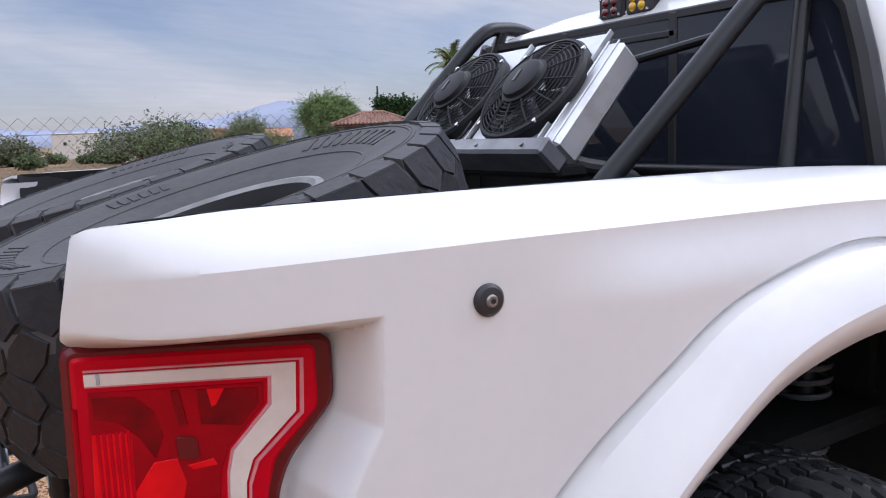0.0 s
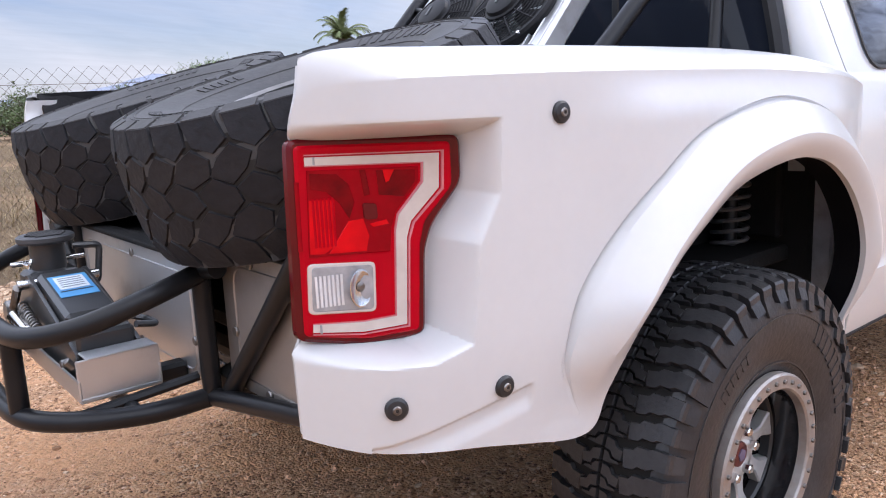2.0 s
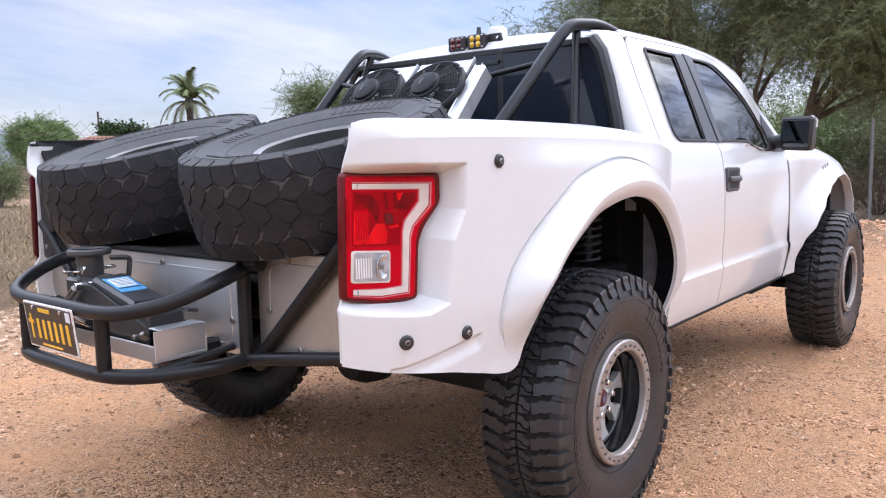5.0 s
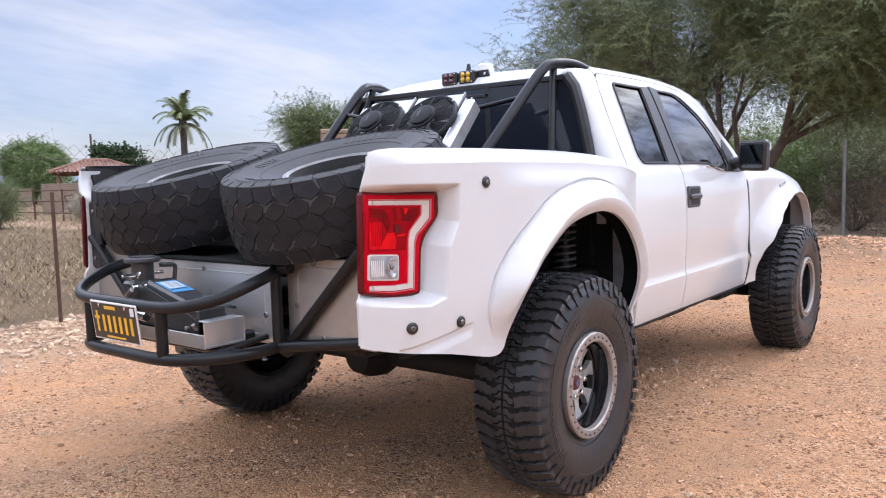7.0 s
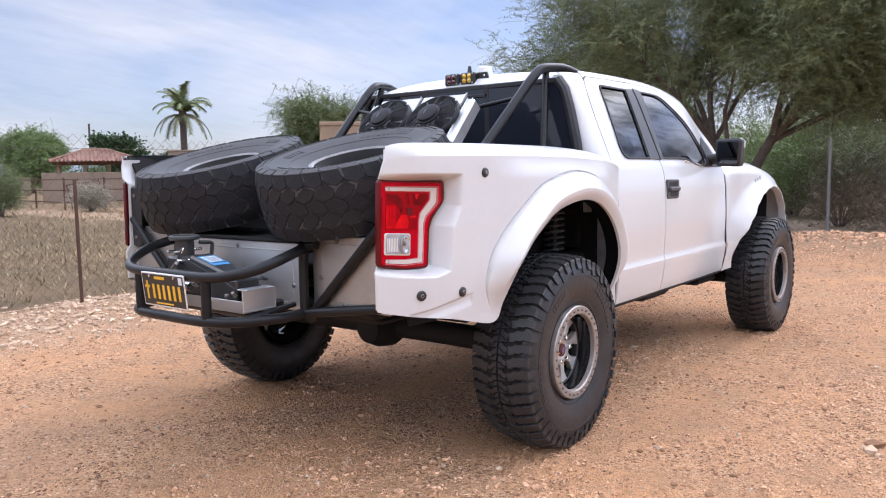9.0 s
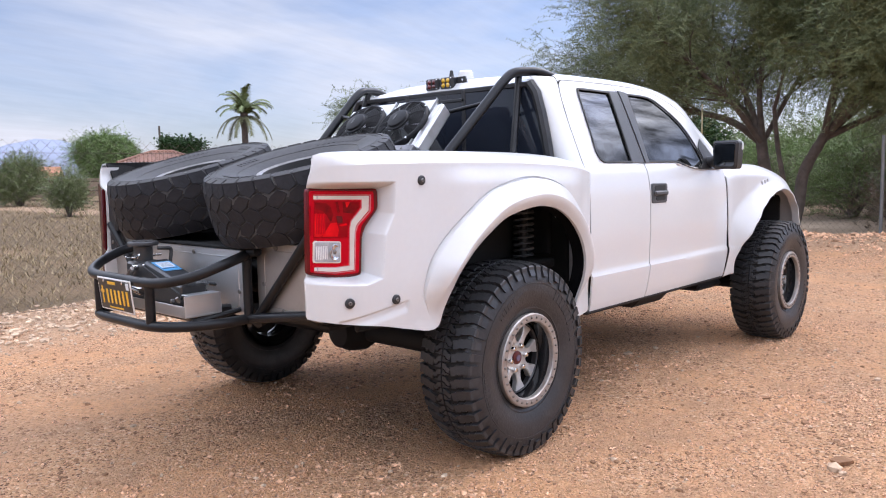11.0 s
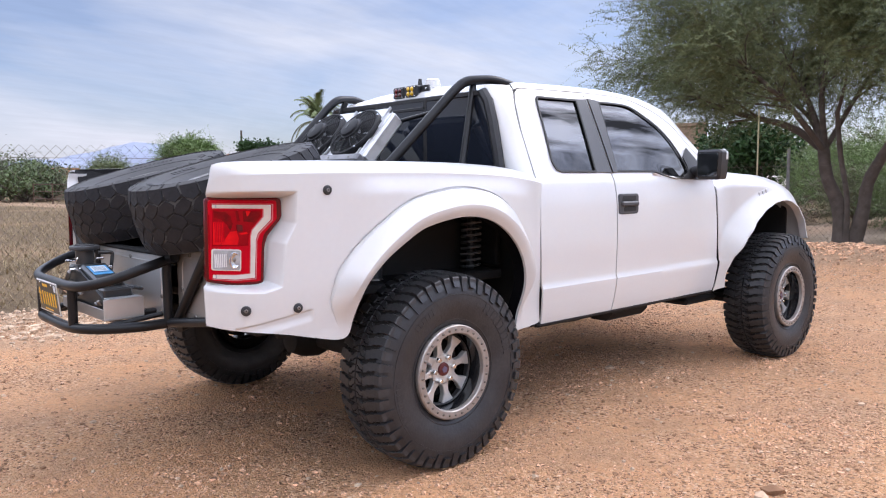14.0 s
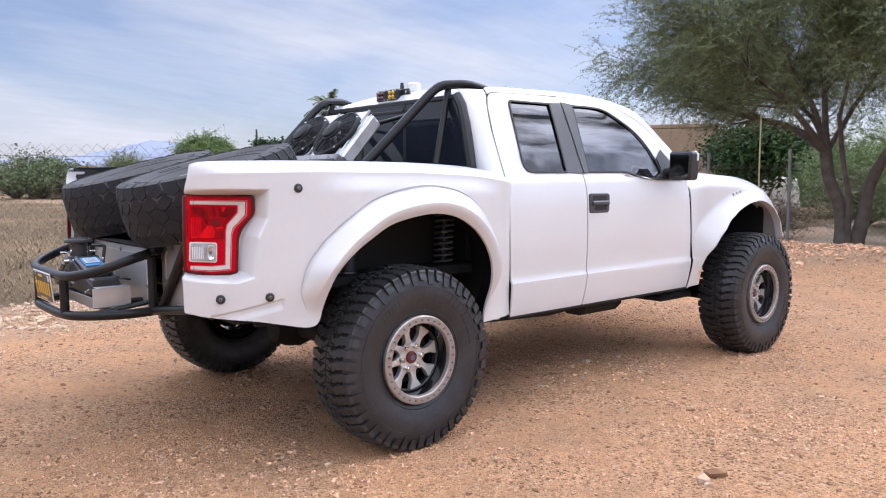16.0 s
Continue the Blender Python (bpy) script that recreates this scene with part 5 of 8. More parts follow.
def tyre_geo(kind, width=0.33, lugs=None):
    """The tyre; with lugs given, its tread blocks go there as (angle, block) instead."""
    g = Geo()
    h = width / 2
    T = 0.472 if kind == "mud" else TR
    R = T - (0.015 if kind == "mud" else 0.014)
    prof = [(0.206, -h + 0.045), (0.220, -h + 0.026), (0.248, -h + 0.012), (0.290, -h - 0.002), (0.335, -h - 0.010), (0.380, -h - 0.008), (0.414, -h + 0.002), (0.437, -h + 0.015), (R - 0.009, -h + 0.034),
            (R, -0.08), (R, 0.0), (R, 0.08), (R - 0.009, h - 0.034), (0.437, h - 0.015), (0.414, h - 0.002), (0.380, h + 0.008), (0.335, h + 0.010), (0.290, h + 0.002), (0.248, h - 0.012), (0.220, h - 0.026), (0.206, h - 0.045)]
    if kind != "mud":
        for i, q in ((0, (0.186, 0.062)), (1, (0.210, 0.046)), (2, (0.255, 0.031)), (3, (0.308, 0.014)), (4, (0.352, 0.000)), (5, (0.395, -0.006)), (6, (0.430, -0.003)), (7, (R - 0.020, 0.009)), (8, (R - 0.009, 0.037))):
            prof[i], prof[-1 - i] = (q[0], -h + q[1]), (q[0], h - q[1])
    g.lathe(prof, 96)
    for s in (-1, 1):
        for r, e in ((0.252, -0.008), (0.372, 0.0105)) if kind == "mud" else ((0.296, -0.016), (0.392, 0.0075), (0.400, 0.0070)):
            g.lathe([(r - 0.003, s * (h + e - 0.006)), (r - 0.002, s * (h + e)), (r + 0.002, s * (h + e)), (r + 0.003, s * (h + e - 0.006))], 96)
    shapes = {}

    def lug(poly, ang, r0, r1, cr):
        poly = [(a, y * (0.915 if kind == "mud" else 0.965)) for a, y in poly]
        if lugs is None:
            tread_lug(g, poly, ang, r0, r1, cr)
            return
        key = tuple((round(a, 5), round(y, 5)) for a, y in poly)
        if key not in shapes:
            one = Geo()
            tread_lug(one, poly, 0.0, r0, r1, cr, (1.0, 0.98, 0.91) if kind == "mud" else (1.0, 0.99, 0.93))
            shapes[key] = one
        lugs.append((ang, key, shapes[key]))

    if kind == "mud":
        n = 50
        p = 2 * math.pi / n
        for i in range(n):
            a = i * p
            for s in (-1, 1):
                off = a + (0.5 * p if s > 0 else 0)
                w = (0.335 if i % 2 else 0.37) * p
                # shoulder bar with a bent edge
                lug([(-w + 0.26 * p, s * 0.050), (-w + 0.20 * p, s * 0.078), (-w + 0.03 * p, s * 0.088), (-w + 0.03 * p, s * 0.118), (-w - 0.06 * p, s * 0.128), (-w - 0.02 * p, s * 0.166), (w - 0.02 * p, s * 0.166), (w - 0.06 * p, s * 0.134), (w + 0.05 * p, s * 0.122), (w + 0.04 * p, s * 0.096), (w + 0.18 * p, s * 0.086), (w + 0.24 * p, s * 0.058)], off, R - 0.006, T, crown)
                # bent middle bar and the small block that fills its notch
                lug([(-0.44 * p, s * 0.004), (-0.36 * p, s * 0.027), (-0.14 * p, s * 0.036), (-0.06 * p, s * 0.058), (0.30 * p, s * 0.054), (0.26 * p, s * 0.030), (0.06 * p, s * 0.022), (0.00, s * 0.003)], off + 0.10 * p, R - 0.006, T, crown)
                lug([(0.07 * p, s * 0.003), (0.13 * p, s * 0.017), (0.34 * p, s * 0.026), (0.38 * p, s * 0.050), (0.46 * p, s * 0.050), (0.50 * p, s * 0.020), (0.49 * p, s * 0.003)], off + 0.10 * p, R - 0.006, T - 0.001, crown)
                # biter on the side wall
                ln = 0.052 if i % 2 else 0.030
                y0, y1 = s * (h - 0.016), s * (h + 0.004)
                base = len(g.v)
                for rr, yy in ((T - 0.028, s * (h - 0.014)), (T - 0.034 - ln, s * (h + 0.002))):
                    for aa in (-w, w * 0.9):
                        for dy in (-0.012, 0.012):
                            g.v.append(((rr + (0.008 if dy > 0 and ln < 0.03 else 0.0)) * math.cos(off + aa), yy + s * dy, rr * math.sin(off + aa)))
                b = base
                g.f += [(b + 1, b + 3, b + 7, b + 5), (b, b + 1, b + 5, b + 4), (b + 2, b + 6, b + 7, b + 3), (b + 4, b + 5, b + 7, b + 6), (b, b + 2, b + 3, b + 1)]
    else:
        n = 32
        p = 2 * math.pi / n
        rng = random.Random(5)
        # wavy cell edges, so that no two neighbours are quite alike
        kinds = [[(rng.uniform(-0.085, 0.045) * p if q in (3, 4) else rng.uniform(-0.045, 0.085) * p if q in (0, 1) else rng.uniform(-0.06, 0.06) * p, rng.uniform(-0.003, 0.003)) for q in range(6)] for m in range(7)]
        for row, (yc, y0, y1) in enumerate(((-0.123, -0.163, -0.096), (-0.061, -0.096, -0.031), (0.0, -0.031, 0.031), (0.061, 0.031, 0.096), (0.123, 0.096, 0.163))):
            for i in range(n):
                e, hw = 0.012, 0.485 * p
                slant = 0.10 * p * (-1) ** row
                cell = [(-hw - slant, y0 + (e if row > 0 else 0) + 0.002), (-hw + slant, y1 - (e if row < 4 else 0) - 0.002), (slant, y1 + (e if row < 4 else 0) - 0.002), (hw + slant, y1 - (e if row < 4 else 0) - 0.002), (hw - slant, y0 + (e if row > 0 else 0) + 0.002), (-slant, y0 - (e if row > 0 else 0) + 0.002)]
                cell = [(a + d[0], y + (d[1] if abs(y) < 0.15 else 0)) for (a, y), d in zip(cell, kinds[(i * 3 + row * 2) % 7])]
                lug(cell, (i + 0.5 * (row % 2)) * p, R - 0.004, TR - 0.009, crown)
        for i in range(n):
            for s in (-1, 1):
                off = i * p - s * 0.10 * p * s
                # the shoulder block's foot on the side wall
                b = len(g.v)
                for rr, yy in ((0.448, h - 0.004), (0.416, h + 0.0055)):
                    for aa in (-0.41 * p, 0.41 * p):
                        for dy in (-0.012, 0.0045):
                            g.v.append((rr * math.cos(off + aa), s * (yy + dy), rr * math.sin(off + aa)))
                g.f += [(b + 1, b + 3, b + 7, b + 5), (b, b + 1, b + 5, b + 4), (b + 2, b + 6, b + 7, b + 3), (b + 4, b + 5, b + 7, b + 6), (b, b + 2, b + 3, b + 1)]
    # raised lettering as plain bars
    for s in (-1,):
        for start, count, step, r0, r1 in ((0.35, 10, 0.092, 0.322, 0.372), (math.pi + 0.2, 10, 0.080, 0.335, 0.362), (2.2, 6, 0.070, 0.322, 0.350)):
            for k in range(count):
                aa = start + k * step
                base = len(g.v)
                for rr in (r0, r1):
                    for da in (-0.024, 0.024):
                        for hh in (-0.004, 0.0025):
                            yb = -h - 0.0085 if kind == "mud" else -h + 0.318 * max(0.0, 0.352 - rr) - 0.004 * min(1.0, max(0.0, rr - 0.342) / 0.03)
                            g.v.append((rr * math.cos(aa + da), s * -1 * (yb - hh) if s > 0 else yb - hh, rr * math.sin(aa + da)))
                b = base
                g.f += [(b + 1, b + 3, b + 7, b + 5), (b, b + 1, b + 5, b + 4), (b + 2, b + 6, b + 7, b + 3), (b, b + 2, b + 3, b + 1), (b + 4, b + 5, b + 7, b + 6)]
    return g


def add_lugs(parent, lugs, material):
    """Each tread block is an object; alike blocks share one mesh."""
    made = {}
    for ang, key, one in lugs:
        if key not in made:
            made[key] = to_mesh("tread_block", one, material, 28)
        ob = new("tread_block", made[key])
        ob.parent = parent
        ob.rotation_euler = (0, -ang, 0)


def build_wheel(pieces):
    y0, q = -0.135, 0.935

    def sized(prof):
        return [(r * q, y) for r, y in prof]
    barrel = Geo().lathe(sized([(0.232, y0 + 0.012), (0.197, y0 + 0.006), (0.193, y0 + 0.03), (0.190, y0 + 0.085), (0.178, y0 + 0.10), (0.178, 0.10), (0.232, 0.14), (0.236, 0.15), (0.225, 0.13), (0.17, 0.11), (0.165, y0 + 0.10)]), 64)
    rim = part("wheel", barrel, M_BARREL, None, "beadlock wheel with a mud-terrain tyre")
    blocks = [] if pieces else None
    part("tyre", tyre_geo("mud", 0.30, blocks), M_TYRE, rim, "black mud-terrain tyre", sharp=28)
    part("tread_base", Geo().lathe([(0.4495, -0.112), (0.4585, -0.080), (0.4590, 0.0), (0.4585, 0.080), (0.4495, 0.112)], 96), M_MUDGROOVE, rim, "dark tread grooves")
    if pieces:
        add_lugs(rim, blocks, M_TYRE)
    part("beadlock_ring", Geo().lathe(sized([(0.242, y0 + 0.006), (0.242, y0 - 0.014), (0.236, y0 - 0.019), (0.203, y0 - 0.019), (0.198, y0 - 0.014), (0.196, y0 + 0.006)]), 72), M_RING, rim, "dusty grey beadlock ring")
    bolt = to_mesh("ring_bolt", Geo().cyl((0, -0.007, 0), (0, 0.004, 0), 0.0062, 6, 0.0012), M_STEEL)
    for k in range(32):
        a = 2 * math.pi * k / 32
        ob = new("ring_bolt", bolt)
        ob.location = (0.220 * q * math.cos(a), y0 - 0.018, 0.220 * q * math.sin(a))
        ob.parent = rim
    # machined centre with eight spokes
    yc = y0 + 0.078
    g = Geo()
    g.lathe(sized([(0.0, yc + 0.03), (0.078, yc + 0.03), (0.084, yc + 0.004), (0.080, yc - 0.006), (0.0, yc - 0.006)]), 40)
    part("wheel_centre", g, M_ALU, rim, "machined aluminium eight-spoke centre")
    part("inner_ring", Geo().lathe(sized([(0.189, yc + 0.03), (0.190, yc - 0.006), (0.184, yc - 0.010), (0.178, yc - 0.004), (0.176, yc + 0.02)]), 64), M_BLACK, rim, "black inner ring of the wheel")
    for k in range(8):
        a = 2 * math.pi * (k + 0.5) / 8
        g = Geo()
        pts = [(0.070, -0.027), (0.10, -0.017), (0.13, -0.017), (0.180, -0.040), (0.180, 0.040), (0.13, 0.017), (0.10, 0.017), (0.070, 0.027)]
        ca, sa = math.cos(a), math.sin(a)
        g.prism(pts, lambda r, t, h: ((r * ca - t * sa) * q, yc + 0.024 - h, (r * sa + t * ca) * q), 0.030, 0.004)
        part("spoke", g, M_ALU, rim)
    g = Geo().lathe(sized([(0.0, yc - 0.017), (0.027, yc - 0.017), (0.034, yc - 0.014), (0.036, yc - 0.004)]), 28)
    cap = part("hub_cap", g, M_CAP, rim, "red hub cap with a small badge")
    part("lug_nut", Geo().cyl((0.0, yc - 0.020, 0.0), (0.0, yc - 0.016, 0.0), 0.017, 5), M_CAPBLUE, rim)
    nut = to_mesh("lug_nut", Geo().cyl((0, -0.022, 0), (0, 0.004, 0), 0.0125, 6, 0.003), M_CHROME)
    for k in range(6):
        a = 2 * math.pi * k / 6 + 0.3
        ob = new("lug_nut", nut)
        ob.location = (0.060 * math.cos(a), yc - 0.005, 0.060 * math.sin(a))
        ob.parent = rim
    part("brake_disc", Geo().cyl((0, yc + 0.06, 0), (0, yc + 0.085, 0), 0.145, 32), M_UNDER, rim)
    return rim


wheel = build_wheel(True)
wheel.parent = truck
wheel.matrix_basis = pose(0.022, -1.046, 0.463, 0, 12, 0)
wheel2 = build_wheel(False)
wheel2.parent = truck
wheel2.matrix_basis = pose(3.372, -1.120, 0.463, 0, 75, 0)
for x, y, roll in ((0.022, 1.046, 40), (3.372, 1.120, 5)):
    copy_thing(wheel2, pose(x, y, 0.463, 0, 0, 180) @ pose(0, 0, 0, 0, roll, 0))

# spare wheels lying in the bed, tilted up towards the cab
spare = thing("spare_wheel", "worn black spare tyre on a wheel, leaning in the truck bed", "spare wheel", group="spare wheels in the bed")
blocks = []
sp_t = part("tyre", tyre_geo("all", 0.31, blocks), M_SPARE, spare, "worn all-terrain tyre", sharp=28)
part("tread_base", Geo().lathe([(TR - 0.0215, -0.118), (TR - 0.0145, -0.078), (TR - 0.0125, 0.0), (TR - 0.0145, 0.078), (TR - 0.0215, 0.118)], 96), M_GROOVE, sp_t, "dusty tread grooves")
add_lugs(sp_t, blocks, M_BLOCK)
part("rim_lip", Geo().lathe([(0.206, -0.088), (0.214, -0.104), (0.210, -0.114), (0.196, -0.116), (0.186, -0.108)], 64), M_LIP, spare, "dull grey rim lip")
part("rim", Geo().lathe([(0.186, -0.108), (0.178, -0.088), (0.168, -0.06), (0.166, -0.03), (0.164, 0.06), (0.180, 0.09)], 64), M_UNDER, spare, "dark rim barrel")
part("wheel_centre", Geo().lathe([(0.0, 0.02), (0.09, 0.02), (0.13, 0.05), (0.166, 0.05)], 40), M_UNDER, spare, thick=0.01)
TILT_S = -15.4
SHRINK = Matrix.Diagonal((0.947, 0.925, 0.947, 1.0))


def lay(x, y, z, turn):
    return pose(x, y, z, 0, TILT_S, 0) @ pose(0, 0, 0, -90, 0, 0) @ pose(0, 0, 0, 0, turn, 0)


spare.matrix_basis = lay(-0.736, -0.490, 1.312, 35) @ SHRINK
copy_thing(spare, lay(-0.736, 0.462, 1.306, 150))

# ---- rear tube bumper, sheet panels ----
bumper = thing("tube_bumper", "black welded tube bumper at the open rear of the truck", "bumper")
TB = 0.0225
hoop = [(-1.045, -0.468, 1.030), (-1.17, -0.490, 1.000), (-1.30, -0.440, 0.955), (-1.385, -0.30, 0.928), (-1.395, 0.0, 0.925), (-1.385, 0.30, 0.928), (-1.30, 0.440, 0.955), (-1.17, 0.490, 1.000), (-1.045, 0.468, 1.030)]
part("top_hoop", Geo().tube(bowed(hoop, 60), TB, 14), M_BLACKTUBE, bumper)
low = [(-1.045, -0.455, 0.745), (-1.18, -0.445, 0.742), (-1.32, -0.36, 0.740), (-1.39, -0.24, 0.740), (-1.40, 0.0, 0.740), (-1.39, 0.24, 0.740), (-1.32, 0.36, 0.740), (-1.18, 0.445, 0.742), (-1.045, 0.455, 0.745)]
part("bottom_hoop", Geo().tube(bowed(low, 60), TB, 14), M_BLACKTUBE, bumper)
part("cross_tube", Geo().tube([(-1.20, -0.42, 0.745), (-1.20, 0.42, 0.745)], 0.016, 10), M_BLACKTUBE, bumper)
for sg in (-1, 1):
    part("upright", Geo().tube([(-1.388, sg * 0.245, 0.74), (-1.388, sg * 0.245, 0.925)], 0.021, 12), M_BLACKTUBE, bumper)
    part("corner_post", Geo().tube([(-1.045, sg * 0.458, 0.735), (-1.045, sg * 0.458, 1.045)], 0.021, 12), M_BLACKTUBE, bumper)
    part("brace", Geo().tube([(-1.02, sg * 0.485, 0.745), (-1.03, sg * 0.885, 1.12)], 0.021, 12), M_BLACKTUBE, bumper)
    part("side_tube", Geo().tube([(-1.045, sg * 0.455, 0.745), (-1.00, sg * 0.86, 0.795)], 0.021, 12), M_BLACKTUBE, bumper)
    part("stub", Geo().tube([(-1.045, sg * 0.458, 1.035), (-1.035, sg * 0.53, 1.045)], 0.023, 12), M_BLACKTUBE, bumper)
    part("stay", Geo().tube([(-1.05, sg * 0.40, 0.78), (-1.30, sg * 0.36, 0.745)], 0.012, 8), M_BLACKTUBE, bumper)

# sheet metal box at the rear end of the bed
panel = part("rear_panel", Geo().box((-1.035, 0, 0.898), (0.020, 0.88, 0.296), 0.005), M_SHEET, truck, "brushed aluminium rear panel")
ribs = rounded([(-0.39, 0.782), (0.40, 0.782), (0.40, 1.010), (-0.39, 1.010)], 0.05, 5)
part("pressed_bead", Geo().tube([(-1.0455, p[0], p[1]) for p in ribs] + [(-1.0455, ribs[0][0], ribs[0][1])], 0.0032, 6), M_SHEET, panel)
part("top_lip", Geo().box((-1.03, 0, 1.052), (0.05, 0.90, 0.014), 0.004), M_LINER, panel)
for y, z in ((-0.02, 1.018), (-0.395, 0.86), (0.395, 0.86), (-0.02, 0.785)):
    part("quarter_turn", Geo().cyl((-1.051, y, z), (-1.044, y, z), 0.011, 14, 0.002), M_STEEL, panel)
for sg in (-1, 1):
    sp = part("side_panel", Geo().box((-0.995, sg * 0.69, 0.925), (0.016, 0.44, 0.31), 0.004), M_TANPANEL, truck, "dusty aluminium side panel")
    pts = rounded([(sg * 0.53, 0.80), (sg * 0.90, 0.80), (sg * 0.90, 1.045), (sg * 0.53, 1.045)], 0.05, 5)
    part("pressed_bead", Geo().tube([(-1.0035, p[0], p[1]) for p in pts] + [(-1.0035, pts[0][0], pts[0][1])], 0.003, 6), M_TANPANEL, sp)
    for y, z in ((0.525, 0.90), (0.66, 0.79), (0.62, 1.06)):
        part("quarter_turn", Geo().cyl((-1.010, sg * y, z), (-1.002, sg * y, z), 0.012, 14, 0.002), M_STEEL, sp)

# number plate: gold bars stand for its writing
plate = part("number_plate", Geo().box((-1.418, 0.008, 0.855), (0.006, 0.318, 0.150), 0.003, Matrix.Rotation(radians(-6), 4, "Y")), M_PLATEFRAME, None, "")
tagged(plate, "black number plate with gold characters, bolted to the tube bumper", "number plate")
tilt = Matrix.Translation((-1.418, 0.008, 0.855)) @ Matrix.Rotation(radians(-6), 4, "Y")


def on_plate(name, y, z, w, h, mat, d=0.0045):
    part(name, Geo().box((-d, y, z), (0.002, w, h), 0.0008).moved(tilt), mat, plate)


on_plate("face", 0, 0, 0.304, 0.136, M_PLATE, 0.003)
for k in range(6):
    on_plate("character_bar", 0.072 - k * 0.038, -0.008, 0.017, 0.064, M_GOLD)
on_plate("emblem_bar", 0.118, -0.004, 0.012, 0.080, M_GOLD)
on_plate("emblem_bar", 0.118, 0.012, 0.036, 0.012, M_GOLD)
on_plate("heading_bar", 0.02, 0.053, 0.075, 0.013, M_GOLD)
on_plate("footer_bar", 0.0, -0.058, 0.13, 0.007, M_GOLD)
on_plate("sticker", -0.132, 0.048, 0.026, 0.030, M_PAPER)
for y in (0.09, -0.09):
    part("plate_screw", Geo().cyl((-0.008, y, 0.060), (-0.003, y, 0.060), 0.006, 10).moved(tilt), M_CHROME, plate)

# jack in its tray
tray = part("jack_tray", Geo().box((-1.205, -0.055, 0.775), (0.175, 0.61, 0.012), 0.003), M_SHEET, None)
tagged(tray, "bare aluminium tray on the bumper holding a jack", "tray")
part("end_wall", Geo().box((-1.205, -0.355, 0.818), (0.175, 0.006, 0.092), 0.002), M_SHEET, tray)
part("end_cap", Geo().box((-1.195, -0.325, 0.862), (0.15, 0.066, 0.006), 0.002), M_SHEET, tray)
part("rear_wall", Geo().box((-1.290, -0.055, 0.797), (0.006, 0.61, 0.046), 0.002), M_SHEET, tray)
part("front_wall", Geo().box((-1.120, -0.055, 0.797), (0.006, 0.61, 0.046), 0.002), M_SHEET, tray)
part("end_wall", Geo().box((-1.205, 0.247, 0.797), (0.175, 0.006, 0.046), 0.002), M_SHEET, tray)
part("tray_arm", Geo().box((-1.09, -0.30, 0.775), (0.10, 0.05, 0.04), 0.008), M_BLACKTUBE, tray)
jack = thing("floor_jack", "black floor jack with a blue label, strapped in the bumper tray", "jack", (-1.20, -0.05, 0.781))


def jp(name, g, mat, label=""):
    return part(name, g.moved(Matrix.Translation((1.20, 0.05, -0.781))), mat, jack, label)


for x in (-1.275, -1.140):
    g = Geo().prism(rounded([(-0.30, 0.795), (0.22, 0.795), (0.22, 0.90), (0.10, 0.985), (0.03, 0.965), (-0.24, 0.880), (-0.30, 0.86)], 0.02), lambda a, b, h: (x + h, a, b), 0.010, 0.002)
    jp("side_plate", g, M_JACK)
slope = math.atan2(0.055, 0.22)
g = Geo().box((-1.203, -0.070, 0.935), (0.118, 0.26, 0.050), 0.010, Matrix.Rotation(slope, 4, "X"))
cover = jp("arm_cover", g, M_JACK, "black arm cover")
lm = Matrix.Translation((-1.203, -0.055, 0.9385)) @ Matrix.Rotation(slope, 4, "X")
jp("label", Geo().box((0, 0.01, 0.0265), (0.088, 0.125, 0.0015), 0.0005).moved(lm), M_BLUE, "blue sticker with pale print")
jp("label_field", Geo().box((0, 0.025, 0.0278), (0.068, 0.072, 0.0012), 0.0004).moved(lm), M_PAPER)
for k in range(5):
    jp("print_bar", Geo().box((0.0, 0.050 - k * 0.012, 0.0288), (0.054, 0.004, 0.0008), 0.0003).moved(lm), M_GREYBAR)
jp("print_bar", Geo().box((0.0, -0.022, 0.0280), (0.075, 0.005, 0.0008), 0.0003).moved(lm), M_JACK)
jp("body", Geo().box((-1.205, -0.05, 0.845), (0.115, 0.42, 0.10), 0.015), M_JACK)
jp("saddle_post", Geo().lathe([(0.052, 0.93), (0.050, 0.975), (0.043, 0.98), (0.043, 1.045), (0.052, 1.05), (0.0, 1.05)], 24, "z", (-1.204, 0.165, 0)), M_JACK)
sad = Geo().lathe([(0.0, 1.050), (0.066, 1.050), (0.070, 1.056), (0.070, 1.066), (0.064, 1.070), (0.0, 1.067)], 32, "z", (-1.204, 0.165, 0))
sd = jp("saddle", sad, M_TRIM, "ribbed round rubber saddle")
for k in range(5):
    jp("saddle_rib", Geo().box((-1.204, 0.165 + (k - 2) * 0.022, 1.071), (0.10 - abs(k - 2) * 0.018, 0.007, 0.006), 0.002), M_BLACK)
jp("clevis", Geo().box((-1.204, 0.165, 0.948), (0.13, 0.10, 0.060), 0.010), M_JACK)
jp("cross_pin", Geo().cyl((-1.300, 0.085, 0.960), (-1.105, 0.085, 0.960), 0.012, 14, 0.002), M_CHROME, "bright steel cross pin")
jp("cross_pin", Geo().cyl((-1.295, 0.165, 1.000), (-1.115, 0.165, 1.000), 0.007, 12, 0.002), M_CHROME)
jp("pin_clip", Geo().tube([(-1.27, 0.205, 0.995), (-1.26, 0.12, 1.000), (-1.255, 0.10, 1.020), (-1.262, 0.09, 1.012), (-1.265, 0.10, 0.995)], 0.0035, 8, bend=0.01), M_CHROME, "bent wire safety clip")
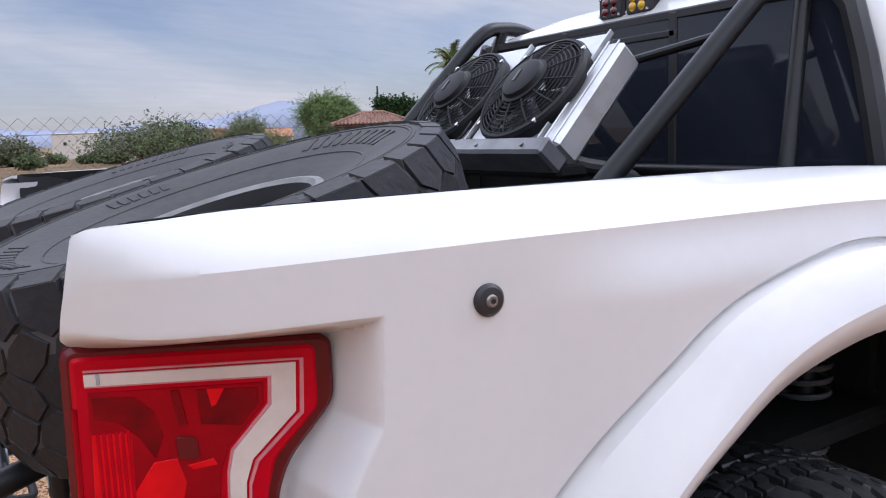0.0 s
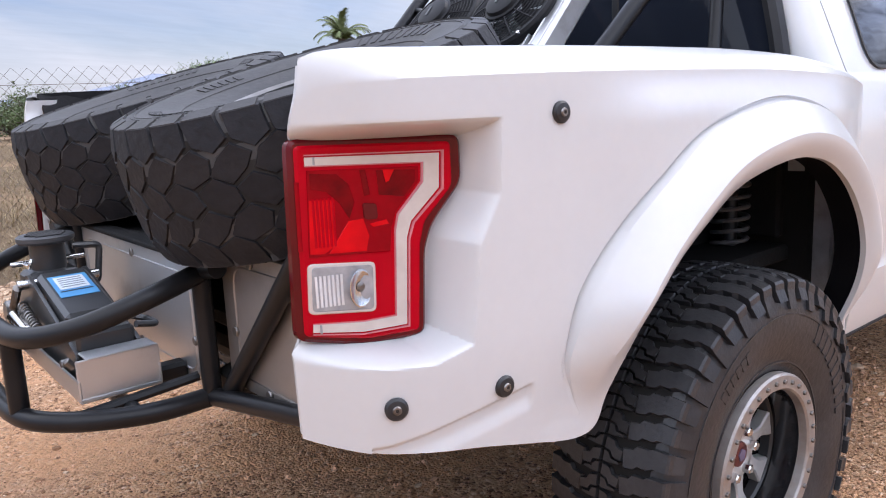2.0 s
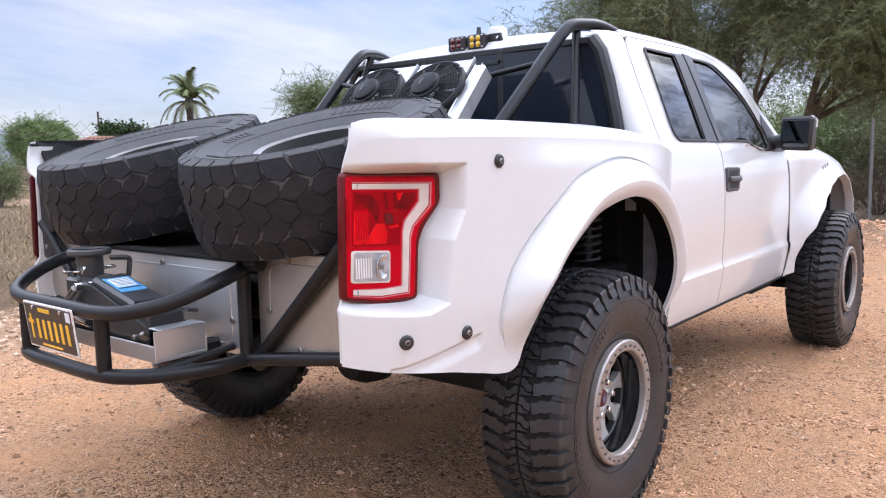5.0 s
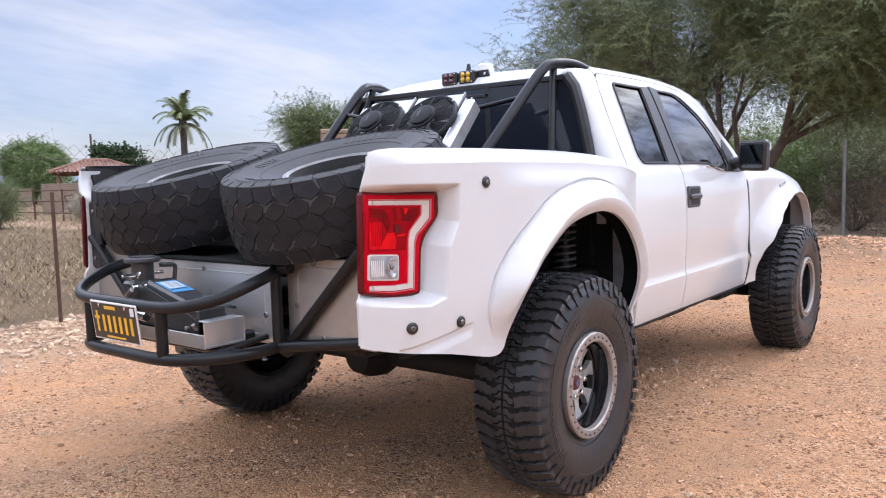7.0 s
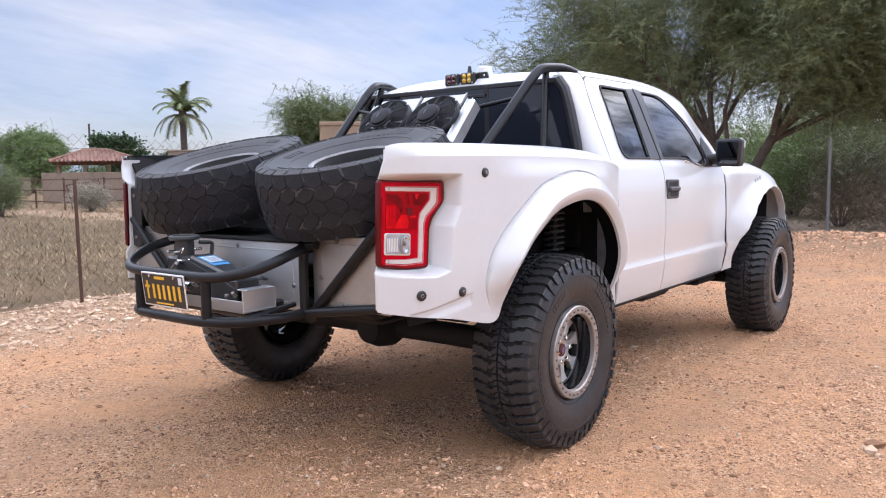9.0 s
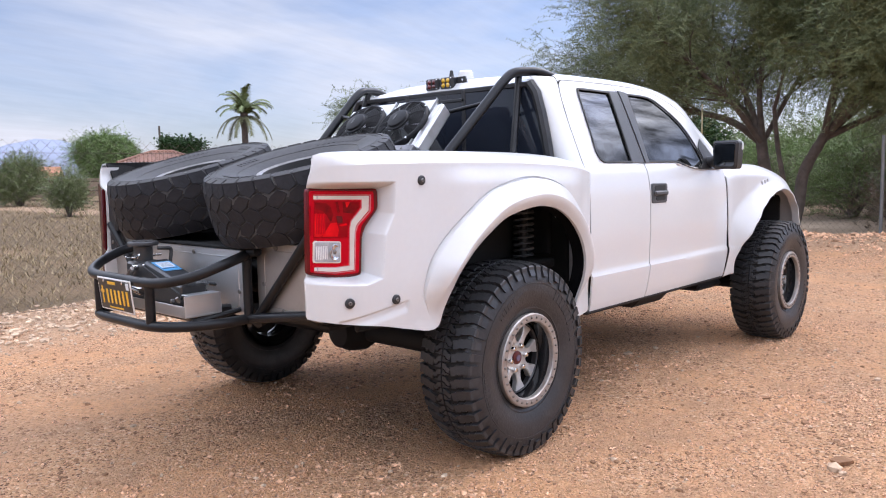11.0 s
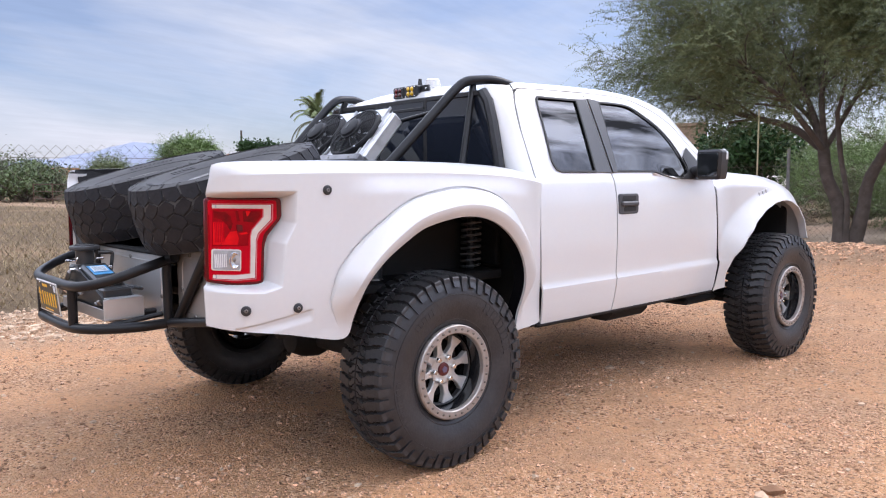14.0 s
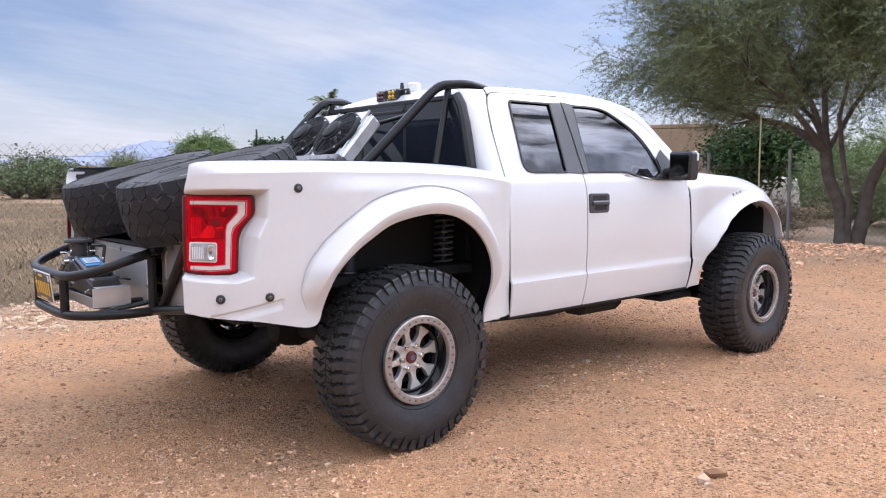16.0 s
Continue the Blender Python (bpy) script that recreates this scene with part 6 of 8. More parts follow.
jp("wing_bracket", Geo().tube([(-1.14, 0.12, 0.93), (-1.10, 0.12, 0.93), (-1.085, 0.12, 1.03), (-1.15, 0.13, 1.035)], 0.009, 8, bend=0.015), M_JACK)
jp("handle_loop", Geo().tube([(-1.14, -0.16, 0.90), (-1.085, -0.20, 0.885), (-1.085, -0.27, 0.885), (-1.14, -0.29, 0.90)], 0.008, 8, bend=0.02), M_JACK)
pts = []
for k in range(10 * 12):
    t = 2 * math.pi * k / 12
    pts.append((-1.292 + 0.011 * math.cos(t), 0.10 - 0.0012 * k, 0.905 + 0.011 * math.sin(t) - 0.0003 * k))
jp("spring", Geo().tube(pts, 0.0028, 5), M_STEEL, "steel return spring")
for x in (-1.30, -1.115):
    jp("caster", Geo().cyl((x - 0.016, 0.20, 0.868), (x + 0.016, 0.20, 0.868), 0.036, 20, 0.005), M_STEEL)
    jp("link", Geo().tube([(x, 0.085, 0.955), (x, 0.20, 0.868)], 0.011, 8), M_STEEL)
for y in (-0.30, -0.25):
    for x in (-1.286,):
        jp("bolt", Geo().cyl((x - 0.012, y, 0.835 + (0.02 if y < -0.28 else 0)), (x + 0.004, y, 0.835), 0.009, 8, 0.002), M_STEEL)
jp("tank", Geo().cyl((-1.31, -0.02, 0.86), (-1.31, 0.12, 0.875), 0.020, 14, 0.004), M_CHROME)
jp("heel_block", Geo().box((-1.205, -0.245, 0.872), (0.125, 0.085, 0.060), 0.008), M_JACK)

# ---- roll bars behind the cab ----
rollbar = thing("roll_bar", "matt black tube roll bars rising from the truck bed", "roll bar")
for sg in (-1, 1):
    part("diagonal_tube", Geo().tube([(-0.11, sg * 0.565, 1.25), (0.15, sg * 0.592, 1.488), (0.545, sg * 0.635, 1.862), (0.625, sg * 0.643, 1.922), (0.80, sg * 0.690, 1.936), (0.93, sg * 0.715, 1.905)], 0.027, 14, bend=0.09), M_BLACKTUBE, rollbar)
    part("upright_tube", Geo().tube([(0.48, sg * 0.735, 1.32), (0.527, sg * 0.716, 1.45), (0.690, sg * 0.638, 1.905)], 0.020, 12), M_BLACKTUBE, rollbar)
    part("cross_stay", Geo().tube([(0.425, sg * 0.622, 1.745), (0.350, sg * 0.375, 1.700)], 0.012, 10), M_BLACKTUBE, rollbar)
part("cross_tube", Geo().tube([(0.52, -0.71, 1.41), (0.52, 0.71, 1.41)], 0.021, 12), M_BLACKTUBE, rollbar)

# ---- twin fan oil cooler ----
cooler = thing("oil_cooler", "aluminium oil cooler with two black electric fans, tilted above the bed", "cooler")
cu, cn = Vector((0.675, 0, 0.738)), Vector((-0.738, 0, 0.675))
c0 = Vector((0.085, -0.026, 1.495))


def cp(s, y, h):
    """Point on the cooler: s up its face, y across, h out of its face."""
    return tuple(c0 + cu * s + Vector((0, y, 0)) + cn * h)


def cbox(g, s, y, h, ds, dy, dh, b=0.004):
    m = Matrix((cu, Vector((0, 1, 0)), cn)).transposed().to_4x4()
    return g.box(cp(s, y, h), (ds, dy, dh), b, m)


part("core", cbox(Geo(), 0.185, 0, -0.03, 0.37, 0.62, 0.05), M_CORE, cooler, "dark finned core")
for y in (-0.150, 0.180):
    part("shroud_plate", cbox(Geo(), 0.190, y, 0.003, 0.380, 0.318, 0.006, 0.002), M_SHEET, cooler, "bright aluminium shroud plate")
    part("plate_flange", cbox(Geo(), 0.190, y - 0.157, 0.010, 0.380, 0.005, 0.016, 0.001), M_SHEET, cooler)
for y in (-0.355, 0.355):
    tk = part("side_tank", cbox(Geo(), 0.165, y, -0.030, 0.345, 0.062, 0.090, 0.014), M_SHEET, cooler, "polished aluminium side tank")
    for e in (-0.018, 0.018):
        part("tank_bead", cbox(Geo(), 0.165, y + e, 0.0165, 0.335, 0.005, 0.006, 0.002), M_SHEET, tk)
    part("tank_face", cbox(Geo(), 0.165, y, 0.005, 0.315, 0.044, 0.004, 0.002), M_TANPANEL, tk)
    for s in (0.015, 0.315):
        part("tank_screw", Geo().cyl(cp(s, y - 0.012, 0.006), cp(s, y - 0.012, 0.013), 0.007, 8, 0.002), M_STEEL, tk)
        part("tank_screw", Geo().cyl(cp(s, y + 0.012, 0.006), cp(s, y + 0.012, 0.013), 0.007, 8, 0.002), M_STEEL, tk)
part("bottom_rail", cbox(Geo(), -0.022, 0, -0.006, 0.052, 0.76, 0.088, 0.008), M_RAILGREY, cooler, "dull grey mounting rail")
for y in (-0.30, -0.10, 0.10, 0.30):
    part("rail_screw", Geo().cyl(cp(-0.026, y, 0.037), cp(-0.026, y, 0.043), 0.006, 8, 0.001), M_STEEL, cooler)
part("mount", Geo().box((0.14, -0.055, 1.435), (0.10, 0.70, 0.04), 0.01), M_LINER, cooler)
rm = Matrix((cu, Vector((0, 1, 0)), cn)).transposed().to_4x4()
for y in (-0.168, 0.190):
    fm = Matrix.Translation(cp(0.172, y, 0.006)) @ rm @ Matrix.Diagonal((1, 1, 0.74, 1))
    fan = part("fan", Geo().lathe([(0.176, 0.0), (0.178, 0.035), (0.172, 0.048), (0.164, 0.050), (0.160, 0.04), (0.160, 0.0)], 56, "z").moved(fm), M_FANBLACK, cooler, "black electric fan")
    for r in [0.078 + 0.0115 * k for k in range(8)]:
        z = 0.075 - 0.030 * ((r - 0.06) / 0.1) ** 1.6
        g = Geo().tube([(r * math.cos(2 * math.pi * k / 40), r * math.sin(2 * math.pi * k / 40), z) for k in range(41)], 0.0022, 5, caps=False)
        part("guard_ring", g.moved(fm), M_FANBLACK, fan)
    for k in range(12):
        a = 2 * math.pi * k / 12
        g = Geo().tube([(r * math.cos(a + 1.1 * (r - 0.05)), r * math.sin(a + 1.1 * (r - 0.05)), 0.078 - 0.032 * max(0, (r - 0.06) / 0.1) ** 1.6) for r in (0.05, 0.08, 0.11, 0.14, 0.170)], 0.0032, 6)
        part("guard_rib", g.moved(fm), M_FANBLACK, fan)
    part("motor", Geo().lathe([(0.0, 0.110), (0.050, 0.109), (0.062, 0.102), (0.066, 0.086), (0.074, 0.082), (0.074, 0.066), (0.0, 0.066)], 32, "z").moved(fm), M_FANBLACK, fan, "black fan motor")
    part("motor_bar", Geo().box((0.0, 0.010, 0.112), (0.040, 0.012, 0.003), 0.001).moved(fm), M_TRIM, fan)
    for k in range(8):
        a = 2 * math.pi * k / 8
        g = Geo().add([fm @ Vector((r * math.cos(a + d), r * math.sin(a + d), z)) for r, d, z in ((0.05, 0, 0.02), (0.05, 0.5, 0.045), (0.155, 0.62, 0.040), (0.155, 0.12, 0.015))], [(0, 1, 2, 3)])
        part("fan_blade", g, M_FANBLACK, fan, thick=0.003)
    for k in range(4):
        a = math.pi / 4 + k * math.pi / 2
        part("fan_screw", Geo().cyl(fm @ Vector((0.172 * math.cos(a), 0.172 * math.sin(a), 0.044)), fm @ Vector((0.172 * math.cos(a), 0.172 * math.sin(a), 0.053)), 0.006, 8), M_CHROME, fan)
part("wiring", Geo().tube(bowed([cp(0.05, -0.02, 0.05), cp(0.01, 0.0, 0.04), cp(-0.02, 0.05, 0.02), (0.10, 0.05, 1.42)], 16), 0.005, 6), M_BLACK, cooler)
part("hose", Geo().tube(bowed([cp(0.03, -0.30, -0.03), (0.17, -0.38, 1.45), (0.30, -0.45, 1.40), (0.42, -0.50, 1.20)], 18), 0.020, 10), M_BLACK, cooler)

# ---- light bar and aerials on the roof ----
pods = thing("light_bar", "black roof light bar with one red and one amber pod", "light bar")
brk = [(0.125, 1.878), (-0.205, 1.878), (-0.213, 1.895), (-0.196, 1.952), (0.104, 1.952), (0.128, 1.892)]
part("bracket", Geo().prism(brk, lambda a, b, h: (0.742 - h, a, b), 0.012, 0.002), M_BLACK, pods, "black steel bracket")
for y, mat, nm in ((0.045, M_DARKRED, "dark red pod"), (-0.075, M_AMBER, "amber pod")):
    pd = part("pod", Geo().box((0.716, y, 1.917), (0.05, 0.108, 0.074), 0.008), M_BLACK, pods, nm)
    part("bezel", Geo().box((0.689, y, 1.917), (0.010, 0.098, 0.066), 0.005), M_BLACK, pd)
    for dy in (-0.019, 0.019):
        for dz in (-0.014, 0.014):
            part("lens", Geo().lathe([(0.0, -0.010), (0.009, -0.008), (0.0145, -0.003), (0.0155, 0.0)], 16, "x", (0.685, y + dy, 1.917 + dz)), mat, pd)
    for dy in (-0.043, 0.043):
        for dz in (-0.027, 0.027):
            part("pod_screw", Geo().cyl((0.681, y + dy, 1.917 + dz), (0.686, y + dy, 1.917 + dz), 0.004, 8), M_CHROME, pd)
for y, z in ((-0.180, 1.890), (-0.180, 1.930), (0.112, 1.886)):
    part("bracket_bolt", Geo().cyl((0.722, y, z), (0.731, y, z), 0.008, 8, 0.002), M_CHROME, pods)
puck = part("aerial_puck", Geo().lathe([(0.0, 0.052), (0.034, 0.050), (0.046, 0.040), (0.050, 0.010), (0.050, -0.01), (0.0, -0.01)], 28, "z", (0.860, -0.092, 1.955)), M_PUCK, None)
tagged(puck, "white plastic aerial puck standing on the cab roof", "aerial")
stub = part("stub_aerial", Geo().lathe([(0.0, 0.062), (0.010, 0.058), (0.014, 0.03), (0.020, 0.0), (0.020, -0.01)], 16, "z", (0.84, 0.012, 1.955)), M_BLACK, None)
tagged(stub, "short black stub aerial standing on the cab roof", "aerial")

# ---- ground: one sheet to the horizon, with the drive, the berm under the fence and the dry field ----
FENCE_Y, FENCE_X, FENCE_H = 4.62, 12.4, 1.66


def ground_z(x, y):
    n = noise.noise((x * 0.35, y * 0.35, 0.0)) * 0.018 + noise.noise((x * 1.7, y * 1.7, 3.0)) * 0.008
    near = 1 - smooth01((math.hypot(x - 1, y) - 3.5) / 3.0)
    z = n * (1 - 0.75 * near)
    d = abs(y - 4.55)
    if x < FENCE_X + 1:
        z += 0.075 * math.exp(-(d / 0.55) ** 2) * (1 + 0.6 * noise.noise((x * 0.9, 1.0, 0)))
    dx = x - 10.9
    z += 0.22 * math.exp(-(dx / 1.0) ** 2) * smooth01((5.0 - y) / 1.5) * smooth01((y + 9) / 3) * (1 + 0.5 * noise.noise((x * 0.8, y * 0.8, 7.0)))
    return z


def spaced(lo, hi, fine_lo, fine_hi, step, grow=1.22):
    out = list(np.arange(fine_lo, fine_hi + 1e-6, step))
    s, p = step, fine_hi
    while p < hi:
        s *= grow
        p = min(p + s, hi)
        out.append(p)
    s, p = step, fine_lo
    while p > lo:
        s *= grow
        p = max(p - s, lo)
        out.insert(0, p)
    return out


gx, gy = spaced(-2500, 3500, -6, 14, 0.16), spaced(-2500, 3500, -6, 6, 0.16)
ground_mesh = Geo().grid([[(x, y, ground_z(x, y) if -30 < x < 40 and -30 < y < 40 else 0.0) for x in gx] for y in gy])


def ground_material():
    m = bpy.data.materials.new("dirt_and_dry_field")
    m.use_nodes = True
    n, l = m.node_tree.nodes, m.node_tree.links
    p = n["Principled BSDF"]
    tc = n.new("ShaderNodeTexCoord")
    sep = n.new("ShaderNodeSeparateXYZ")
    l.new(tc.outputs["Object"], sep.inputs["Vector"])

    def tex(scale, detail=6.0, rough=0.55):
        a = n.new("ShaderNodeTexNoise")
        a.inputs["Scale"].default_value, a.inputs["Detail"].default_value, a.inputs["Roughness"].default_value = scale, detail, rough
        l.new(tc.outputs["Object"], a.inputs["Vector"])
        return a.outputs["Fac"]

    def rng(v, a, b, c=0.0, d=1.0):
        r = n.new("ShaderNodeMapRange")
        r.inputs["From Min"].default_value, r.inputs["From Max"].default_value = a, b
        r.inputs["To Min"].default_value, r.inputs["To Max"].default_value = c, d
        l.new(v, r.inputs["Value"])
        return r.outputs["Result"]

    def mixed(f, c1, c2, kind="MIX"):
        x = n.new("ShaderNodeMixRGB")
        x.blend_type = kind
        for s, v in ((x.inputs["Fac"], f), (x.inputs["Color1"], c1), (x.inputs["Color2"], c2)):
            if isinstance(v, (int, float)):
                s.default_value = v
            elif isinstance(v, tuple):
                s.default_value = (*v, 1)
            else:
                l.new(v, s)
        return x.outputs["Color"]

    def maths(op, a, b):
        x = n.new("ShaderNodeMath")
        x.operation = op
        for s, v in zip(x.inputs, (a, b)):
            if isinstance(v, (int, float)):
                s.default_value = v
            else:
                l.new(v, s)
        return x.outputs["Value"]

    dirt = mixed(rng(tex(0.55, 5), 0.35, 0.65), (0.735, 0.392, 0.200), (0.665, 0.372, 0.205))
    dirt = mixed(rng(tex(1.7, 9, 0.62), 0.44, 0.72), dirt, (0.50, 0.300, 0.178))
    dirt = mixed(rng(tex(15, 8, 0.7), 0.50, 0.74, 0.0, 0.65), dirt, (0.36, 0.186, 0.098))
    patch = rng(tex(1.15, 8, 0.66), 0.43, 0.57)
    dirt = mixed(maths("MULTIPLY", rng(tex(60, 5, 0.75), 0.50, 0.68), maths("ADD", maths("MULTIPLY", patch, 0.6), 0.25)), dirt, (0.64, 0.43, 0.27))
    gravel_v = n.new("ShaderNodeTexVoronoi")
    gravel_v.inputs["Scale"].default_value = 90
    l.new(tc.outputs["Object"], gravel_v.inputs["Vector"])
    gcol = n.new("ShaderNodeSeparateColor")
    l.new(gravel_v.outputs["Color"], gcol.inputs["Color"])
    cover = maths("ADD", maths("MULTIPLY", patch, 0.72), 0.26)
    dirt = mixed(maths("MULTIPLY", rng(gcol.outputs["Red"], 0.80, 0.95), cover), dirt, (0.78, 0.52, 0.335))
    dirt = mixed(maths("MULTIPLY", rng(gcol.outputs["Green"], 0.74, 0.93), cover), dirt, (0.185, 0.090, 0.050))
    coarse_v = n.new("ShaderNodeTexVoronoi")
    coarse_v.inputs["Scale"].default_value = 40
    l.new(tc.outputs["Object"], coarse_v.inputs["Vector"])
    ccol = n.new("ShaderNodeSeparateColor")
    l.new(coarse_v.outputs["Color"], ccol.inputs["Color"])
    near_middle = rng(coarse_v.outputs["Distance"], 0.55, 0.30)
    dirt = mixed(maths("MULTIPLY", maths("MULTIPLY", rng(ccol.outputs["Red"], 0.84, 0.93), near_middle), cover), dirt, (0.80, 0.56, 0.38))
    dirt = mixed(maths("MULTIPLY", maths("MULTIPLY", rng(ccol.outputs["Green"], 0.80, 0.92), near_middle), cover), dirt, (0.19, 0.095, 0.055))
    field = mixed(rng(tex(0.8, 8, 0.65), 0.35, 0.65), (0.190, 0.130, 0.075), (0.145, 0.097, 0.055))
    field = mixed(rng(tex(14, 6, 0.7), 0.45, 0.75), field, (0.265, 0.20, 0.118))
    field = mixed(rng(tex(0.11, 4), 0.5, 0.7), field, (0.36, 0.24, 0.14))
    scrub = mixed(rng(tex(0.5, 6), 0.4, 0.65), (0.46, 0.36, 0.26), (0.36, 0.27, 0.19))
    rock = mixed(rng(tex(24, 6, 0.7), 0.38, 0.62), (0.60, 0.43, 0.29), (0.36, 0.22, 0.135))
    wob = rng(tex(0.7, 5), 0.2, 0.8, -0.7, 0.7)
    yy = maths("ADD", sep.outputs["Y"], wob)
    xx = maths("ADD", sep.outputs["X"], wob)
    c = mixed(rng(xx, 11.8, 12.8), dirt, scrub)
    in_field = rng(yy, 4.75, 5.35)
    c = mixed(in_field, c, field)
    berm = maths("MULTIPLY", rng(yy, 2.9, 4.0), rng(yy, 5.2, 4.6))
    c = mixed(maths("MULTIPLY", berm, 0.8), c, rock)
    berm2 = maths("MULTIPLY", rng(xx, 9.3, 10.2), rng(xx, 12.4, 11.7))
    c = mixed(maths("MULTIPLY", berm2, 0.7), c, rock)
    l.new(c, p.inputs["Base Color"])
    p.inputs["Roughness"].default_value = 0.95
    p.inputs["Specular IOR Level"].default_value = 0.15
    b1 = n.new("ShaderNodeBump")
    b1.inputs["Strength"].default_value, b1.inputs["Distance"].default_value = 1.0, 0.018
    l.new(maths("SUBTRACT", 1.0, gravel_v.outputs["Distance"]), b1.inputs["Height"])
    b2 = n.new("ShaderNodeBump")
    b2.inputs["Strength"].default_value, b2.inputs["Distance"].default_value = 1.0, 0.05
    l.new(tex(9, 8, 0.65), b2.inputs["Height"])
    l.new(b2.outputs["Normal"], b1.inputs["Normal"])
    l.new(b1.outputs["Normal"], p.inputs["Normal"])
    return m


ground = part("ground", ground_mesh, ground_material(), None, sharp=0, fix=False)
tagged(ground, "orange dirt drive with gravel beside a dry grass field", "ground", kind="structure")


# ---- loose stones ----
def stone_field(name, places, material, label, flat=0.6):
    ico = [(0, 0, 1), (0.894, 0, 0.447), (0.276, 0.851, 0.447), (-0.724, 0.526, 0.447), (-0.724, -0.526, 0.447), (0.276, -0.851, 0.447),
           (0.724, 0.526, -0.447), (-0.276, 0.851, -0.447), (-0.894, 0, -0.447), (-0.276, -0.851, -0.447), (0.724, -0.526, -0.447), (0, 0, -1)]
    tri = [(0, 1, 2), (0, 2, 3), (0, 3, 4), (0, 4, 5), (0, 5, 1), (1, 6, 2), (2, 7, 3), (3, 8, 4), (4, 9, 5), (5, 10, 1), (6, 7, 2), (7, 8, 3), (8, 9, 4), (9, 10, 5), (10, 6, 1)]
    g = Geo()
    rng = random.Random(len(places))
    for x, y, s in places:
        a = rng.uniform(0, 6.28)
        ca, sa = math.cos(a), math.sin(a)
        e = (rng.uniform(0.7, 1.4), rng.uniform(0.6, 1.0), rng.uniform(0.45, 0.9) * flat / 0.6)
        z0 = ground_z(x, y)
        n0 = len(g.v)
        for p in ico:
            k = s * rng.uniform(0.72, 1.15)
            px, py, pz = p[0] * e[0] * k, p[1] * e[1] * k, p[2] * e[2] * k
            g.v.append((x + px * ca - py * sa, y + px * sa + py * ca, z0 + pz + s * 0.18))
        g.f += [(n0 + i, n0 + j, n0 + q) for i, j, q in tri]
    ob = part(name, g, material, None, sharp=18, fix=False)
    return tagged(ob, label, "stones", kind="stuff")


M_STONE = surf("desert_stone", (0.68, 0.42, 0.265), (0.40, 0.222, 0.130), 12, 0.9, bump=0.2, bump_scale=60, island=0.65, spec=0.2)
M_PALESTONE = surf("pale_stone", (0.60, 0.45, 0.315), (0.43, 0.295, 0.20), 12, 0.9, bump=0.2, bump_scale=60, island=0.35, spec=0.2)
rng = random.Random(11)
pl = []
while len(pl) < 34000:
    x, y = rng.uniform(-4.5, 10.5), rng.uniform(-3.8, 4.2)
    if rng.random() > 0.07 + 1.8 * max(0.0, noise.noise((x * 0.75, y * 0.75, 4.0)) + 0.5 * noise.noise((x * 2.6, y * 2.6, 9.0))):
        continue
    pl.append((x, y, rng.choice((0.004, 0.005, 0.007, 0.010, 0.015)) * rng.uniform(0.7, 1.25)))
while len(pl) < 58000:
    x, y = rng.uniform(-3.4, 4.5), rng.uniform(-3.4, 0.6)
    if rng.random() < 0.25 + 1.5 * noise.noise((x * 1.3, y * 1.3, 14.0)):
        pl.append((x, y, rng.choice((0.003, 0.004, 0.005, 0.007, 0.009)) * rng.uniform(0.7, 1.2)))
stone_field("gravel", pl, M_STONE, "fine brown gravel loose on the dirt drive")
pl = []
for k in range(800):
    pl.append((rng.uniform(-4, 10), rng.uniform(-3.8, 4.0), rng.uniform(0.008, 0.018)))
pl += [(0.716, -2.364, 0.040), (0.69, -2.40, 0.022), (2.10, -0.56, 0.04), (2.45, -2.12, 0.03), (0.20, -1.54, 0.02), (2.4, -0.62, 0.03)]
clods = [(0.823, -2.36, 0.050), (0.86, -2.37, 0.032), (1.30, -2.05, 0.034), (1.62, -1.72, 0.030)]
for k in range(2200):
    clods.append((rng.uniform(-4, 10), rng.uniform(-3.8, 4.0), rng.uniform(0.006, 0.020)))
stone_field("clods", clods, surf("dirt_clod", (0.36, 0.20, 0.115), (0.26, 0.145, 0.085), 15, 0.95, bump=0.4, bump_scale=90, island=0.3, spec=0.1), "dark brown earth clods on the dirt drive", 0.45)
stone_field("stones", pl, M_PALESTONE, "pale stones scattered on the dirt drive")
pl = []
for k in range(5200):
    x = rng.uniform(-6, 12)
    y = 4.42 + rng.gauss(0, 0.42) - 0.25
    pl.append((x, y, rng.uniform(0.008, 0.042) * (1 if rng.random() < 0.95 else 1.7)))
stone_field("rubble", pl, M_PALESTONE, "pale rubble heaped along the foot of the fence")
pl = []
for k in range(4200):
    x = 10.8 + rng.gauss(0, 0.65)
    pl.append((x, rng.uniform(-6.5, 4.4), rng.uniform(0.012, 0.045) * (1 if rng.random() < 0.93 else 1.8)))
stone_field("rubble", pl, M_STONE, "brown broken stones heaped at the end of the drive")

# ---- dry grass in the field and chips of litter ----
M_STRAW = leafy("dry_straw", (0.36, 0.28, 0.165), (0.27, 0.20, 0.115), 2.0, 0.7)
g = Geo()
for k in range(15000):
    r = 1 - (rng.random() ** 2.2)
    y = 5.0 + (1 - r) * 55 * rng.random() + rng.random() * 7
    x = rng.uniform(-6, 13) + (y - 5) * rng.uniform(-0.1, 0.55)
    if x > 12.2 and y < 9:
        continue
    z = ground_z(x, y) if y < 35 else 0
    s = rng.uniform(0.03, 0.10) * (1 + (y - 5) * 0.02)
    for b in range(3):
        a = rng.uniform(0, 6.28)
        dx, dy = math.cos(a), math.sin(a)
        lean = rng.uniform(0.2, 1.3) * s
        w = s * 0.09
        n0 = len(g.v)
        g.v += [(x - dy * w, y + dx * w, z), (x + dy * w, y - dx * w, z), (x + dx * lean, y + dy * lean, z + s)]
        g.f.append((n0, n0 + 1, n0 + 2))
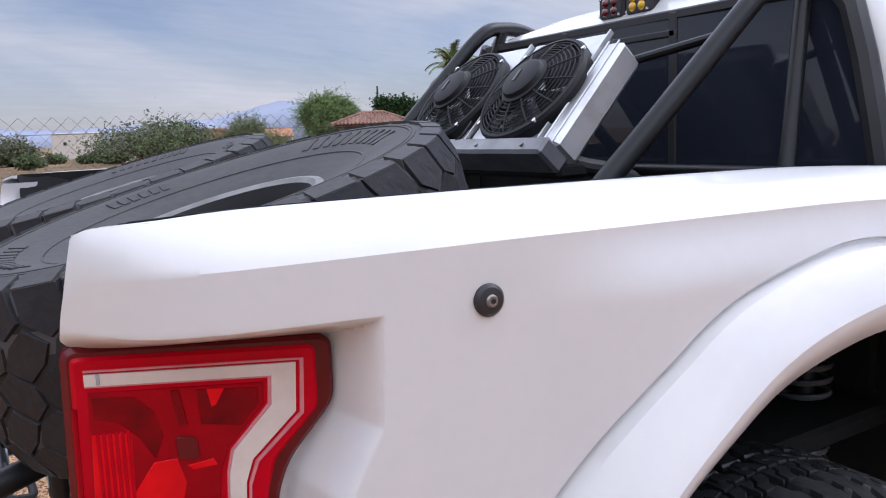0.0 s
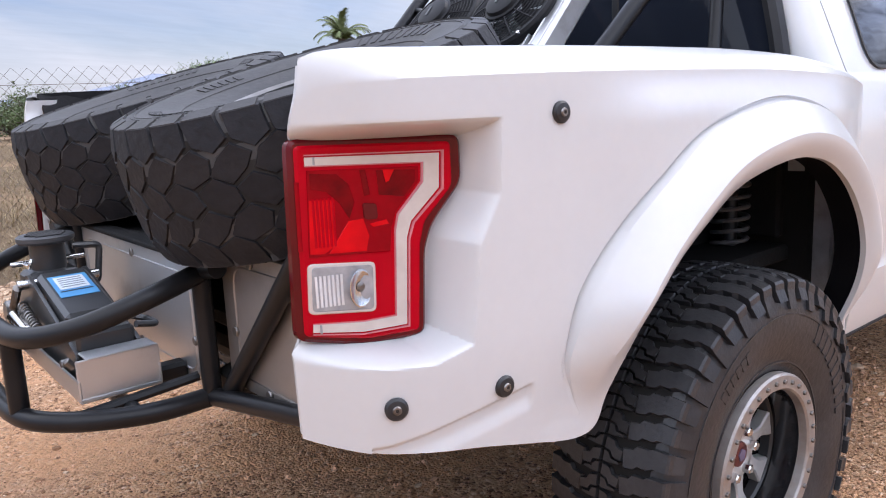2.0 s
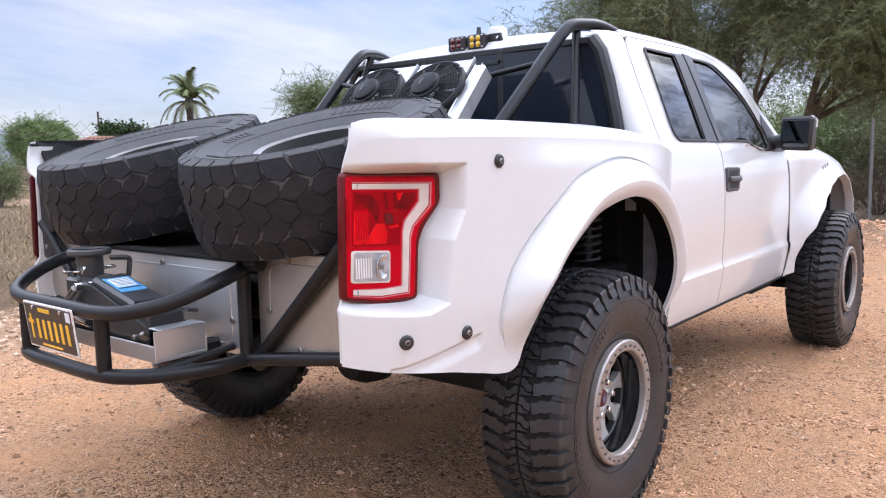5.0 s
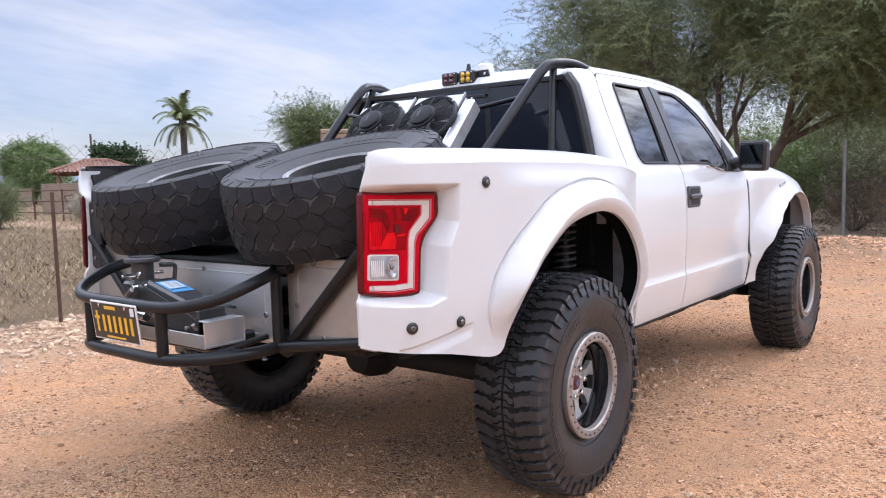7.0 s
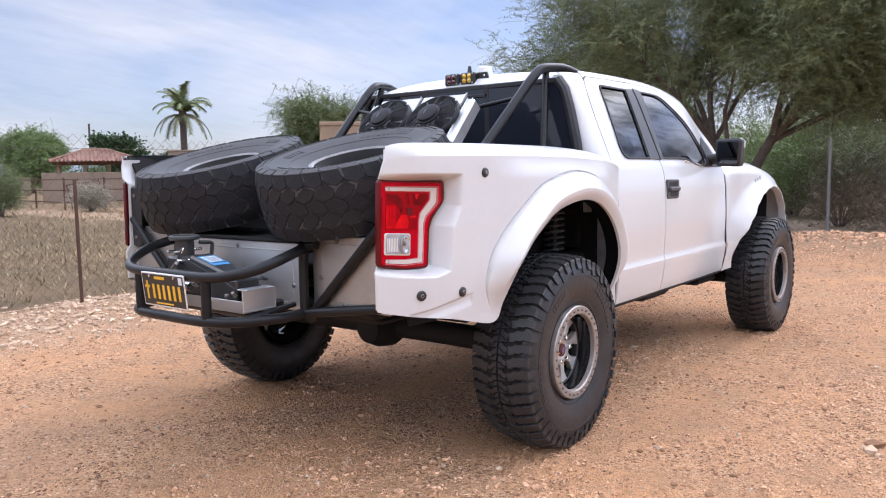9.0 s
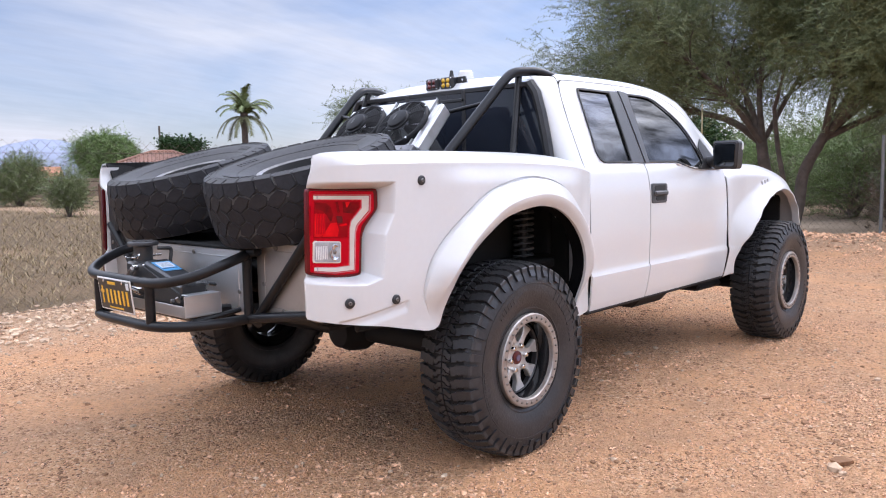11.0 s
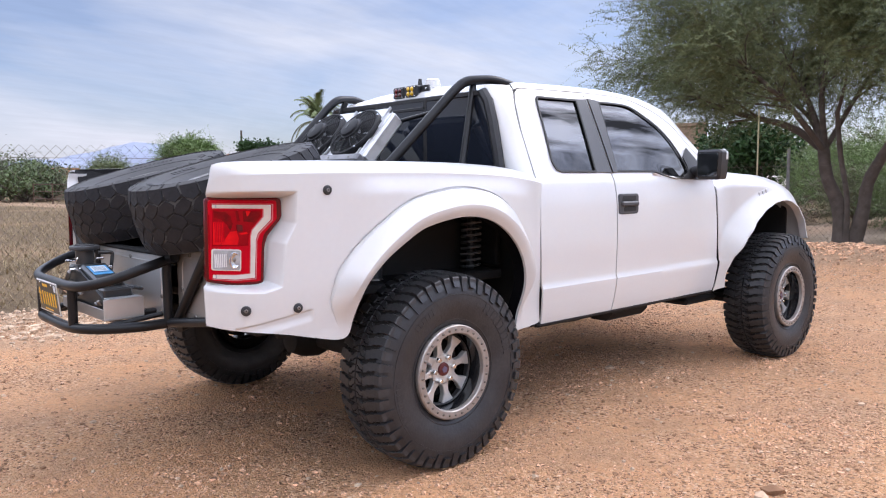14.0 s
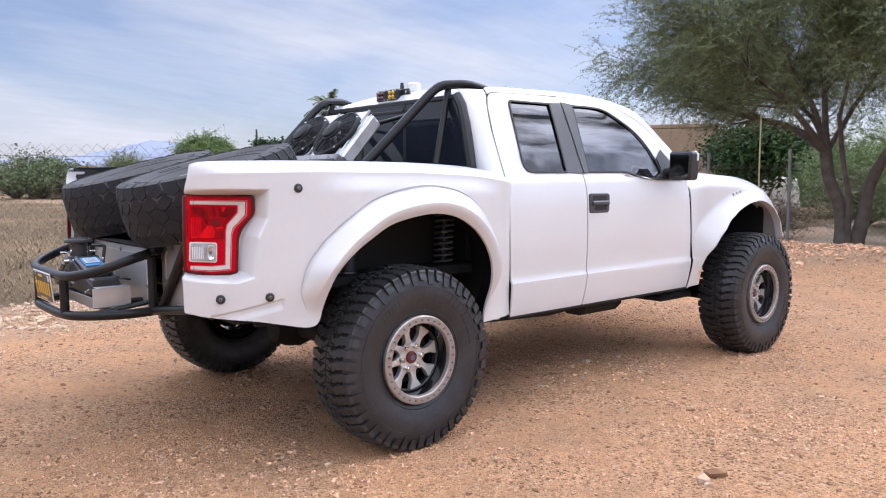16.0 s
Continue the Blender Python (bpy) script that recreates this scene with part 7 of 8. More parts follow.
tagged(part("dry_grass", g, M_STRAW, None, sharp=0, fix=False), "dry straw-coloured grass in the field", "grass", kind="stuff")

# ---- chain-link fence on two sides of the drive ----
M_WIRE = surf("weathered_fence_wire", (0.13, 0.10, 0.08), (0.09, 0.07, 0.055), 6, 0.7, 0.1)
M_RUST = surf("rusty_post", (0.10, 0.05, 0.03), (0.06, 0.032, 0.022), 10, 0.85, bump=0.2, bump_scale=80)
M_GALV = surf("galvanised_post", (0.22, 0.22, 0.22), (0.16, 0.16, 0.16), 10, 0.5, 0.6)


def chain_link(a, b, h, pitch=0.056):
    g = Geo()
    a, b = Vector(a), Vector(b)
    d = (b - a)
    ln = d.length
    d.normalize()
    side = Vector((-d.y, d.x, 0))
    r = 0.0021
    cnt = int(ln / pitch)
    rows = int(h / pitch)
    for k in range(cnt):
        for ph in (0,):
            pts = []
            for j in range(rows + 1):
                s = (k + (j + k) % 2) * pitch
                p = a + d * s + side * (0.003 if j % 2 else -0.003)
                sag = 0.012 * math.sin(s * 1.1)
                pts.append((p.x, p.y, 0.04 + ground_z(p.x, p.y) * 0.6 + j * h / rows + sag))
            base = len(g.v)
            for q in pts:
                v = Vector(q)
                for c in ((d * r), (side * r - d * r * 0.5), (-side * r - d * r * 0.5)):
                    g.v.append(tuple(v + c))
            for j in range(len(pts) - 1):
                for i in range(3):
                    x0 = base + j * 3
                    g.f.append((x0 + i, x0 + (i + 1) % 3, x0 + 3 + (i + 1) % 3, x0 + 3 + i))
    for z in (0.08, h * 0.97):
        g.tube([(a + d * (ln * t / 20)) + Vector((0, 0, z + 0.02)) for t in range(21)], 0.002, 5)
    return g


fence = thing("chain_link_fence", "weathered chain-link fence on rusty posts beside the drive", "fence")
tagged(part("mesh", chain_link((-7.0, FENCE_Y, 0), (FENCE_X, FENCE_Y, 0), FENCE_H), M_WIRE, fence, "rusty chain-link mesh", sharp=0, fix=False), kind="stuff")
tagged(part("mesh", chain_link((FENCE_X, FENCE_Y, 0), (FENCE_X, -6.0, 0), 1.55), M_WIRE, fence, sharp=0, fix=False), kind="stuff")
for x in (-5.6, -2.6, 0.53, 3.5, 6.5, 9.5):
    g = Geo().box((x, FENCE_Y - 0.035, 0.66), (0.035, 0.008, 1.32), 0.002).box((x, FENCE_Y - 0.022, 0.66), (0.008, 0.028, 1.32), 0.002)
    for k in range(18):
        g.box((x, FENCE_Y - 0.042, 0.15 + k * 0.065), (0.012, 0.008, 0.012), 0.002)
    part("post", g, M_RUST, fence, "rusty steel T-post")
for y in (FENCE_Y, 2.9, 0.2, -2.6, -5.4):
    part("post", Geo().tube([(FENCE_X, y, 0), (FENCE_X, y, 1.86)], 0.030, 12), M_GALV, fence, "galvanised post")

# ---- trees, shrubs, buildings and hills ----
M_BARK = surf("dark_tree_bark", (0.125, 0.098, 0.082), (0.075, 0.058, 0.048), 6, 0.9, bump=0.5, bump_scale=25)
M_OLIVE = leafy("olive_leaves", (0.172, 0.205, 0.092), (0.115, 0.142, 0.058), 0.7)
M_PALOVERDE = leafy("palo_verde_leaves", (0.175, 0.202, 0.100), (0.125, 0.150, 0.070), 0.7)
M_GREEN = leafy("green_leaves", (0.175, 0.245, 0.085), (0.120, 0.175, 0.060), 0.7)
M_DEEP = leafy("deep_green_leaves", (0.035, 0.075, 0.020), (0.022, 0.05, 0.015), 0.9)
M_SAGE = leafy("sage_scrub", (0.175, 0.18, 0.10), (0.125, 0.13, 0.07), 0.9)
M_TWIG = leafy("brown_brush", (0.20, 0.15, 0.10), (0.13, 0.098, 0.066), 0.9)
M_FARBUSH = leafy("far_grey_green_brush", (0.140, 0.155, 0.090), (0.105, 0.118, 0.068), 0.3, 0.6, 0.12)
M_FARGREEN = leafy("far_green_brush", (0.120, 0.158, 0.068), (0.092, 0.124, 0.054), 0.3, 0.6, 0.12)
M_PALELEAF = leafy("pale_brush", (0.36, 0.33, 0.26), (0.28, 0.25, 0.19), 0.9)


def grow(g, tips, p, d, r, length, depth, rng, spread_a=0.55, lift=0.15, keep=0.78, tip_depth=2):
    """A limb that bends and forks; the ends are collected."""
    pts, radii = [p.copy()], [r]
    q, dd = p.copy(), d.normalized()
    n = 5
    for k in range(n):
        dd = (dd + Vector((rng.gauss(0, 0.13), rng.gauss(0, 0.13), rng.gauss(lift * 0.3, 0.08)))).normalized()
        q = q + dd * length / n
        pts.append(q.copy())
        radii.append(r * (1 - 0.42 * (k + 1) / n))
        if depth <= tip_depth and k >= 1:
            tips.append((q.copy(), depth))
    g.tube(pts, r, 7 if depth > 2 else 5 if depth > 0 else 3, caps=False, radii=radii)
    if depth == 0:
        return
    for k in range(2 if rng.random() < 0.55 else 3):
        nd = (dd + Vector((rng.gauss(0, spread_a), rng.gauss(0, spread_a), rng.gauss(lift, spread_a * 0.55)))).normalized()
        start = pts[-1] if k < 2 else pts[3]
        grow(g, tips, start, nd, radii[-1] * rng.uniform(0.6, 0.82), length * rng.uniform(keep - 0.12, keep + 0.1), depth - 1, rng, spread_a, lift, keep, tip_depth)


def tree(name, base, stems, length, depth, seed, mat, label, leaf=0.10, per_tip=14, ball=0.5, r=0.13, spread_a=0.5, lift=0.15, slim=0.25, kind_name="tree", group="", droop=0.3, keep=0.78, outward=0.0, spray=0.0, clear=None, bole=0.0, tip_d=0):
    rng = random.Random(seed)
    root = thing(name, label, kind_name, base, group)
    g, tips = Geo(), []
    for d in stems:
        foot = Vector((d[0] * 0.10, d[1] * 0.10, -0.05))
        if bole:
            fork = foot + Vector((d[0] * 0.25 * bole, d[1] * 0.25 * bole, bole * rng.uniform(0.8, 1.15)))
            bend = foot.lerp(fork, 0.5) + Vector((rng.gauss(0, 0.05), rng.gauss(0, 0.05), 0))
            g.tube(bowed([tuple(foot), tuple(bend), tuple(fork)], 7), r, 9, caps=False, radii=[r * (1.25 - 0.06 * i) for i in range(7)])
            foot = fork
        grow(g, tips, foot, Vector(d), r * (0.75 + 0.25 * rng.random()), length, depth, rng, spread_a, lift, keep, tip_d or (1 if spray else 2))
    part("trunk", g, M_BARK, root, "dark forked trunk and limbs", sharp=0, fix=False)
    g = Geo()
    if clear:
        tips = [q for q in tips if q[0].z > clear[0] + clear[1] * math.hypot(q[0].x, q[0].y)]
    if spray:
        add_sprays(g, [p for p, dep in tips], per_tip, spray, seed, leaf, reach=ball)
    else:
        add_leaves(g, [p for p, dep in tips], per_tip, ball, leaf, seed, slim, droop, outward=outward)
    part("crown", g, mat, root, sharp=0, fix=False)
    return root


def shrub(name, at, r, h, mat, label, seed, count=900, leaf=0.09, group="", slim=0.3, cat="shrub", core=False, spray=0.0):
    """A ragged bush: stems from the foot, with leaves in clumps."""
    rng = random.Random(seed)
    root = thing(name, label, cat, at, group)
    g, gl = Geo(), Geo()
    clumps = []
    for k in range(int(14 + 6 * r)):
        a, t = rng.uniform(0, 6.28), rng.uniform(0.2, 1.0)
        top = Vector((math.cos(a) * r * t, math.sin(a) * r * t, h * rng.uniform(0.55, 1.0) * (1 - 0.35 * t * t)))
        mid = top * 0.5 + Vector((rng.gauss(0, 0.1 * r), rng.gauss(0, 0.1 * r), 0.1 * h))
        g.tube([(0.04 * math.cos(a), 0.04 * math.sin(a), -0.03), tuple(mid), tuple(top)], 0.02, 4, caps=False, radii=[0.02 * h, 0.012 * h, 0.004 * h])
        clumps += [top, mid, top * 0.8 + Vector((rng.gauss(0, 0.2 * r), rng.gauss(0, 0.2 * r), 0))]
    per = max(6, 3 * count // len(clumps))
    for k, c in enumerate(clumps):
        if spray:
            add_sprays(gl, [c], per // 3, spray, seed * 100 + k, leaf * 0.6, 7, 0.5 * max(r, h * 0.6), 0.5, 0.3)
            continue
        add_leaves(gl, [c], per, rng.uniform(0.2, 0.42) * max(r, h * 0.6), leaf * 0.7, seed * 100 + k, slim, 0.0)
    if core:
        for c in clumps[::3]:
            q = rng.uniform(0.14, 0.20) * r
            rows = []
            for j in range(7):
                th = math.pi * j / 6
                rows.append([(c.x + q * math.sin(th) * math.cos(p) * rng.uniform(0.8, 1.15), c.y + q * math.sin(th) * math.sin(p) * rng.uniform(0.8, 1.15), max(0.0, c.z - 0.15 * h + q * math.cos(th) * rng.uniform(0.85, 1.1))) for p in [0.785 * i for i in range(8)]])
            gl.grid(rows, closed_u=True)
    part("stem", g, M_BARK, root, sharp=0, fix=False)
    part("foliage", gl, mat, root, sharp=0, fix=False)
    return root


# the big tree behind the drive's end
def desert_tree():
    """Two leaning trunks, arching limbs and a wide, fine-leaved crown."""
    rng = random.Random(21)
    root = thing("palo_verde_tree", "large feathery green desert tree with two dark leaning trunks", "tree", (13.75, 2.32, 0))
    g, tips = Geo(), []
    trunks = (([(0, 0.10, -0.05), (0.02, 0.17, 0.7), (-0.02, 0.40, 1.3), (0, 0.50, 1.9)], 0.155, 0.115),
              ([(0.06, -0.12, -0.05), (0.05, -0.27, 0.65), (0.10, -0.35, 1.25), (0.10, -0.72, 1.95)], 0.145, 0.10),
              ([(-0.08, -0.02, -0.05), (-0.12, -0.03, 0.9), (-0.10, 0.12, 1.7), (-0.15, 0.20, 2.6)], 0.060, 0.045))
    for pts, r0, r1 in trunks:
        line = bowed(pts, 16)
        g.tube(line, r0, 10, caps=False, radii=[(r0 + (r1 - r0) * i / 15) * (1.28 if i == 0 else 1.1 if i == 1 else 1.0) * rng.uniform(0.94, 1.06) for i in range(16)])
    limbs = (([(0, 0.50, 1.85), (-0.1, 1.15, 2.35), (-0.3, 2.3, 2.72), (-0.4, 3.2, 3.2), (-0.5, 4.0, 3.8)], 0.085),
             ([(0, 0.48, 1.8), (0.25, 0.95, 2.9), (0.4, 1.75, 4.0), (0.5, 2.5, 5.0)], 0.075),
             ([(0, 0.46, 1.8), (0.15, 0.62, 3.0), (0.5, 0.6, 4.4), (0.6, 0.9, 5.8)], 0.075),
             ([(0, 0.46, 1.8), (-0.8, 0.85, 2.7), (-1.6, 1.5, 3.6), (-2.2, 2.2, 4.4)], 0.070),
             ([(0.05, 0.5, 1.8), (0.9, 1.2, 2.6), (1.5, 2.3, 3.4), (1.9, 3.0, 4.2)], 0.065),
             ([(0.1, -0.7, 1.9), (0.2, -1.5, 2.8), (0.3, -2.6, 3.7), (0.3, -3.8, 4.3)], 0.080),
             ([(0.1, -0.7, 1.9), (0.1, -1.0, 3.2), (0.3, -1.4, 4.6), (0.3, -1.8, 5.9)], 0.075),
             ([(0.1, -0.7, 1.9), (-0.7, -1.1, 2.8), (-1.5, -1.6, 3.7), (-2.1, -2.2, 4.5)], 0.070),
             ([(0.1, -0.7, 1.9), (1.0, -0.9, 2.8), (1.8, -1.5, 3.9), (2.2, -2.0, 4.8)], 0.065),
             ([(0.1, -0.72, 1.9), (0.6, -1.9, 2.5), (0.9, -3.2, 3.0), (1.0, -4.6, 3.6)], 0.070),
             ([(0.1, -0.7, 1.9), (-0.3, -1.6, 3.0), (-0.6, -2.4, 4.2), (-0.7, -3.2, 5.4)], 0.065),
             ([(0.1, -0.7, 1.9), (-0.4, -1.4, 2.6), (-0.8, -2.4, 3.0), (-1.0, -3.5, 3.3)], 0.055),
             ([(0.1, -0.7, 1.9), (0.8, -1.6, 2.8), (1.4, -2.7, 3.3), (1.6, -4.2, 3.6)], 0.055),
             ([(0, 0.5, 1.8), (0.5, 0.1, 2.9), (0.9, -0.4, 4.0), (1.0, -0.8, 5.3)], 0.060),
             ([(-0.15, 0.20, 2.5), (-0.5, -0.1, 3.3), (-0.8, -0.2, 4.3), (-0.9, 0.0, 5.4)], 0.040))
    for pts, r0 in limbs:
        line = [Vector(p) for p in bowed(pts, 20)]
        g.tube(line, r0, 8, caps=False, radii=[r0 * (1 - 0.78 * i / 19) for i in range(20)])
        for i in range(6, 20):
            for k in range(2 if i < 12 else 3):
                along = (line[i] - line[i - 1]).normalized()
                away = Vector((line[i].x, line[i].y, 0)).normalized()
                d = along * 0.7 + away * 0.35 + Vector((rng.gauss(0, 0.55), rng.gauss(0, 0.55), rng.gauss(0.28, 0.35)))
                grow(g, tips, line[i], d, r0 * (1 - 0.78 * i / 19) * 0.55, rng.uniform(0.55, 0.95), 1, rng, 0.5, 0.06, 0.8, 1)
    part("trunk", g, M_BARK, root, "dark forked trunks and arching limbs", sharp=0, fix=False)
    g = Geo()
    tips = [p for p, dep in tips if p.z > 1.95 + 0.10 * max(0.0, p.y)]
    tips += [p + Vector((0, -0.1, -0.6)) for p in tips if p.y < 0.9 and p.z > 2.7 and rng.random() < 0.5]
    add_sprays(g, tips, 6, 0.54, 21, 0.060, 10, 0.40, 0.08, 0.5)
    part("crown", g, M_PALOVERDE, root, sharp=0, fix=False)


desert_tree()
tree("mesquite_tree", (30.0, 31.5, 0), [(-0.4, 0.4, 1), (0.4, -0.4, 1), (0.1, 0.2, 1.2)], 2.1, 3, 8, M_OLIVE, "feathery olive-green tree behind the stucco wall", leaf=0.12, per_tip=26, ball=1.0, r=0.18, spray=0.9)
tree("round_tree", (29.6, 70.2, 0), [(-0.3, 0.3, 1), (0.3, -0.3, 1), (0.0, 0.0, 1.2)], 1.62, 3, 4, M_GREEN, "dense green tree beyond the dry field", leaf=0.17, per_tip=120, ball=1.25, r=0.2, spray=1.0)
tree("citrus_tree", (27.3, 50.3, 0), [(-0.2, 0.2, 1), (0.2, -0.2, 1)], 1.5, 3, 14, M_DEEP, "dark green citrus tree beyond the field", leaf=0.20, per_tip=110, ball=0.50, r=0.12, slim=0.5)
tree("citrus_tree", (24.0, 9.8, 0), [(-0.4, 0.5, 0.9), (0.4, -0.5, 0.9), (0.1, 0.1, 1.2)], 1.2, 3, 15, M_DEEP, "dense dark green broadleaf tree", leaf=0.17, per_tip=46, ball=0.62, r=0.1, slim=0.5)
tree("mesquite_tree", (31.0, 22.0, 0), [(-0.3, 0.4, 1), (0.3, -0.3, 1.1)], 2.2, 3, 31, M_OLIVE, "thin-leaved tree behind the house", leaf=0.26, per_tip=14, ball=0.9, r=0.15, slim=0.18)

# palm with a ringed trunk and arching fronds
palm = thing("palm_tree", "tall fan palm with drooping dry fronds", "palm", (23.5, 37.0, 0))
prof = [(0.30, 0.0), (0.24, 0.6), (0.20, 2.0), (0.19, 4.2), (0.26, 4.6), (0.22, 5.1)]
g = Geo()
rng = random.Random(3)
zz = [0.12 * k for k in range(44)]
rad = curve([p[1] for p in prof], [p[0] for p in prof])
g.lathe([(rad(z) * (1.05 if k % 2 else 0.95), z) for k, z in enumerate(zz)], 14, "z")
part("trunk", g, M_BARK, palm, "ringed brown palm trunk")


def frond(g, base, yaw, up, ln, rng, sag=0.16):
    p = Vector(base)
    d = Vector((math.cos(yaw) * math.cos(up), math.sin(yaw) * math.cos(up), math.sin(up)))
    pts = [p.copy()]
    for k in range(9):
        d = (d + Vector((0, 0, -sag - sag * 0.19 * k))).normalized()
        p = p + d * ln / 9
        pts.append(p.copy())
    g.tube(pts, 0.02, 4, caps=False)
    side = Vector((-math.sin(yaw), math.cos(yaw), 0))
    for k in range(1, 10):
        for j in range(4):
            q = pts[k - 1].lerp(pts[k], j / 4)
            for s in (-1, 1):
                dd = (side * s * 0.8 + (pts[k] - pts[k - 1]).normalized() * 0.6 + Vector((0, 0, -0.35))).normalized()
                w = 0.032
                l1 = 0.58 * (1 - 0.055 * k) * rng.uniform(0.8, 1.1)
                n0 = len(g.v)
                t = (pts[k] - pts[k - 1]).normalized() * w
                g.v += [tuple(q - t), tuple(q + t), tuple(q + dd * l1)]
                g.f.append((n0, n0 + 1, n0 + 2))


g = Geo()
for k in range(22):
    frond(g, (0, 0, 5.1), k * 2.399, rng.uniform(0.65, 1.45), rng.uniform(1.6, 2.1), rng, 0.12)
part("fronds", g, M_OLIVE, palm, "green upper fronds", sharp=0, fix=False)
g = Geo()
for k in range(9):
    frond(g, (0, 0, 4.9), k * 0.7 + 0.2, rng.uniform(0.0, 0.5), rng.uniform(1.8, 2.4), rng, 0.15)
part("dry_fronds", g, M_SAGE, palm, "drooping drier fronds", sharp=0, fix=False)

# utility pole
pole = thing("utility_pole", "thin dark wooden utility pole", "pole", (34.4, 68.4, 0))
part("shaft", Geo().tube([(0, 0, -0.1), (0, 0, 6.4)], 0.10, 8), M_BARK, pole)
part("insulator", Geo().box((0.18, 0.1, 5.1), (0.22, 0.22, 0.5), 0.04), M_TRIM, pole)
mast = part("thin_mast", Geo().tube([(12.75, 3.70, 0), (12.62, 3.62, 2.66)], 0.016, 8), surf("weathered_yellow_pole", (0.55, 0.50, 0.32), (0.46, 0.42, 0.27), 5, 0.6), None)
tagged(mast, "thin pale yellow pole standing behind the fence", "pole")

# shrubs round the place
for k, (x, y, r, h, mat, lab, n, lf) in enumerate((
        (12.3, 41.4, 1.15, 2.3, M_OLIVE, "dense olive-green bush at the far side of the field", 6000, 0.16),
        (8.75, 26.2, 0.60, 1.50, M_OLIVE, "light green bush with grass round its foot in the field", 3000, 0.10),
        (12.6, 27.3, 0.68, 1.0, M_PALELEAF, "pale flowering bush in the field", 3600, 0.07),
        (18.9, 84.0, 1.5, 3.2, M_DEEP, "dark green bush beside the red house", 3000, 0.22),
        (16.6, 87.0, 1.5, 2.8, M_DEEP, "dark green bush behind the field wall", 3000, 0.22),
        (15.6, 0.6, 0.95, 1.0, M_TWIG, "dry brown twiggy bush behind the fence", 900, 0.10),
        (14.2, -0.7, 0.8, 0.9, M_TWIG, "dry brown twiggy bush beside the fence", 800, 0.09),
        (16.4, -1.6, 1.2, 1.6, M_SAGE, "grey-green desert shrub behind the fence", 1600, 0.11),
        (18.6, 0.7, 1.5, 2.2, M_SAGE, "tall grey-green desert shrub", 2000, 0.13),
        (19.5, -2.4, 1.6, 2.3, M_OLIVE, "olive-green desert shrub behind the fence", 2000, 0.13),
        (22.5, 2.2, 2.0, 2.9, M_OLIVE, "spreading olive-green shrub behind the fence", 2400, 0.15),
        (23.0, -1.0, 1.9, 2.6, M_SAGE, "grey-green desert shrub behind the fence", 2200, 0.15),
        (26.5, 5.0, 2.0, 3.0, M_GREEN, "green leafy shrub behind the fence", 2200, 0.16),
        (14.8, 4.3, 0.8, 0.8, M_TWIG, "low brown brush behind the fence", 700, 0.09),
        (19.0, 2.4, 1.5, 2.0, M_GREEN, "bright green desert shrub behind the tree", 3000, 0.12),
        (24.5, 6.6, 1.6, 2.2, M_GREEN, "green leafy shrub behind the cactus", 3000, 0.14),
        (27.5, 2.5, 2.4, 3.4, M_OLIVE, "spreading olive-green shrub far behind the fence", 4500, 0.15),
        (25.0, -3.5, 2.4, 3.2, M_OLIVE, "spreading olive-green shrub far behind the fence", 4500, 0.15),
        (20.0, 4.4, 1.2, 1.3, M_SAGE, "grey-green desert shrub behind the fence", 1400, 0.12))):
    shrub("shrub", (x, y, 0), r, h, mat, lab, 40 + k, n, lf, "desert shrubs", spray=0.26 * h)
rng = random.Random(77)
for k in range(46):
    a = radians(52 + 46 * k / 45 + rng.uniform(-1, 1))
    d = rng.uniform(62, 82)
    h = rng.uniform(1.5, 3.1) * (1.2 if rng.random() < 0.2 else 1.0)
    if 80.5 < math.degrees(a) < 86.5:
        h = rng.uniform(0.7, 1.1)
    h = min(h, 2.5)
    if 75.0 < math.degrees(a) < 80.5:
        h = rng.uniform(2.6, 3.5)
    if 63.5 < math.degrees(a) <= 75.0:
        continue
    shrub("field_bush", (-2.4 + d * math.cos(a), -3.5 + d * math.sin(a), 0), h * rng.uniform(0.8, 1.25), h, rng.choice((M_FARBUSH, M_FARBUSH, M_FARGREEN)), "grey-green bush along the far edge of the field", 200 + k, 1600, 0.30, "field edge bushes", 0.55)
rng = random.Random(78)
for k in range(26):
    a = radians(-2 + 40 * k / 25 + rng.uniform(-1, 1))
    d = rng.uniform(40, 60)
    h = rng.uniform(2.4, 4.4)
    shrub("scrub_bush", (-2.4 + d * math.cos(a), -3.5 + d * math.sin(a), 0), h * rng.uniform(0.8, 1.2), h, rng.choice((M_FARBUSH, M_OLIVE, M_FARGREEN)), "olive desert bush far behind the fence", 300 + k, 1500, 0.25, "far desert bushes", 0.5)

# organ-pipe cactus
M_CACTUS = surf("cactus_skin", (0.12, 0.15, 0.075), (0.085, 0.115, 0.055), 8, 0.7, bump=0.3, bump_scale=30)
cactus = thing("cactus", "tall green organ-pipe cactus with many arms", "cactus", (31.4, 11.3, 0))
rng = random.Random(9)
for k in range(9):
    a = k * 0.7
    rr = rng.uniform(0.25, 0.75)
    hh = rng.uniform(1.7, 2.9)
    pts = bowed([(0.1 * math.cos(a), 0.1 * math.sin(a), -0.05), (rr * 0.8 * math.cos(a), rr * 0.8 * math.sin(a), 0.35), (rr * math.cos(a), rr * math.sin(a), 1.0), (rr * 1.05 * math.cos(a), rr * 1.05 * math.sin(a), hh - 0.1), (rr * 1.05 * math.cos(a), rr * 1.05 * math.sin(a), hh)], 14)
    part("arm", Geo().tube(pts, 0.12, 10, radii=[0.12] * 12 + [0.10, 0.03]), M_CACTUS, cactus)

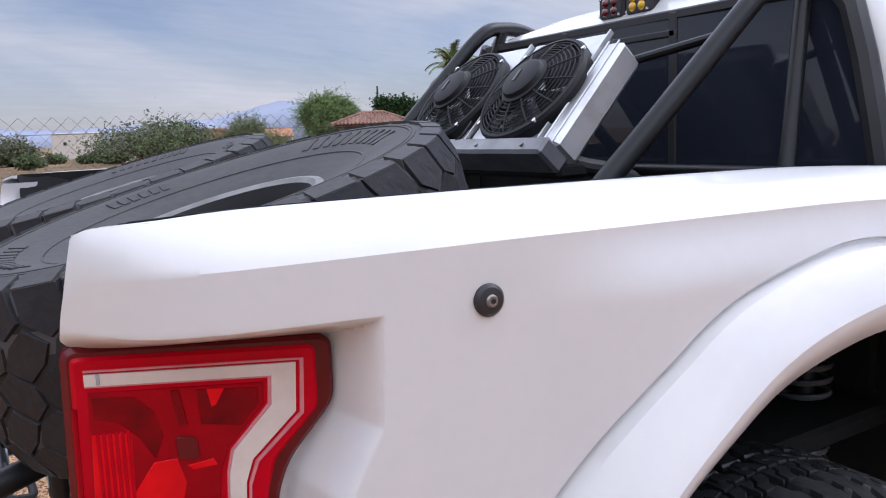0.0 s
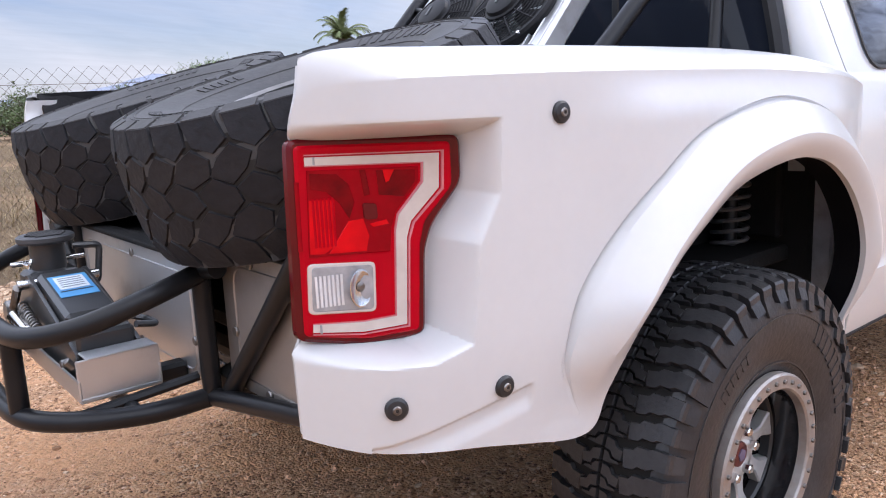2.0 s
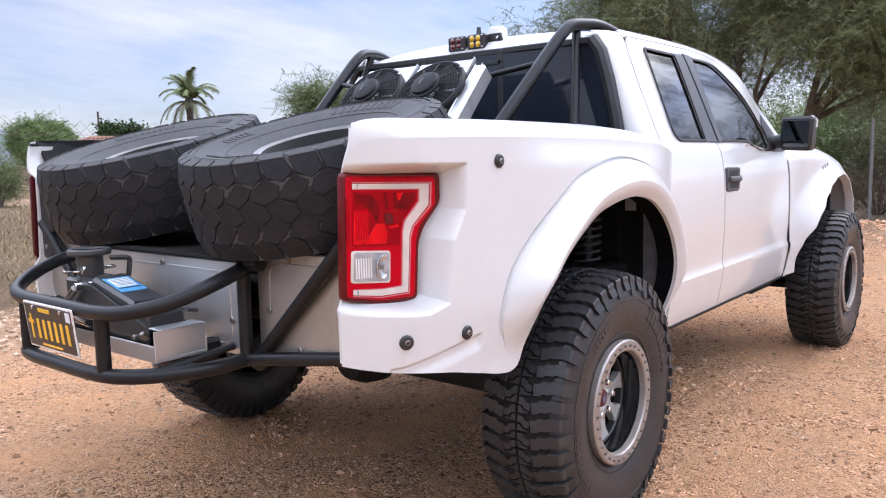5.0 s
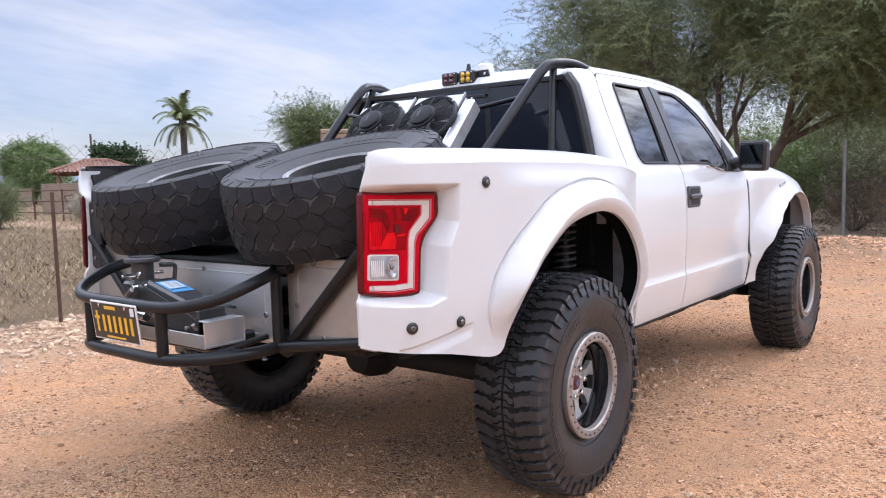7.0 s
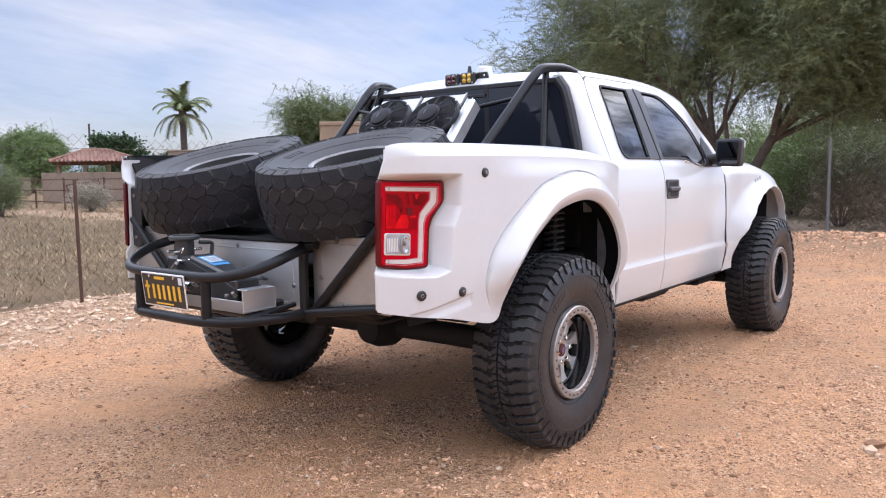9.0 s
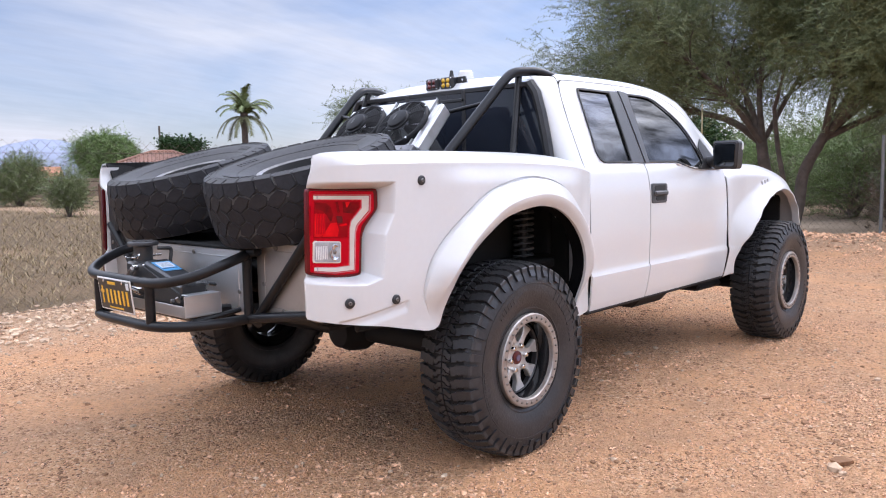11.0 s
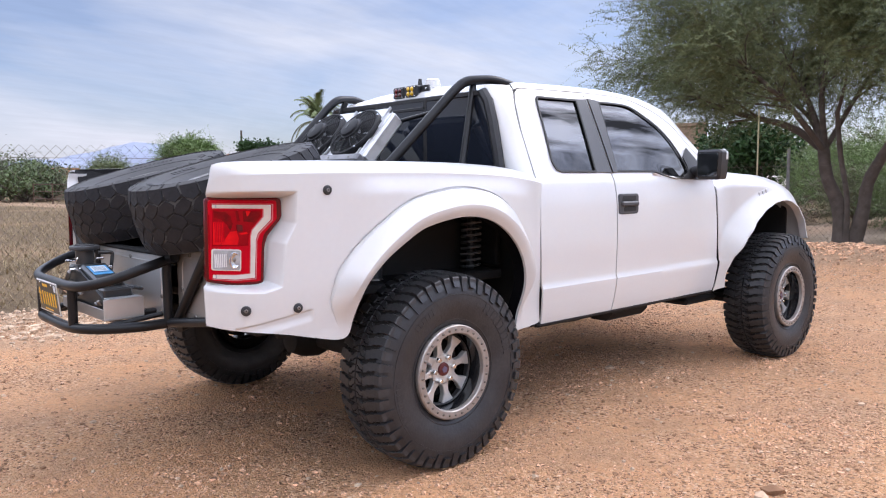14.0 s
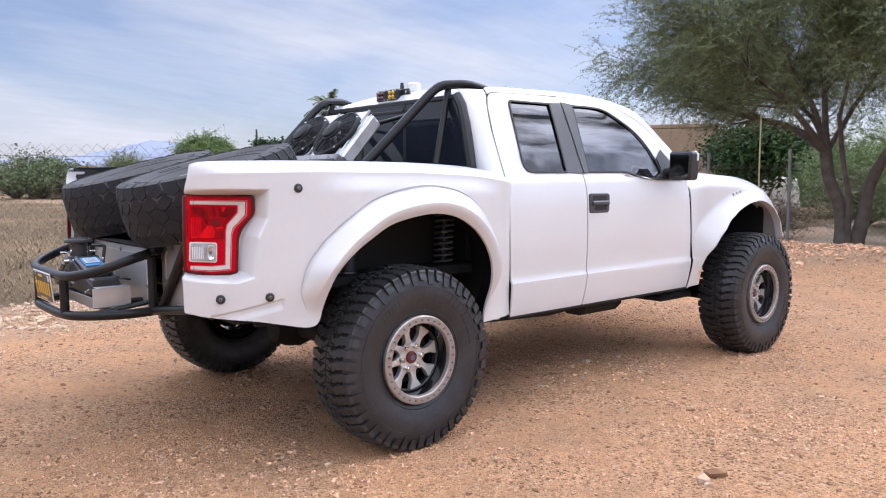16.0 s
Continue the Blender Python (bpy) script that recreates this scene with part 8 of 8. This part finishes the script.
# buildings
M_STUCCO = surf("tan_stucco", (0.34, 0.24, 0.165), (0.29, 0.20, 0.14), 0.6, 0.95, bump=0.3, bump_scale=12, spec=0.2)
M_STUCCO2 = surf("grey_tan_stucco", (0.27, 0.20, 0.15), (0.23, 0.17, 0.13), 0.6, 0.95, bump=0.3, bump_scale=12, spec=0.2)
M_TILE = surf("terracotta_tile", (0.31, 0.165, 0.115), (0.21, 0.11, 0.08), 1.2, 0.85, island=0.2)
M_WOOD = surf("dark_red_wood", (0.16, 0.07, 0.04), (0.11, 0.05, 0.03), 3, 0.8)
M_DARKWIN = surf("dark_window_glass", (0.03, 0.035, 0.04), (0.045, 0.05, 0.055), 2, 0.12)
M_PALE = surf("pale_wall", (0.62, 0.57, 0.50), (0.55, 0.50, 0.44), 0.5, 0.9)


def at_turn(c, a):
    return Matrix.Translation(c) @ Matrix.Rotation(radians(a), 4, "Z")


def flat_house(name, c, turn, w, d, h, mat, label, windows=()):
    m = at_turn(c, turn)
    house = thing(name, label, "house")
    part("wall", Geo().box((0, 0, h / 2 - 0.05), (w, d, h + 0.1), 0.06).moved(m), mat, house)
    g = Geo()
    for s in (-1, 1):
        g.box((0, s * (d / 2 - 0.11), h + 0.10), (w + 0.06, 0.26, 0.24), 0.05)
        g.box((s * (w / 2 - 0.11), 0, h + 0.10), (0.26, d - 0.5, 0.24), 0.05)
    part("parapet", g.moved(m), mat, house)
    for x, z, ww, wh in windows:
        win = part("window", Geo().box((x, -d / 2 - 0.01, z), (ww, 0.06, wh), 0.01).moved(m), M_DARKWIN, house)
        part("window_frame", Geo().box((x, -d / 2 - 0.02, z + wh / 2 + 0.04), (ww + 0.16, 0.10, 0.08), 0.01).box((x, -d / 2 - 0.03, z - wh / 2 - 0.04), (ww + 0.16, 0.12, 0.08), 0.01).moved(m), mat, win)
    return house


flat_house("stucco_house", (29.5, 25.6, 0), -43, 8.6, 7.0, 3.75, M_STUCCO, "tan stucco house with a flat parapet roof", ((-3.5, 1.7, 1.2, 1.2), (2.0, 1.7, 1.4, 1.2)))
flat_house("stucco_house", (36.3, 21.0, 0), -57, 4.4, 6.0, 3.9, M_STUCCO, "tan stucco house with a stepped flat roof", ((-1.2, 2.7, 0.35, 0.35),))
wall = thing("garden_wall", "long grey-tan stucco garden wall", "wall")
part("wall", Geo().box((0, 0, 1.3), (8.0, 0.25, 2.7), 0.04).moved(at_turn((23.8, 31.8, 0), -38)), M_STUCCO2, wall)
part("coping", Geo().box((0, 0, 2.70), (8.1, 0.33, 0.10), 0.03).moved(at_turn((23.8, 31.8, 0), -38)), M_STUCCO2, wall)

# ramada with a tiled hip roof behind a wall
ram = thing("ramada", "garden shelter with a terracotta tile roof behind a stucco wall", "shelter")
rmx = at_turn((19.1, 38.8, 0), -28)
part("wall", Geo().box((0.50, -1.6, 0.80), (6.4, 0.22, 1.66), 0.03).moved(rmx), M_STUCCO2, ram)
for x in (-1.9, -0.6, 0.6, 1.9):
    for y in (-1.2, 1.2):
        part("post", Geo().box((x, y, 1.1), (0.16, 0.16, 2.2), 0.02).moved(rmx), M_STUCCO, ram)
part("beam", Geo().box((0, -1.35, 2.16), (4.3, 0.16, 0.22), 0.02).moved(rmx), M_WOOD, ram)
part("beam", Geo().box((0, 1.35, 2.16), (4.3, 0.16, 0.22), 0.02).moved(rmx), M_WOOD, ram)
E1, E2, RZ0, RZ1, RL = 2.32, 1.85, 2.22, 2.85, 0.6
rf = Geo().add([(-E1, -E2, RZ0), (E1, -E2, RZ0), (E1, E2, RZ0), (-E1, E2, RZ0), (-RL, 0, RZ1), (RL, 0, RZ1)], [(0, 1, 5, 4), (1, 2, 5), (2, 3, 4, 5), (3, 0, 4), (0, 3, 2, 1)])
roof_part = part("roof", rf.moved(rmx), M_TILE, ram, "terracotta tile roof")
g = Geo()
for s in (-1, 1):
    for k in range(22):
        x = -E1 + 0.1 + k * (2 * E1 - 0.2) / 21
        f = 1.0 if abs(x) <= RL else 1 - (abs(x) - RL) / (E1 - RL)
        for j in range(6):
            t0, t1 = f * j / 6, f * (j + 1) / 6
            g.tube([(x, s * E2 * (1 - t0) - s * 0.0, RZ0 + (RZ1 - RZ0) * t0 + 0.03), (x, s * E2 * (1 - t1), RZ0 + (RZ1 - RZ0) * t1 + 0.012)], 0.052, 6)
g.tube([(-RL, 0, RZ1 + 0.03), (RL, 0, RZ1 + 0.03)], 0.09, 8)
for s in (-1, 1):
    for q in (-1, 1):
        g.tube([(s * RL, 0, RZ1 + 0.03), (s * E1, q * E2, RZ0 + 0.03)], 0.075, 8)
part("ridge_tiles", g.moved(rmx), M_TILE, roof_part)

# pipe corral in the field, with a gate that hangs askew
corral = thing("pipe_corral", "rusty pipe rail fence in the field", "rail fence")
line = [(17.6, 29.0), (16.2, 29.2), (14.4, 29.5), (12.75, 29.75), (13.05, 33.0), (13.2, 36.0), (13.1, 39.5), (12.6, 43.0), (12.0, 46.5), (11.8, 50.3), (11.7, 54.5)]
for x, y in line:
    part("post", Geo().tube([(x, y, -0.05), (x, y, 1.36)], 0.042, 8), M_RUST, corral)
for z in (0.32, 0.82, 1.28):
    part("rail", Geo().tube([(x, y, z) for x, y in line], 0.026, 6), M_RUST, corral)
gate = thing("pipe_gate", "bent rusty pipe gate leaning on the corral", "gate")
corners = [(12.72, 29.5, 1.04), (14.05, 29.3, 1.22), (14.22, 29.3, 0.60), (12.88, 29.5, 0.42)]
part("gate_frame", Geo().tube(corners + corners[:1], 0.028, 6), M_RUST, gate)
part("bar", Geo().tube([(13.4, 29.4, 1.13), (13.55, 29.4, 0.51)], 0.020, 6), M_RUST, gate)
part("leg", Geo().tube([(12.88, 29.5, 0.44), (12.95, 29.5, -0.03)], 0.028, 6), M_RUST, gate)
part("leg", Geo().tube([(14.22, 29.3, 0.62), (14.27, 29.3, -0.03)], 0.028, 6), M_RUST, gate)
field_wall = thing("field_wall", "low grey block wall at the far side of the field", "wall")
part("wall", Geo().box((0, 0, 0.66), (13.0, 0.20, 1.42), 0.03).moved(at_turn((18.8, 62.0, 0), -16)), M_STUCCO2, field_wall)
part("coping", Geo().box((0, 0, 1.39), (13.1, 0.28, 0.08), 0.02).moved(at_turn((18.8, 62.0, 0), -16)), M_STUCCO2, field_wall)

# far low buildings
M_ADOBE = surf("red_adobe", (0.44, 0.205, 0.125), (0.36, 0.165, 0.10), 0.6, 0.95, bump=0.3, bump_scale=12, spec=0.2)
adobe = thing("adobe_house", "low red adobe house beyond the field wall", "house")
m = at_turn((26.6, 87.5, 0), -17)
part("wall", Geo().box((0, 0.6, 1.05), (9.6, 5.0, 2.3), 0.05).moved(m), M_ADOBE, adobe)
part("wall", Geo().box((-3.4, 0.4, 1.45), (2.7, 5.2, 3.05), 0.05).moved(m), M_ADOBE, adobe)
slope = [(0.2, -3.4, 1.72), (5.4, -3.4, 1.72), (5.4, 1.0, 2.72), (0.2, 1.0, 2.72)]
part("roof", Geo().add(slope + [(x, y, z + 0.14) for x, y, z in slope], [(3, 2, 1, 0), (4, 5, 6, 7), (0, 1, 5, 4), (1, 2, 6, 5), (2, 3, 7, 6), (3, 0, 4, 7)]).moved(m), M_ADOBE, adobe, "red tiled patio roof")
for x in (0.4, 2.2, 3.9, 5.2):
    part("porch_post", Geo().box((x, -3.25, 0.84), (0.14, 0.14, 1.78), 0.02).moved(m), M_PALE, adobe)
part("porch_roof", Geo().box((-2.9, -2.6, 1.74), (4.0, 1.2, 0.10), 0.02).moved(m), M_PALE, adobe, "pale flat porch roof")
for x in (-4.7, -3.0, -1.1):
    part("porch_post", Geo().box((x, -3.1, 0.84), (0.14, 0.14, 1.78), 0.02).moved(m), M_WOOD, adobe)
for x in (-3.6, 0.0, 2.6, 3.8):
    part("window", Geo().box((x, -2.24, 1.15), (0.7, 0.10, 0.9), 0.01).moved(m), M_DARKWIN, adobe)
for c, t, w, d, h, mat in (((2.5, 118.0, 0), -5, 7.0, 5.0, 2.4, M_PALE),):
    m = at_turn(c, t)
    b = thing("far_shed", "low pale building beyond the field", "building", group="far buildings")
    part("wall", Geo().box((0, 0, h * 0.42), (w, d, h * 0.9), 0.05).moved(m), mat, b)
    part("roof", Geo().add([(-w / 2 - 0.3, -d / 2 - 0.3, h * 0.84), (w / 2 + 0.3, -d / 2 - 0.3, h * 0.84), (w / 2 + 0.3, d / 2 + 0.3, h * 0.84), (-w / 2 - 0.3, d / 2 + 0.3, h * 0.84), (-w / 2, 0, h + 0.1), (w / 2, 0, h + 0.1)], [(0, 1, 5, 4), (2, 3, 4, 5), (1, 2, 5), (3, 0, 4), (0, 3, 2, 1)]).moved(m), mat, b)
    for k in (-0.3, 0.05, 0.32):
        part("window", Geo().box((w * k, -d / 2 - 0.02, h * 0.45), (w * 0.09, 0.08, h * 0.3), 0.01).moved(m), M_DARKWIN, b)
flat_house("far_house", (10.9, 107.5, 0), -6, 5.6, 5.0, 3.0, M_PALE, "low pale flat-roofed house beyond the field", ((-1.3, 1.9, 0.35, 0.4), (1.1, 1.9, 0.35, 0.4)))
pile = thing("covered_pile", "pile under a creased white tarpaulin behind the fence", "tarpaulin")
rng = random.Random(31)
rows = []
for j in range(9):
    u = j / 8
    rows.append([(math.cos(a) * (0.92 - 0.30 * u ** 3) * rng.uniform(0.93, 1.07), math.sin(a) * (0.62 - 0.22 * u ** 3) * rng.uniform(0.93, 1.07), 1.32 * math.sin(u * 1.571) * rng.uniform(0.97, 1.03) - 0.02) for a in [6.2832 * i / 22 for i in range(22)]])
cover = Geo().grid(rows, closed_u=True)
cover.add(rows[-1], [tuple(range(22))])
part("tarpaulin", cover.moved(at_turn((27.75, 10.85, 0), -60)), M_PALE, pile, sharp=20)

# hills on the horizon, the blue of distance haze mixed into their colour
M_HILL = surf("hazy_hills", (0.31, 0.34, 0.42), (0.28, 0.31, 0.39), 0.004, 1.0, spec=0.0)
rows = [[], [], []]
for k in range(181):
    a = radians(-20 + 140 * k / 180)
    e = 1.15 + 0.75 * noise.noise((k * 0.045, 2.0, 0)) + 0.45 * noise.noise((k * 0.16, 5.0, 0)) + 1.15 * math.exp(-((k - 114.5) / 8) ** 2) + 0.55 * math.exp(-((k - 121) / 9) ** 2) + 0.15 * noise.noise((k * 0.6, 8.0, 0))
    h = 2000 * math.tan(radians(max(0.3, e)))
    for j, (d, f) in enumerate(((1960, -0.05), (2000, 0.55), (2060, 1.0))):
        rows[j].append((d * math.cos(a), d * math.sin(a), h * f if f > 0 else -5))
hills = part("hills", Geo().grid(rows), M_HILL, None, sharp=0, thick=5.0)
tagged(hills, "blue hazy hills on the horizon", "hills", kind="structure")
